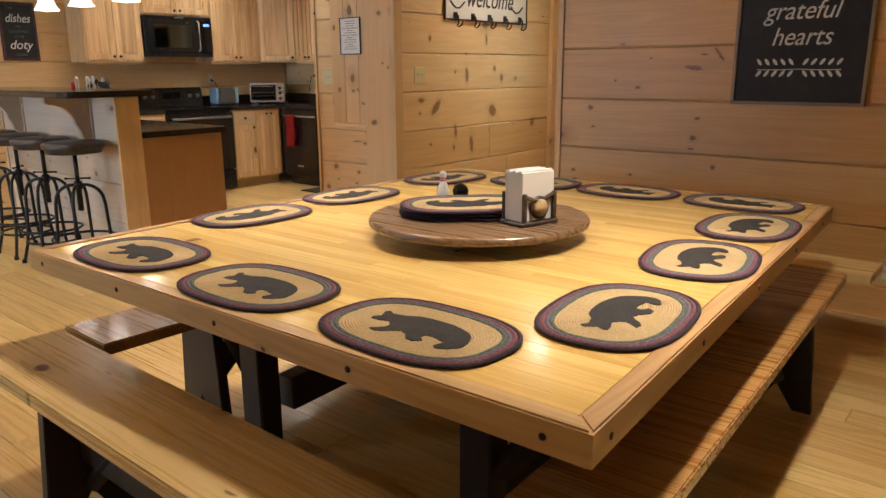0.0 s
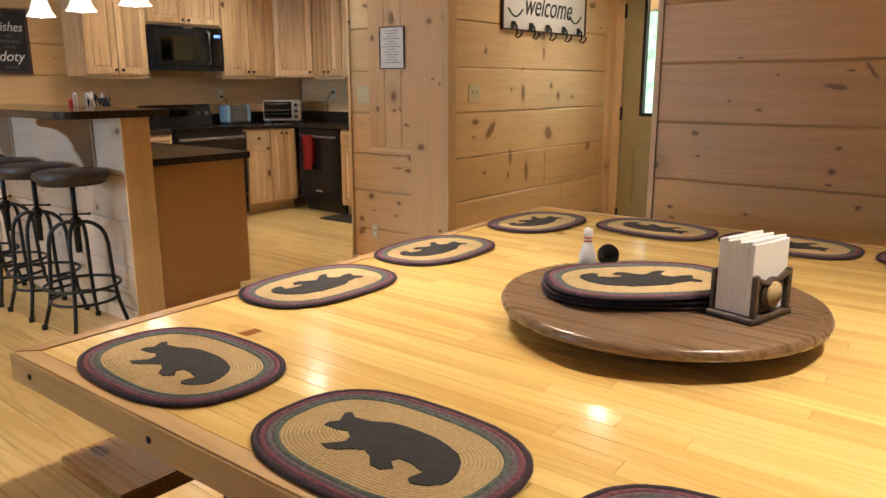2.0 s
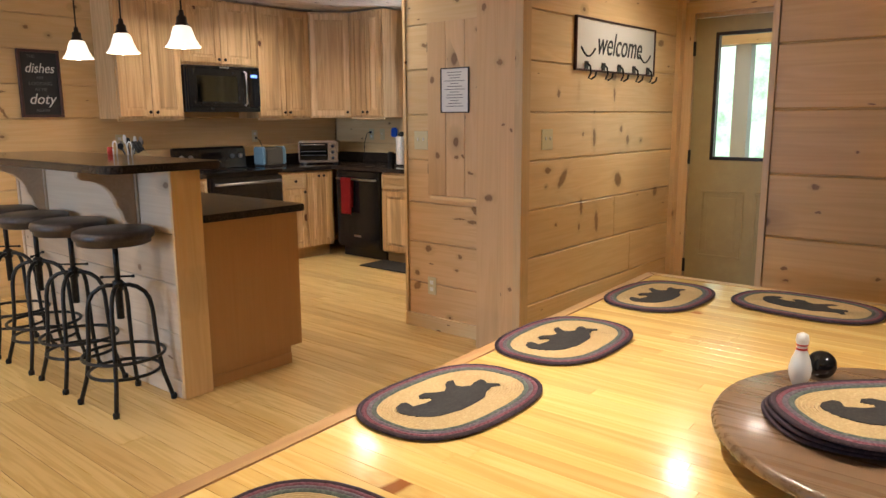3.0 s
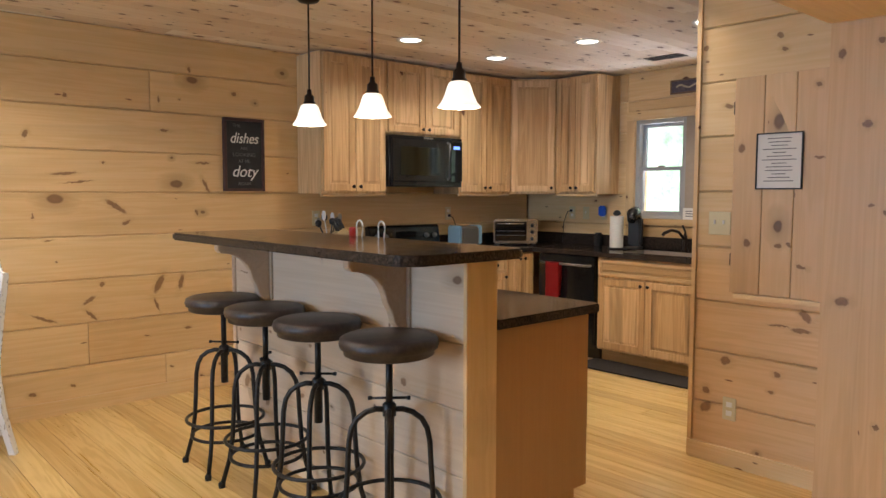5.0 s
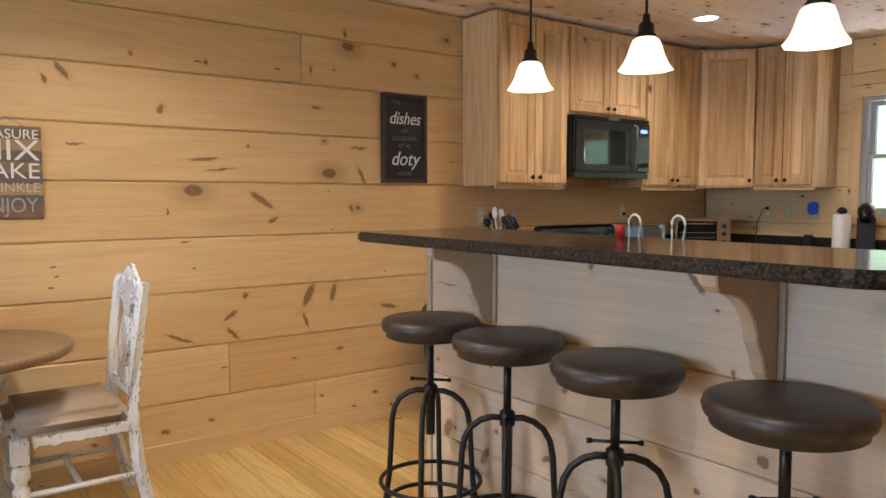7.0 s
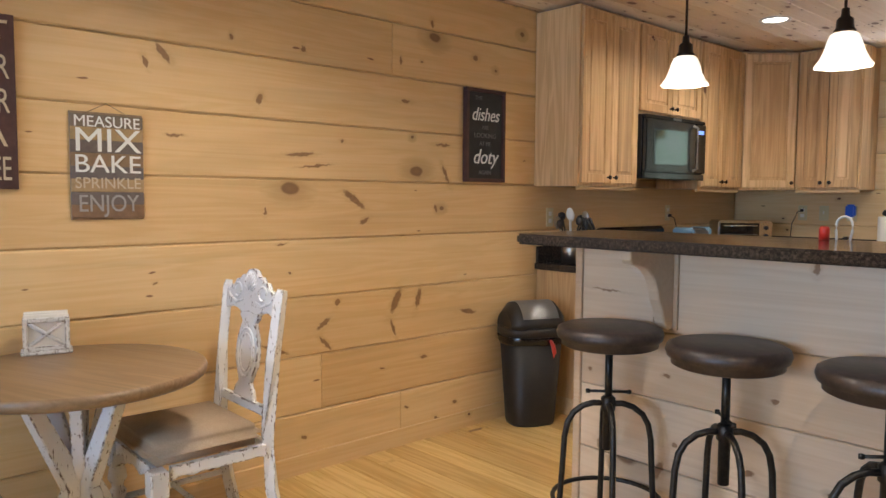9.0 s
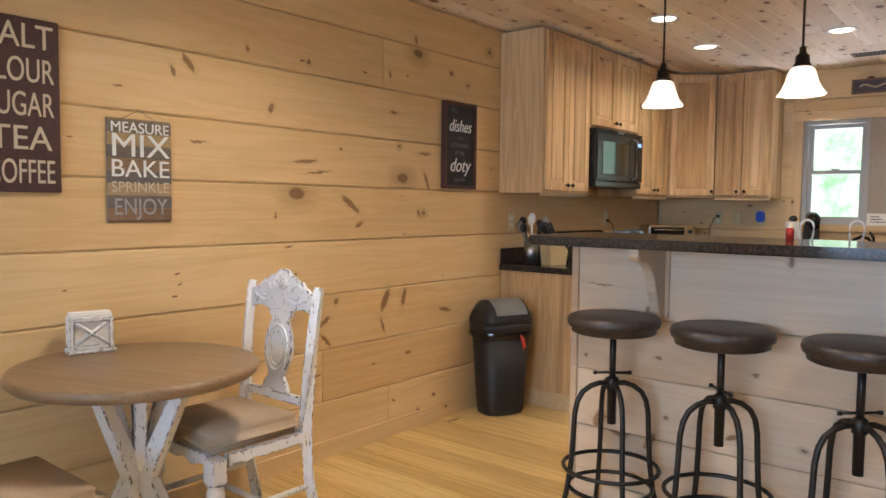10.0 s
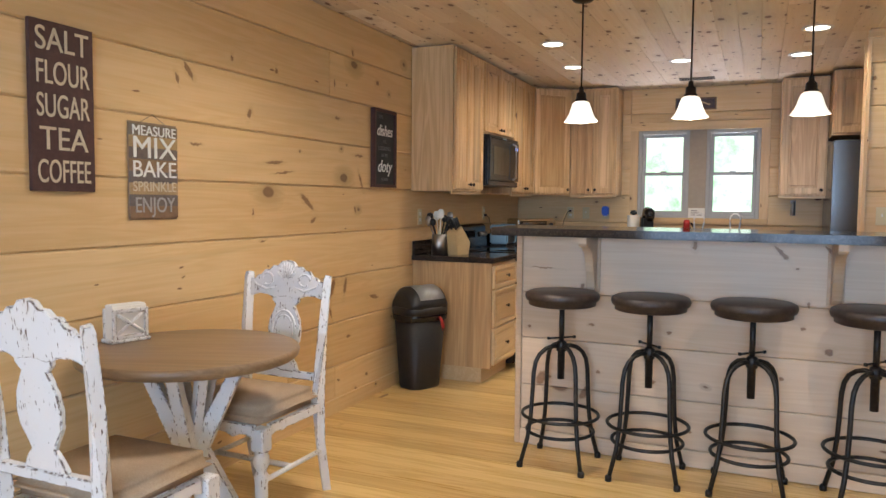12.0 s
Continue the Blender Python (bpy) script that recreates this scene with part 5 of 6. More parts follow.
slab(b, [(0.53, 0.90), (0.60, 0.90), (0.615, 1.09), (0.575, 1.10), (0.55, 1.08)], -0.375, 0.375, 0.004, m=Matrix(((0, 0, 1, 0), (1, 0, 0, 0), (0, 1, 0, 0), (0, 0, 0, 1))))
cp = part("control_panel", b, black_gloss, t)
for x in (-0.31, -0.22, 0.22, 0.31):
    b = bmesh.new()
    lathe(b, [(0, 0), (0.023, 0), (0.021, 0.012), (0.016, 0.026), (0, 0.027)], n=18, m=pose(x, 0.539, 1.01, 83, 0, 0))
    part("knob", b, steel, cp, "round steel knob")
b = bmesh.new()
box(b, -0.1, 0.1, 0.528, 0.54, 0.99, 1.05, 0.002)
part("display", b, black_glass, cp)

# dishwasher with a towel
t = thing("dishwasher", "black dishwasher with a bar handle", "dishwasher", (-5.275, 5.955, 0))
b = bmesh.new()
box(b, 0.0, 0.595, 0.0, 0.6, 0.10, 0.855, 0.002)
box(b, 0.0, 0.595, 0.06, 0.6, 0.0, 0.10)
part("body", b, black_gloss, t)
b = bmesh.new()
box(b, 0.003, 0.592, -0.03, -0.001, 0.13, 0.852, 0.006, 2)
dr = part("door", b, black_gloss, t)
b = bmesh.new()
tube(b, [(0.04, -0.03, 0.78), (0.04, -0.065, 0.78), (0.555, -0.065, 0.78), (0.555, -0.03, 0.78)], 0.010)
part("handle", b, steel, dr)
b = bmesh.new()
box(b, 0.24, 0.34, -0.0315, -0.0302, 0.215, 0.235)
part("badge", b, steel, dr)
t = thing("dish_towel", "red dish towel folded over the dishwasher handle", "towel", (-5.08, 5.89, 0.78))
b = bmesh.new()
cols, rows = 8, 14
grid = []
for s, (yo, zl) in enumerate(((-0.016, -0.34), (0.014, -0.27))):
    for j in range(rows + 1):
        grid.append([])
        for i in range(cols + 1):
            u, v = i / cols, j / rows
            grid[-1].append(b.verts.new((-0.075 + 0.15 * u + 0.006 * math.sin(v * 3 + s), yo * (1 if v else 0.9) + 0.005 * math.sin(u * 11 + s) * v - 0.002, 0.013 + (zl - 0.013) * v)))
n = rows + 1
for s in range(2):
    for j in range(rows):
        for i in range(cols):
            a, c = grid[s * n + j], grid[s * n + j + 1]
            f = b.faces.new((a[i], a[i + 1], c[i + 1], c[i]))
            f.smooth = True
for i in range(cols):
    b.faces.new((grid[0][i], grid[0][i + 1], grid[n][i + 1], grid[n][i]))
bmesh.ops.solidify(b, geom=b.faces[:], thickness=0.004)
part("cloth", b, red_cloth, t)

# refrigerator
t = thing("refrigerator", "tall dark stainless refrigerator with long bar handles", "refrigerator", (-3.13, 5.72, 0))
b = bmesh.new()
box(b, 0.0, 0.755, 0.03, 0.82, 0.02, 1.80, 0.006)
part("body", b, black_gloss, t)
dark_steel = mat("dark_steel", 0.25, 0.9, (0.12, 0.12, 0.12))
for x0, x1, z0, z1 in ((0.002, 0.373, 0.72, 1.80), (0.382, 0.753, 0.72, 1.80), (0.002, 0.753, 0.06, 0.705)):
    b = bmesh.new()
    box(b, x0, x1, -0.03, 0.028, z0, z1, 0.012, 2)
    dr = part("door", b, dark_steel, t)
    b = bmesh.new()
    if z0 > 0.5:
        hx = x1 - 0.045 if x0 < 0.1 else x0 + 0.045
        tube(b, [(hx, -0.03, 0.82), (hx, -0.075, 0.84), (hx, -0.075, 1.66), (hx, -0.03, 1.68)], 0.013)
    else:
        tube(b, [(0.08, -0.03, 0.63), (0.10, -0.075, 0.63), (0.65, -0.075, 0.63), (0.67, -0.03, 0.63)], 0.013)
    part("handle", b, steel, dr)

t = thing("floor_mat", "dark rubber mat on the floor before the sink", "mat", (-4.15, 5.98, 0.0015))
b = bmesh.new()
slab(b, [(-0.56, -0.30), (0.58, -0.27), (0.57, 0.02), (-0.56, 0.03)], 0, 0.011, 0.004)
part("mat_sheet", b, rubber, t)

# ---- small things on the worktops ----
CZ = 0.8985
t = thing("toaster", "two-slot toaster with chrome sides and pale blue ends on the worktop", "toaster", (-5.80, 5.54, CZ), 90)
b = bmesh.new()
box(b, -0.112, 0.112, -0.078, 0.078, 0.012, 0.182, 0.018, 3)
part("shell", b, steel, t)
for x0, x1 in ((-0.140, -0.108), (0.108, 0.140)):
    b = bmesh.new()
    box(b, x0, x1, -0.085, 0.085, 0.014, 0.19, 0.014, 3)
    part("end_cap", b, pale_blue, t, "pale blue end cap")
b = bmesh.new()
box(b, -0.135, 0.135, -0.08, 0.08, 0.0, 0.016, 0.004)
part("base", b, black_plastic, t)
for y in (-0.03, 0.03):
    b = bmesh.new()
    box(b, -0.09, 0.09, y - 0.012, y + 0.012, 0.181, 0.1845)
    part("slot", b, black_plastic, t)
b = bmesh.new()
box(b, 0.138, 0.16, -0.02, 0.02, 0.10, 0.12, 0.004)
part("lever", b, chrome, t)
t = thing("toaster_oven", "chrome toaster oven with a glass door", "toaster oven", (-5.70, 6.09, CZ), 42)
b = bmesh.new()
box(b, -0.20, 0.20, -0.13, 0.14, 0.015, 0.235, 0.012, 2)
part("case", b, mat("bright_steel", 0.25, 1.0, (0.55, 0.54, 0.52)), t)
b = bmesh.new()
box(b, -0.185, 0.10, -0.137, -0.1305, 0.04, 0.215, 0.003)
dr = part("door", b, black_glass, t)
for z in (0.09, 0.13):
    b = bmesh.new()
    tube(b, [(-0.17, -0.1385, z), (0.085, -0.1385, z)], 0.0015, 5)
    part("rack_bar", b, steel, dr)
b = bmesh.new()
tube(b, [(-0.16, -0.137, 0.195), (-0.16, -0.16, 0.195), (0.075, -0.16, 0.195), (0.075, -0.137, 0.195)], 0.006)
part("handle", b, chrome, dr)
for z in (0.06, 0.12, 0.18):
    b = bmesh.new()
    lathe(b, [(0, 0), (0.017, 0), (0.015, 0.014), (0, 0.015)], n=14, m=pose(0.15, -0.13, z, 90, 0, 0))
    part("knob", b, black_plastic, t)
for x in (-0.17, 0.17):
    b = bmesh.new()
    box(b, x - 0.015, x + 0.015, -0.11, 0.12, 0, 0.016, 0.002)
    part("foot", b, black_plastic, t)

t = thing("utensil_crock", "steel crock full of black and steel cooking utensils", "utensil holder", (-5.83, 4.14, CZ))
b = bmesh.new()
lathe(b, [(0.0, 0), (0.055, 0), (0.055, 0.15), (0.052, 0.15), (0.050, 0.01), (0.0, 0.01)], n=28)
part("crock", b, steel, t)
ur = random.Random(3)
for k in range(9):
    a, ln = k * 0.75, ur.uniform(0.24, 0.31)
    dx, dy = 0.035 * math.cos(a), 0.035 * math.sin(a)
    b = bmesh.new()
    tip = Vector((dx * 2.4, dy * 2.4, ln))
    tube(b, [(-dx * 0.4, -dy * 0.4, 0.015), tip], 0.005, 6)
    if k % 2:
        lathe(b, [(0, -0.04), (0.022, -0.02), (0.028, 0.01), (0.018, 0.035), (0, 0.04)], n=12, m=Matrix.Translation(tip) @ Matrix.Diagonal((1, 0.3, 1, 1)))
    else:
        lathe(b, [(0, -0.035), (0.026, -0.02), (0.03, 0.0), (0.026, 0.02), (0, 0.03)], n=12, m=Matrix.Translation(tip) @ Matrix.Diagonal((0.8, 0.8, 0.9, 1)))
    part("utensil", b, (black_plastic, steel, black_plastic, white_plastic)[k % 4], t)
t = thing("knife_block", "pale wooden knife block with black-handled knives", "knife block", (-5.70, 4.20, CZ), 75)
b = bmesh.new()
slab(b, [(-0.07, 0), (0.07, 0), (0.09, 0.09), (-0.02, 0.21), (-0.09, 0.17)], -0.045, 0.045, 0.003, m=NORTH)
part("block", b, straw, t)
for k in range(6):
    b = bmesh.new()
    o = Vector((-0.055 + 0.022 * (k // 2) , -0.02 + 0.04 * (k % 2), 0.18 + 0.006 * (k // 2)))
    tube(b, [o, o + Vector((-0.045, 0, 0.085))], 0.009, 6)
    part("knife_handle", b, black_plastic, t)

t = thing("paper_towel_roll", "upright roll of white paper towels on a holder", "paper towels", (-4.757, 6.33, CZ))
b = bmesh.new()
lathe(b, [(0, 0), (0.075, 0), (0.075, 0.01), (0.0, 0.012)], n=24)
part("base", b, black_plastic, t)
b = bmesh.new()
lathe(b, [(0.02, 0.012), (0.056, 0.012), (0.057, 0.02), (0.057, 0.272), (0.056, 0.28), (0.02, 0.28)], n=32)
part("roll", b, paper, t)
b = bmesh.new()
lathe(b, [(0.008, 0.28), (0.03, 0.29), (0.034, 0.305), (0.02, 0.325), (0.0, 0.33)], n=16)
part("finial", b, black_plastic, t)
t = thing("coffee_maker", "black coffee maker with a rounded head and blue light", "coffee maker", (-4.63, 6.40, CZ), 20)
b = bmesh.new()
box(b, -0.06, 0.06, -0.13, 0.10, 0, 0.025, 0.008)
part("base", b, black_plastic, t)
b = bmesh.new()
box(b, -0.055, 0.055, 0.0, 0.10, 0.025, 0.27, 0.015, 2)
part("column", b, black_plastic, t)
b = bmesh.new()
tube(b, [(0, 0.05, 0.26), (0, 0.0, 0.31), (0, -0.07, 0.30), (0, -0.11, 0.24)], [0.05, 0.055, 0.05, 0.032], 12)
part("head", b, black_gloss, t)
t = thing("window_card", "small white card with grey print on the window sill", "card", (-4.205, YN - 0.015, WZ0 + 0.001))
b = bmesh.new()
box(b, -0.075, 0.075, -0.003, 0.0, 0, 0.095)
part("card_sheet", b, paper, t)
for k in range(3):
    b = bmesh.new()
    box(b, -0.05, 0.05 - 0.02 * k, -0.0045, -0.0035, 0.025 + 0.02 * k, 0.032 + 0.02 * k)
    part("print_line", b, grey_ink, t)
t = thing("small_speaker", "small black cube speaker on the worktop", "speaker", (-5.07, 6.50, CZ))
b = bmesh.new()
box(b, -0.03, 0.03, -0.03, 0.03, 0, 0.12, 0.01, 2)
part("speaker_body", b, black_plastic, t)
t = thing("soap_dispenser", "slim grey wall-mounted soap dispenser beside the window", "dispenser", (-3.37, YN - 0.001, 1.26))
b = bmesh.new()
box(b, -0.022, 0.022, -0.012, 0.0, -0.07, 0.07, 0.003)
part("bracket", b, grey_plastic, t)
b = bmesh.new()
lathe(b, [(0, -0.065), (0.014, -0.065), (0.019, -0.055), (0.019, 0.045), (0.012, 0.06), (0, 0.062)], at=(0, -0.032, 0), n=18)
part("bottle", b, steel, t)
# things on the bar
def wire_loop(x, y):
    t = thing("wire_loop", "slim white wire loop standing on the bar", "wire loop", (x, y, 1.1635), group="wire loops on the bar")
    b = bmesh.new()
    tube(b, [(-0.022, 0, 0), (-0.024, 0, 0.03)] + [(-0.024 * math.cos(a * math.pi / 8), 0, 0.05 + 0.026 * math.sin(a * math.pi / 8)) for a in range(9)] + [(0.024, 0, 0.03), (0.018, 0, 0.0)], 0.004, 8)
    part("wire", b, white_plastic, t)
    return t
w = wire_loop(-3.93, 3.08)
copy_thing(w, pose(-3.76, 3.08, 1.1635))
t = thing("red_bottle_cap", "small red jar on the bar", "jar", (-3.99, 3.08, 1.1635))
b = bmesh.new()
lathe(b, [(0, 0), (0.016, 0), (0.016, 0.035), (0.012, 0.042), (0, 0.043)], n=16)
part("jar_body", b, red_plastic, t)

# ---- plates and cords on the walls ----
def plate(m, gangs=1, kind="switch", label=None, colour=None):
    w = 0.07 + 0.046 * (gangs - 1)
    loc = m.to_translation()
    t = new("switch_plate" if kind == "switch" else "outlet")
    t.matrix_world = Matrix.Translation(loc)
    tagged(t, label or ("ivory light switch plate on the pine wall" if kind == "switch" else "ivory electrical outlet on the pine wall"), "light switch" if kind == "switch" else "outlet", "wall plates")
    r = m.to_3x3().to_4x4()
    colour = colour or ivory
    b = bmesh.new()
    box(b, -w / 2, w / 2, -0.058, 0.058, 0.0, 0.006, 0.003)
    bmesh.ops.transform(b, matrix=r, verts=b.verts)
    part("cover_plate", b, colour, t)
    for g in range(gangs):
        x = (g - (gangs - 1) / 2) * 0.046
        if kind == "switch":
            b = bmesh.new()
            box(b, x - 0.005, x + 0.005, -0.004, 0.016, 0.006, 0.014, 0.002)
            bmesh.ops.transform(b, matrix=r, verts=b.verts)
            part("toggle", b, white_plastic, t)
        else:
            for y in (-0.022, 0.022):
                b = bmesh.new()
                box(b, x - 0.015, x + 0.015, y - 0.013, y + 0.013, 0.006, 0.008, 0.002)
                box(b, x - 0.007, x - 0.004, y - 0.005, y + 0.006, 0.008, 0.0085)
                box(b, x + 0.004, x + 0.007, y - 0.005, y + 0.006, 0.008, 0.0085)
                bmesh.ops.transform(b, matrix=r, verts=b.verts)
                part("socket", b, white_plastic, t)
    return t
plate(on_north(-2.91, YP, 1.22), 2)
plate(on_north(-2.83, YP, 0.29), 1, "outlet")
plate(on_west(XD, 4.65, 1.235), 2)
plate(on_north(0.99, 4.545, 0.33), 1, "outlet")
plate(on_west(XW, 4.12, 1.175), 1, "outlet")
plate(on_west(XW, 5.50, 1.19), 1, "outlet")
plate(on_north(-5.43, YN, 1.19), 1, "outlet")
plate(on_north(-5.27, YN, 1.19), 1)
plate(on_north(-5.07, YN, 1.19), 1, "outlet")
def cord(pts, name="appliance_cord", label="black appliance cord hanging from an outlet"):
    t = thing(name, label, "cord", pts[0])
    o = Vector(pts[0])
    b = bmesh.new()
    lathe(b, [(0, -0.012), (0.014, -0.01), (0.014, 0.01), (0, 0.012)], n=10)
    part("plug", b, black_plastic, t)
    b = bmesh.new()
    tube(b, [Vector(p) - o for p in pts], 0.0035, 6)
    part("cable", b, black_plastic, t)
cord([(XW + 0.022, 5.50, 1.17), (XW + 0.05, 5.52, 1.15), (XW + 0.055, 5.56, 1.05), (XW + 0.05, 5.58, 0.98), (XW + 0.06, 5.6, 0.91)])
cord([(-5.43, YN - 0.022, 1.21), (-5.45, YN - 0.05, 1.20), (-5.49, YN - 0.055, 1.10), (-5.50, YN - 0.05, 0.98), (-5.51, YN - 0.05, 0.91)])
t = thing("air_freshener", "blue plug-in air freshener on the kitchen wall", "air freshener", (-5.07, YN - 0.009, 1.21))
b = bmesh.new()
box(b, -0.035, 0.035, -0.045, 0.0, -0.045, 0.05, 0.012, 2)
part("shell", b, blue_plastic, t)
def vent(x, y, z, turn, label, up=1):
    t = thing("floor_vent" if up > 0 else "ceiling_vent", label, "vent", (x, y, z), turn)
    b = bmesh.new()
    for c in ((-0.15, 0.15, -0.07, -0.055), (-0.15, 0.15, 0.055, 0.07), (-0.15, -0.13, -0.055, 0.055), (0.13, 0.15, -0.055, 0.055)):
        box(b, c[0], c[1], c[2], c[3], min(0, up * 0.004), max(0, up * 0.004))
    box(b, -0.13, 0.13, -0.055, 0.055, min(0, up * 0.001), max(0, up * 0.001))
    part("vent_frame", b, bronze if up < 0 else grey_plastic, t)
    for k in range(11):
        b = bmesh.new()
        box(b, -0.125 + k * 0.0236, -0.115 + k * 0.0236, -0.054, 0.054, min(up * 0.0012, up * 0.0035), max(up * 0.0012, up * 0.0035))
        part("slat", b, rubber, t)
vent(-1.88, 5.35, 0.0015, 90, "grey slotted metal floor register", 1)
vent(-4.20, 6.12, ZC - 0.0005, 0, "dark slotted ceiling vent over the sink", -1)

# ---- bar stools ----
def bar_stool(x, y, turn=45):
    t = thing("bar_stool", "round dark brown leather bar stool on an iron screw base", "bar stool", (x, y, 0), turn, "bar stools")
    b = bmesh.new()
    lathe(b, [(0, 0.785), (0.152, 0.785), (0.164, 0.791), (0.164, 0.808), (0.177, 0.814), (0.182, 0.831), (0.177, 0.848), (0.160, 0.856), (0.0, 0.859)], n=40)
    part("seat", b, leather, t)
    b = bmesh.new()
    tube(b, [(0, 0, 0.785), (0, 0, 0.60)], 0.013, 12)
    part("screw_column", b, iron, t)
    b = bmesh.new()
    lathe(b, [(0, 0.42), (0.017, 0.42), (0.018, 0.555), (0.025, 0.56), (0.025, 0.603), (0.016, 0.61), (0, 0.61)], n=16)
    part("hub", b, iron, t)
    b = bmesh.new()
    tube(b, [(-0.07, 0.0, 0.625), (0.07, 0.0, 0.625)], 0.005)
    lathe(b, [(0, -0.008), (0.008, -0.006), (0.008, 0.006), (0, 0.008)], at=(-0.07, 0, 0.625), n=8)
    lathe(b, [(0, -0.008), (0.008, -0.006), (0.008, 0.006), (0, 0.008)], at=(0.07, 0, 0.625), n=8)
    part("locking_bar", b, iron, t)
    for k in range(4):
        a = math.pi / 2 * k
        prof = [(0.015, 0.583), (0.05, 0.584), (0.085, 0.573), (0.118, 0.548), (0.138, 0.512), (0.148, 0.46), (0.153, 0.36), (0.160, 0.25), (0.176, 0.14), (0.214, 0.012)]
        b = bmesh.new()
        tube(b, [(r * math.cos(a), r * math.sin(a), z) for r, z in prof], 0.0105, 10)
        part("leg", b, iron, t)
        b = bmesh.new()
        lathe(b, [(0, 0), (0.015, 0), (0.016, 0.02), (0.011, 0.028), (0, 0.028)], at=(0.216 * math.cos(a), 0.216 * math.sin(a), 0), n=12)
        part("foot_cap", b, iron, t)
    for r, z in ((0.186, 0.245), (0.163, 0.165)):
        b = bmesh.new()
        tube(b, [(r * math.cos(2 * math.pi * k / 40), r * math.sin(2 * math.pi * k / 40), z) for k in range(40)], 0.0085, 8, closed=True)
        part("foot_ring", b, iron, t)
    return t
s0 = bar_stool(-4.525, 2.67, 42)
for x, a in ((-4.105, 136), (-3.66, 44), (-3.18, 50)):
    copy_thing(s0, pose(x, 2.675, 0, 0, 0, a))

# ---- small round table, its chairs and napkin holder ----
RX, RY, RZ = -5.57, 1.26, 0.74
t = thing("round_table", "small round brown-topped table on a distressed white slatted pedestal", "table", (RX, RY, 0), 22)
b = bmesh.new()
lathe(b, [(0.0, RZ - 0.04), (0.38, RZ - 0.04), (0.392, RZ - 0.03), (0.396, RZ - 0.012), (0.39, RZ - 0.002), (0.385, RZ), (0.0, RZ)], n=72)
part("tabletop", b, walnut, t)
for k in range(4):
    b = bmesh.new()
    a = math.pi / 2 * k
    m = Matrix.Rotation(a, 4, "Z")
    slab(b, [(0.215, RZ - 0.041), (0.168, RZ - 0.041), (0.012, 0.40), (0.012, 0.31), (0.200, 0.0), (0.255, 0.0), (0.062, 0.355)][::-1], -0.022, 0.022, 0.003, m=m @ Matrix(((1, 0, 0, 0), (0, 0, -1, 0), (0, 1, 0, 0), (0, 0, 0, 1))))
    part("pedestal_leg", b, chippy_white, t)
    b = bmesh.new()
    m = Matrix.Rotation(a + math.pi / 4, 4, "Z")
    slab(b, [(0.115, RZ - 0.041), (0.075, RZ - 0.041), (0.0, 0.42), (0.01, 0.35), (0.035, 0.38)][::-1], -0.018, 0.018, 0.002, m=m @ Matrix(((1, 0, 0, 0), (0, 0, -1, 0), (0, 1, 0, 0), (0, 0, 0, 1))))
    part("inner_slat", b, chippy_white, t)
napkin_holder("", -5.88, 1.247, RZ, 76, "white distressed napkin holder with crossed sides on the round table", chippy_white, h=0.14, w=0.145, d=0.055, rustic=False)

def mirrored(half):
    return half + [(-x, y) for x, y in half[::-1]]

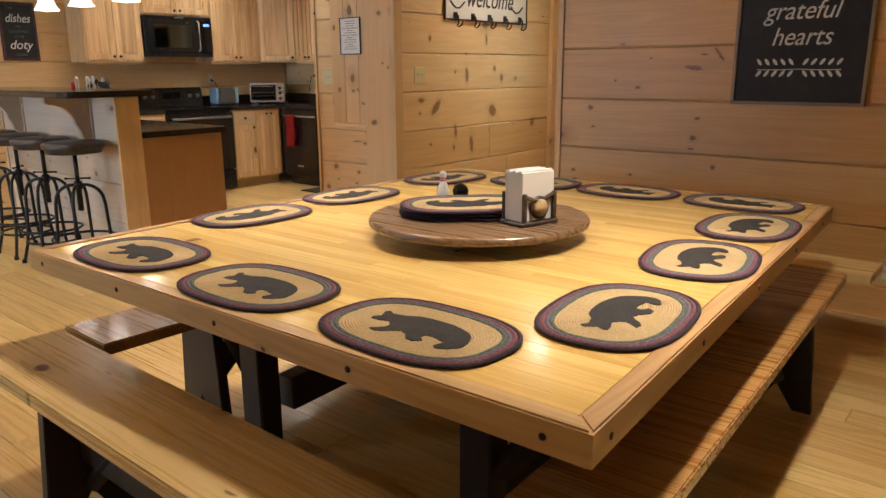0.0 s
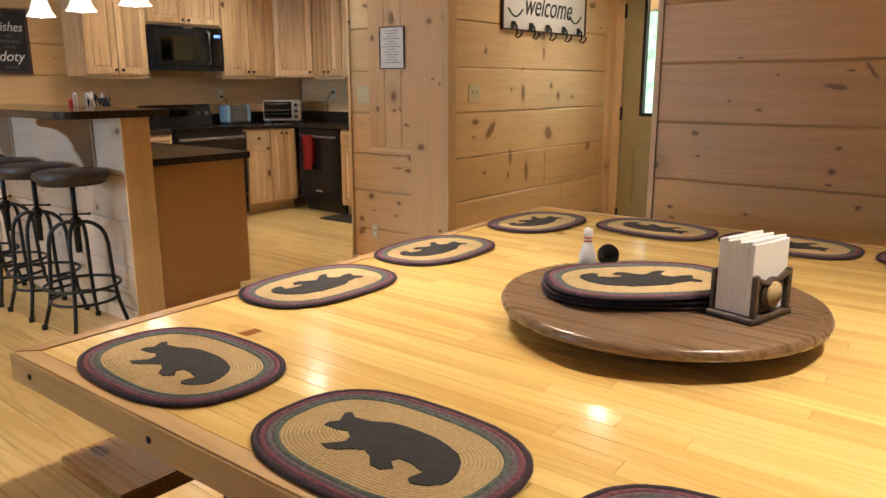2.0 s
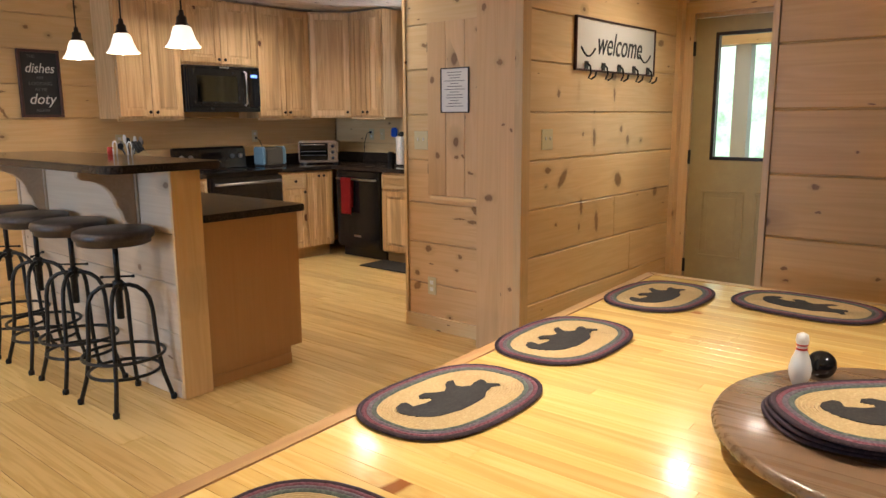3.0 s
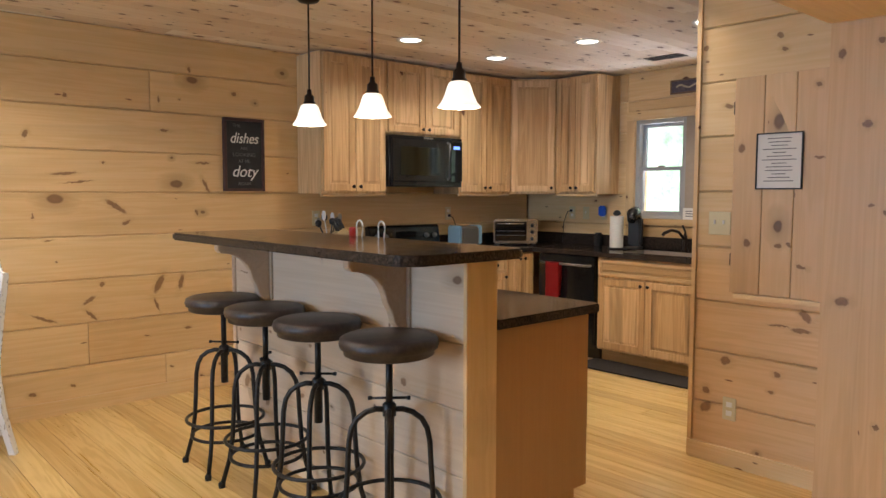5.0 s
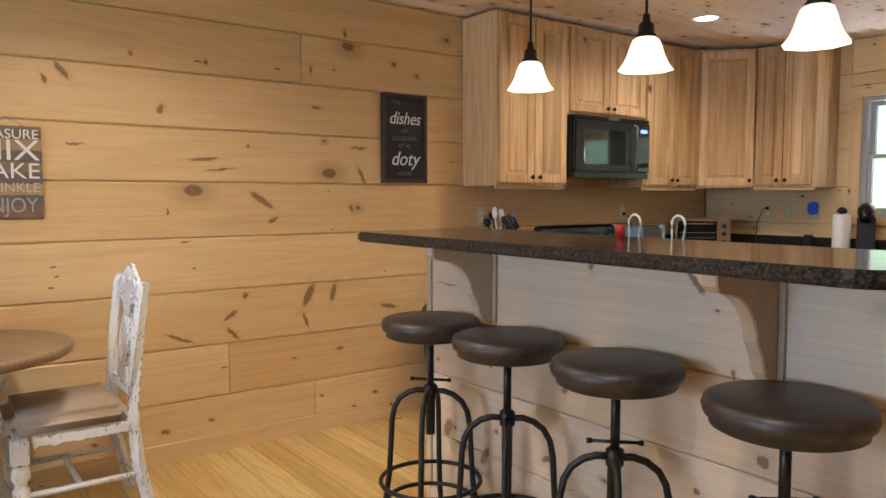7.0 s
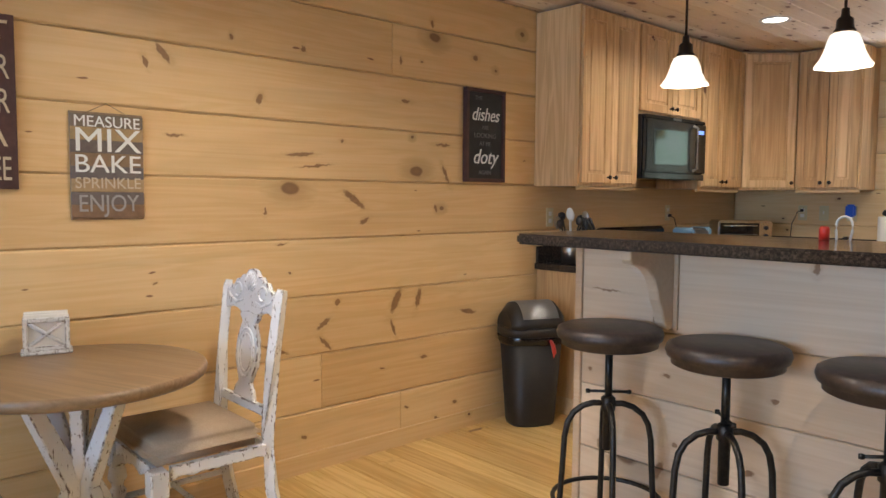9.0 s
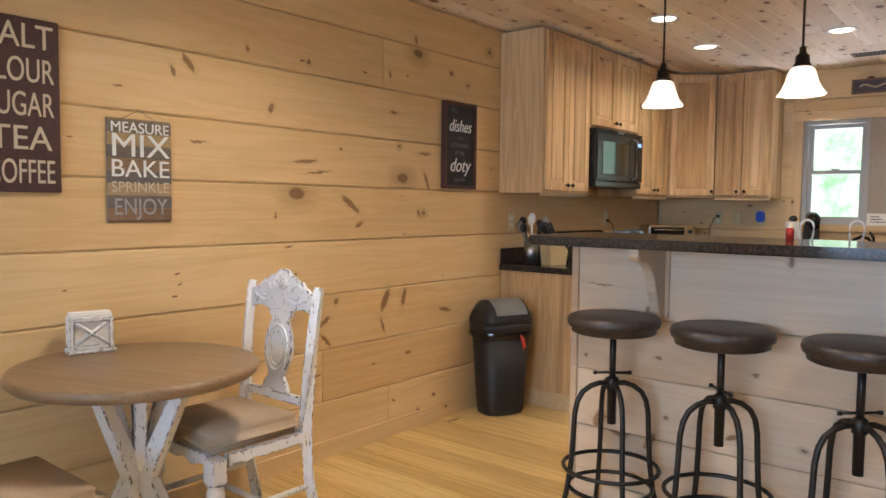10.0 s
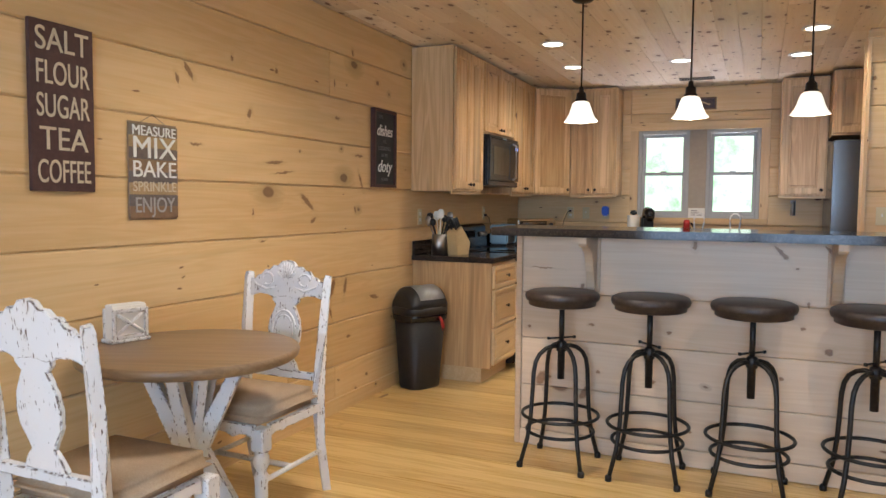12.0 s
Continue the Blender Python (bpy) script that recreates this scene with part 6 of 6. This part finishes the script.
def dining_chair(x, y, turn):
    t = thing("dining_chair", "distressed white carved dining chair with a beige upholstered seat", "dining chair", (x, y, 0), turn, "chairs at the round table")
    up = Matrix(((1, 0, 0, 0), (0, 0, -1, 0), (0, 1, 0, 0), (0, 0, 0, 1)))
    for s in (-1, 1):
        b = bmesh.new()
        tube(b, [(s * 0.195, 0.26, 0), (s * 0.195, 0.21, 0.25), (s * 0.195, 0.195, 0.46), (s * 0.205, 0.215, 0.75), (s * 0.212, 0.245, 0.99), (s * 0.214, 0.25, 1.01)], [0.024, 0.026, 0.028, 0.026, 0.024, 0.018], 4)
        for f in b.faces:
            f.smooth = False
        part("back_post", b, chippy_white, t)
        b = bmesh.new()
        lathe(b, [(0.0, 0), (0.016, 0), (0.022, 0.03), (0.026, 0.20), (0.030, 0.23), (0.020, 0.245), (0.022, 0.26), (0.033, 0.28), (0.030, 0.31), (0.024, 0.325), (0.034, 0.335)], at=(s * 0.20, -0.20, 0), n=16)
        box(b, s * 0.20 - 0.03, s * 0.20 + 0.03, -0.23, -0.17, 0.335, 0.43, 0.005)
        part("front_leg", b, chippy_white, t)
        b = bmesh.new()
        tube(b, [(s * 0.195, -0.18, 0.20), (s * 0.195, 0.205, 0.20)], 0.013, 4)
        part("stretcher", b, chippy_white, t)
        b = bmesh.new()
        n = 9
        low = [(-0.17 + 0.34 * i / n, 0.385 + 0.012 * abs(math.sin(i * 1.7))) for i in range(n + 1)]
        slab(b, low + [(0.17, 0.435), (-0.17, 0.435)], -0.012, 0.012, 0.002, m=Matrix.Translation((s * 0.205, 0.01, 0)) @ WEST)
        part("side_rail", b, chippy_white, t)
    b = bmesh.new()
    tube(b, [(-0.19, 0.0, 0.20), (0.19, 0.0, 0.20)], 0.013, 4)
    part("stretcher", b, chippy_white, t)
    b = bmesh.new()
    low = [(-0.17 + 0.034 * i, 0.375 + 0.02 * abs(math.sin(i * 0.9))) for i in range(11)]
    slab(b, low + [(0.17, 0.435), (-0.17, 0.435)], -0.012, 0.012, 0.002, m=Matrix.Translation((0, -0.20, 0)) @ up)
    part("front_rail", b, chippy_white, t)
    b = bmesh.new()
    box(b, -0.17, 0.17, 0.185, 0.21, 0.38, 0.435, 0.003)
    part("back_rail", b, chippy_white, t)
    b = bmesh.new()
    box(b, -0.225, 0.225, -0.235, 0.185, 0.437, 0.512, 0.036, 5)
    for v in b.verts:
        if v.co.z > 0.47:
            v.co.z += 0.022 * (1 - (v.co.x / 0.23) ** 2) * (1 - ((v.co.y + 0.02) / 0.23) ** 2)
    part("seat_cushion", b, linen, t, "beige upholstered seat", smooth=True)
    tilt = lambda z, yy=0.0: Matrix.Translation((0, 0.205 + yy, 0)) @ Matrix.Rotation(radians(-5.5), 4, "X") @ up
    b = bmesh.new()
    slab(b, [(-0.19, 0.53), (0.19, 0.53), (0.19, 0.565), (-0.19, 0.565)], -0.013, 0.013, 0.003, m=Matrix.Translation((0, 0.15, 0)) @ Matrix.Rotation(radians(-5.5), 4, "X") @ up)
    part("lower_rail", b, chippy_white, t)
    M = Matrix.Translation((0, 0.15, 0)) @ Matrix.Rotation(radians(-5.5), 4, "X") @ up
    b = bmesh.new()
    half = [(0.085, 0.565), (0.07, 0.60), (0.045, 0.63), (0.06, 0.66), (0.082, 0.70), (0.088, 0.75), (0.080, 0.80), (0.062, 0.84), (0.05, 0.865), (0.072, 0.885), (0.072, 0.915)]
    slab(b, mirrored(half), -0.009, 0.009, 0.003, m=M)
    sp = part("splat", b, chippy_white, t)
    for rr, rad in ((0.062, 0.006), (0.048, 0.004)):
        b = bmesh.new()
        tube(b, [M @ Vector((rr * math.cos(2 * math.pi * k / 32), 0.745 + 1.55 * rr * math.sin(2 * math.pi * k / 32), 0.010)) for k in range(32)], rad, 6, closed=True)
        part("oval_moulding", b, chippy_white, sp)
    b = bmesh.new()
    half = [(0.198, 0.90), (0.198, 0.985), (0.17, 0.985), (0.16, 1.0), (0.14, 1.005), (0.12, 1.03), (0.095, 1.03), (0.075, 1.05), (0.05, 1.05), (0.03, 1.072), (0.0, 1.078)]
    lowh = [(0.0, 0.905), (0.06, 0.895), (0.10, 0.912), (0.15, 0.915)]
    out = half + [(-x, z) for x, z in half[::-1] if x > 0] + [(-x, z) for x, z in lowh[::-1] if x > 0][::1] + lowh
    slab(b, out, -0.011, 0.011, 0.003, m=M)
    cr = part("crest_rail", b, chippy_white, t)
    for k in range(9):
        a = radians(18 + 18 * k)
        b = bmesh.new()
        tube(b, [M @ Vector((0.012 * math.cos(a), 0.985 + 0.012 * math.sin(a), 0.012)), M @ Vector((0.035 * math.cos(a), 0.995 + 0.04 * math.sin(a), 0.017)), M @ Vector((0.05 * math.cos(a), 1.0 + 0.068 * math.sin(a), 0.011))], [0.003, 0.0065, 0.004], 6)
        part("shell_rib", b, chippy_white, cr)
    for s in (-1, 1):
        b = bmesh.new()
        tube(b, [M @ Vector((s * (0.10 + 0.03 * math.cos(a / 3)), 0.985 + 0.028 * math.sin(a / 3) , 0.012)) for a in range(0, 17)] , 0.0055, 6)
        part("scroll", b, chippy_white, cr)
        b = bmesh.new()
        tube(b, [M @ Vector((s * 0.05, 0.95, 0.011)), M @ Vector((s * 0.10, 0.935, 0.014)), M @ Vector((s * 0.16, 0.955, 0.011)), M @ Vector((s * 0.175, 0.975, 0.010))], [0.003, 0.007, 0.006, 0.002], 6)
        part("leaf", b, chippy_white, cr)
    return t
c0 = dining_chair(-5.588, 1.640, -1)
for ob in c0.children_recursive:
    ob.data.transform(Matrix.Diagonal((1, 1, 0.95, 1)))
copy_thing(c0, pose(-5.44, 0.76, 0, 0, 0, 180))

# ---- waste bin ----
def loft(bm, sections, n=32, power=0.68):
    """Rounded rectangles (half width, half depth, z), joined."""
    rows = []
    for hw, hd, z in sections:
        rows.append([bm.verts.new((hw * math.copysign(abs(math.cos(a)) ** power, math.cos(a)), hd * math.copysign(abs(math.sin(a)) ** power, math.sin(a)), z)) for a in (2 * math.pi * k / n for k in range(n))])
    for p, q in zip(rows, rows[1:]):
        for k in range(n):
            bm.faces.new((p[k], p[(k + 1) % n], q[(k + 1) % n], q[k])).smooth = True
    bm.faces.new(rows[0][::-1])
    bm.faces.new(rows[-1])
t = thing("waste_bin", "tall black swing-top waste bin with a silver-grey lid flap", "waste bin", (-5.80, 3.745, 0), 66)
b = bmesh.new()
loft(b, [(0.125, 0.10, 0), (0.13, 0.105, 0.02), (0.165, 0.135, 0.50)])
part("bin_body", b, black_plastic, t)
b = bmesh.new()
loft(b, [(0.168, 0.138, 0.49), (0.176, 0.146, 0.495), (0.178, 0.148, 0.53), (0.17, 0.14, 0.54)])
part("rim", b, black_plastic, t)
b = bmesh.new()
rows = []
for k in range(13):
    a = math.pi * k / 12
    rows.append([b.verts.new((x, -0.136 * math.cos(a), 0.535 + 0.135 * math.sin(a))) for x in (-0.160, -0.118, 0.118, 0.160)])
for row in rows:
    for v in (row[0], row[3]):
        v.co.y *= 0.72
        v.co.z = 0.535 + 0.62 * (v.co.z - 0.535)
for p, q in zip(rows, rows[1:]):
    for k in range(3):
        b.faces.new((p[k], p[k + 1], q[k + 1], q[k])).smooth = True
for k, s in ((0, 1), (3, -1)):
    b.faces.new([r[k] for r in rows])
b.faces.new([rows[0][k] for k in range(4)] + [rows[-1][k] for k in range(3, -1, -1)])
part("lid", b, black_plastic, t)
b = bmesh.new()
rows = []
for k in range(11):
    a = math.pi * (0.13 + 0.055 * k)
    rows.append([b.verts.new((x, -0.139 * math.cos(a), 0.536 + 0.139 * math.sin(a))) for x in (-0.105, 0.0, 0.105)])
for p, q in zip(rows, rows[1:]):
    for k in range(2):
        b.faces.new((p[k], p[k + 1], q[k + 1], q[k])).smooth = True
bmesh.ops.solidify(b, geom=b.faces[:], thickness=-0.004)
part("flap", b, grey_plastic, t, "silver-grey swinging flap")
b = bmesh.new()
br = random.Random(5)
loft(b, [(0.169, 0.139, 0.455), (0.1735, 0.1435, 0.465), (0.172, 0.142, 0.48), (0.176, 0.147, 0.492)], 40)
for v in b.verts:
    v.co.x *= 1 + br.uniform(-0.012, 0.016)
    v.co.y *= 1 + br.uniform(-0.012, 0.016)
    v.co.z += br.uniform(-0.012, 0.0)
part("bin_liner", b, black_glass, t, "black plastic bag over the rim")

b = bmesh.new()
tube(b, [(0.05, -0.140, 0.475), (0.055, -0.157, 0.45), (0.062, -0.162, 0.41), (0.06, -0.157, 0.385)], [0.008, 0.012, 0.012, 0.004], 5)
part("tie", b, red_plastic, t, "red plastic drawstring")
for ob in t.children_recursive:
    ob.data.transform(Matrix.Diagonal((1.05, 1.05, 1.05, 1)))

# ---- signs ----
def board_sign(name, label, m, w, h, material, depth=0.02, frame=None, fm=None):
    loc = m.to_translation()
    t = thing(name, label, "wall sign", loc)
    r = m.to_3x3().to_4x4()
    b = bmesh.new()
    f = frame or 0
    box(b, -w / 2 + f, w / 2 - f, -h / 2 + f, h / 2 - f, 0.001, depth * (0.6 if f else 1), 0.001)
    bmesh.ops.transform(b, matrix=r, verts=b.verts)
    part("board", b, material, t)
    if frame:
        for c in ((-w / 2, w / 2, -h / 2, -h / 2 + f), (-w / 2, w / 2, h / 2 - f, h / 2), (-w / 2, -w / 2 + f, -h / 2 + f, h / 2 - f), (w / 2 - f, w / 2, -h / 2 + f, h / 2 - f)):
            b = bmesh.new()
            box(b, c[0], c[1], c[2], c[3], 0.001, depth, 0.002)
            bmesh.ops.transform(b, matrix=r, verts=b.verts)
            part("frame", b, fm, t)
    return t, r
def words(t, r, text, size, x, y, z, material, width=None, shear=0.0, fatten=0.0):
    o = lettering("word", text, size, r @ Matrix.Translation((x, y, z)), material, t, width=width, shear=shear)
    return o

t, r = board_sign("kitchen_sign", "dark brown board sign with cream words SALT FLOUR SUGAR TEA COFFEE", on_west(XW, 1.066, 1.61), 0.262, 0.597, sign_brown, 0.018)
for k, wd in enumerate(("SALT", "FLOUR", "SUGAR", "TEA", "COFFEE")):
    words(t, r, wd, 0.118, 0, 0.232 - 0.116 * k, 0.0190, cream_paint, width=0.218 if wd != "TEA" else 0.20)
t, r = board_sign("kitchen_sign", "small slatted grey-brown sign with words MEASURE MIX BAKE SPRINKLE ENJOY", on_west(XW, 1.498, 1.401), 0.262, 0.40, walnut, 0.008)
tones = [(0.20, 0.15, 0.11), (0.42, 0.28, 0.13), (0.17, 0.13, 0.11), (0.28, 0.17, 0.09), (0.16, 0.13, 0.12), (0.45, 0.31, 0.16), (0.17, 0.14, 0.13), (0.26, 0.16, 0.09)]
for k in range(8):
    b = bmesh.new()
    box(b, -0.131, 0.131, 0.1925 - 0.0481 * (k + 1) + 0.0008, 0.1925 - 0.0481 * k - 0.0008, 0.008, 0.015, 0.0012)
    bmesh.ops.transform(b, matrix=r, verts=b.verts)
    part("slat", b, speckled("weathered_slat", tones[k], tuple(0.7 * c for c in tones[k]), 0.7, 25), t)
for wd, y, s, w, m2 in (("MEASURE", 0.163, 0.058, 0.235, chalk), ("MIX", 0.092, 0.125, 0.235, chalk), ("BAKE", 0.005, 0.095, 0.235, chalk), ("SPRINKLE", -0.065, 0.058, 0.235, cream_paint), ("ENJOY", -0.142, 0.09, 0.215, grey_plastic)):
    words(t, r, wd, s, 0, y, 0.0165, m2, width=w)
b = bmesh.new()
tube(b, [r @ Vector((-0.085, 0.19, 0.008)), r @ Vector((0, 0.235, 0.006)), r @ Vector((0.085, 0.19, 0.008))], 0.0015, 5)
part("hanging_string", b, walnut, t)
t, r = board_sign("kitchen_sign", "framed black sign with white script words dishes and doty", on_west(XW, 3.52, 1.638), 0.31, 0.515, chalk_black, 0.035, 0.02, sign_brown)
words(t, r, "dishes", 0.105, 0.0, 0.115, 0.0222, chalk, width=0.215, shear=0.3)
words(t, r, "doty", 0.115, 0.0, -0.12, 0.0222, chalk, width=0.20, shear=0.3)
words(t, r, "THE", 0.032, -0.055, 0.205, 0.0222, grey_ink)
words(t, r, "ARE", 0.03, 0.0, 0.045, 0.0222, grey_ink)
words(t, r, "LOOKING", 0.036, 0.0, 0.0, 0.0222, grey_ink, width=0.17)
words(t, r, "AT ME", 0.032, 0.0, -0.045, 0.0222, grey_ink)
words(t, r, "AGAIN", 0.032, 0.0, -0.205, 0.0222, grey_ink)

t, r = board_sign("wall_sign", "large framed chalkboard sign with grateful hearts and a white laurel", on_north(0.508, 4.545, 1.50), 0.61, 0.81, chalk_black, 0.03, 0.016, mat("grey_washed_frame", 0.6, 0, (0.30, 0.24, 0.18)))
words(t, r, "grateful", 0.120, -0.01, 0.035, 0.0192, chalk, width=0.35, shear=0.3)
words(t, r, "hearts", 0.120, 0.0, -0.085, 0.0192, chalk, width=0.27, shear=0.3)
for s in (-1, 1):
    b = bmesh.new()
    tube(b, [r @ Vector((s * x, -0.225 + 0.25 * (x - 0.12) ** 2 - 0.012, 0.0195)) for x in (0.0, 0.05, 0.10, 0.15, 0.19)], 0.0022, 5)
    lb = part("laurel_stem", b, chalk, t)
    for k in range(5):
        for q in (-1, 1):
            x = 0.022 + 0.037 * k
            b = bmesh.new()
            c, a = Vector((s * x, -0.227 + q * 0.013)), radians(90 - q * 55) if s > 0 else radians(90 + q * 55)
            d = Vector((s * 0.6, q * 0.8)).normalized()
            e = Vector((-d.y, d.x))
            slab(b, [tuple(c + d * (0.018 + 0.019 * math.cos(u)) + e * 0.0075 * math.sin(u)) for u in (2 * math.pi * i / 12 for i in range(12))], 0.0185, 0.0203, m=r)
            part("laurel_leaf", b, chalk, lb)

t, r = board_sign("coat_hook_board", "white welcome board with five metal coat hooks on the pine wall", on_west(XD, 5.455, 1.785), 1.07, 0.31, mat("white_board_paint", 0.6, 0, (0.62, 0.60, 0.55)), 0.022, 0.010, sign_brown)
words(t, r, "welcome", 0.20, 0.02, 0.01, 0.0145, chalk_black, width=0.60, shear=0.3)
for s in (-1, 1):
    b = bmesh.new()
    tube(b, [r @ Vector((s * (0.30 + 0.17 * u), -0.02 - 0.05 * math.sin(math.pi * u), 0.0145)) for u in (0, .2, .4, .6, .8, 1)], 0.006, 6)
    part("flourish", b, chalk_black, t)
for k in range(5):
    x = -0.42 + 0.21 * k
    b = bmesh.new()
    box(b, x - 0.022, x + 0.022, -0.145, -0.10, 0.022, 0.027, 0.001)
    tube(b, [(x, -0.11, 0.027), (x, -0.13, 0.05), (x, -0.17, 0.055), (x, -0.20, 0.04), (x, -0.205, 0.06), (x, -0.19, 0.085), (x, -0.165, 0.09)], 0.006, 8)
    bmesh.ops.transform(b, matrix=r, verts=b.verts)
    part("hook", b, iron, t, "dark metal coat hook")

t = thing("panel_door", "pine board cover door over a recess in the wall", "cover door", (-2.62, YP, 1.403))
for k in range(3):
    b = bmesh.new()
    box(b, -0.2215 + 0.1475 * k + 0.001, -0.2215 + 0.1475 * (k + 1) - 0.001, -0.021, -0.0015, -0.522, 0.522, 0.003)
    part("board", b, panel_pine, t)
b = bmesh.new()
box(b, -0.20, 0.222, -0.028, -0.0015, -0.548, -0.526, 0.003)
part("bottom_batten", b, pine_x, t)
for z in (-0.36, 0.38):
    b = bmesh.new()
    box(b, -0.228, -0.2225, -0.014, -0.002, z - 0.03, z + 0.03, 0.001)
    part("hinge", b, bronze, t)
t, r = board_sign("notice", "framed sheet of small printed house notes on the panel door", on_north(-2.615, YP - 0.0215, 1.52), 0.216, 0.264, paper, 0.014, 0.006, black_plastic)
nr = random.Random(9)
for k in range(13):
    b = bmesh.new()
    w = nr.uniform(0.03, 0.085)
    z = 0.105 - 0.0165 * k
    box(b, -w, w, z - 0.0018, z + 0.0018, 0.0088, 0.0095)
    bmesh.ops.transform(b, matrix=r, verts=b.verts)
    part("print_line", b, grey_ink, t)
t, r = board_sign("small_sign", "small weathered wooden sign with a painted band above the window", on_north(-4.24, YN, 2.243), 0.37, 0.115, cord_grey, 0.02, 0.012, walnut)
b = bmesh.new()
tube(b, [r @ Vector((-0.13 + 0.026 * k, 0.012 * math.sin(k * 1.1), 0.0145)) for k in range(11)], 0.008, 6)
part("painted_band", b, cream_paint, t)
# floor boards and wall boards last
FLOOR_ROWS = 0.135
y = YS
while y < YN + 0.14:
    x = XW - 0.1 - rng.uniform(0, 2.0)
    while x < XE:
        L = rng.uniform(2.4, 4.8)
        PENDING.append(plank("floor_board", lambda u, v, w: (u, v, -0.018 + w), max(x, XW - 0.1), min(x + L, XE + 0.1), y, y + FLOOR_ROWS, 0.018, 0.0012, floor_pine, floor))
        x += L
    y += FLOOR_ROWS
lay_planks()
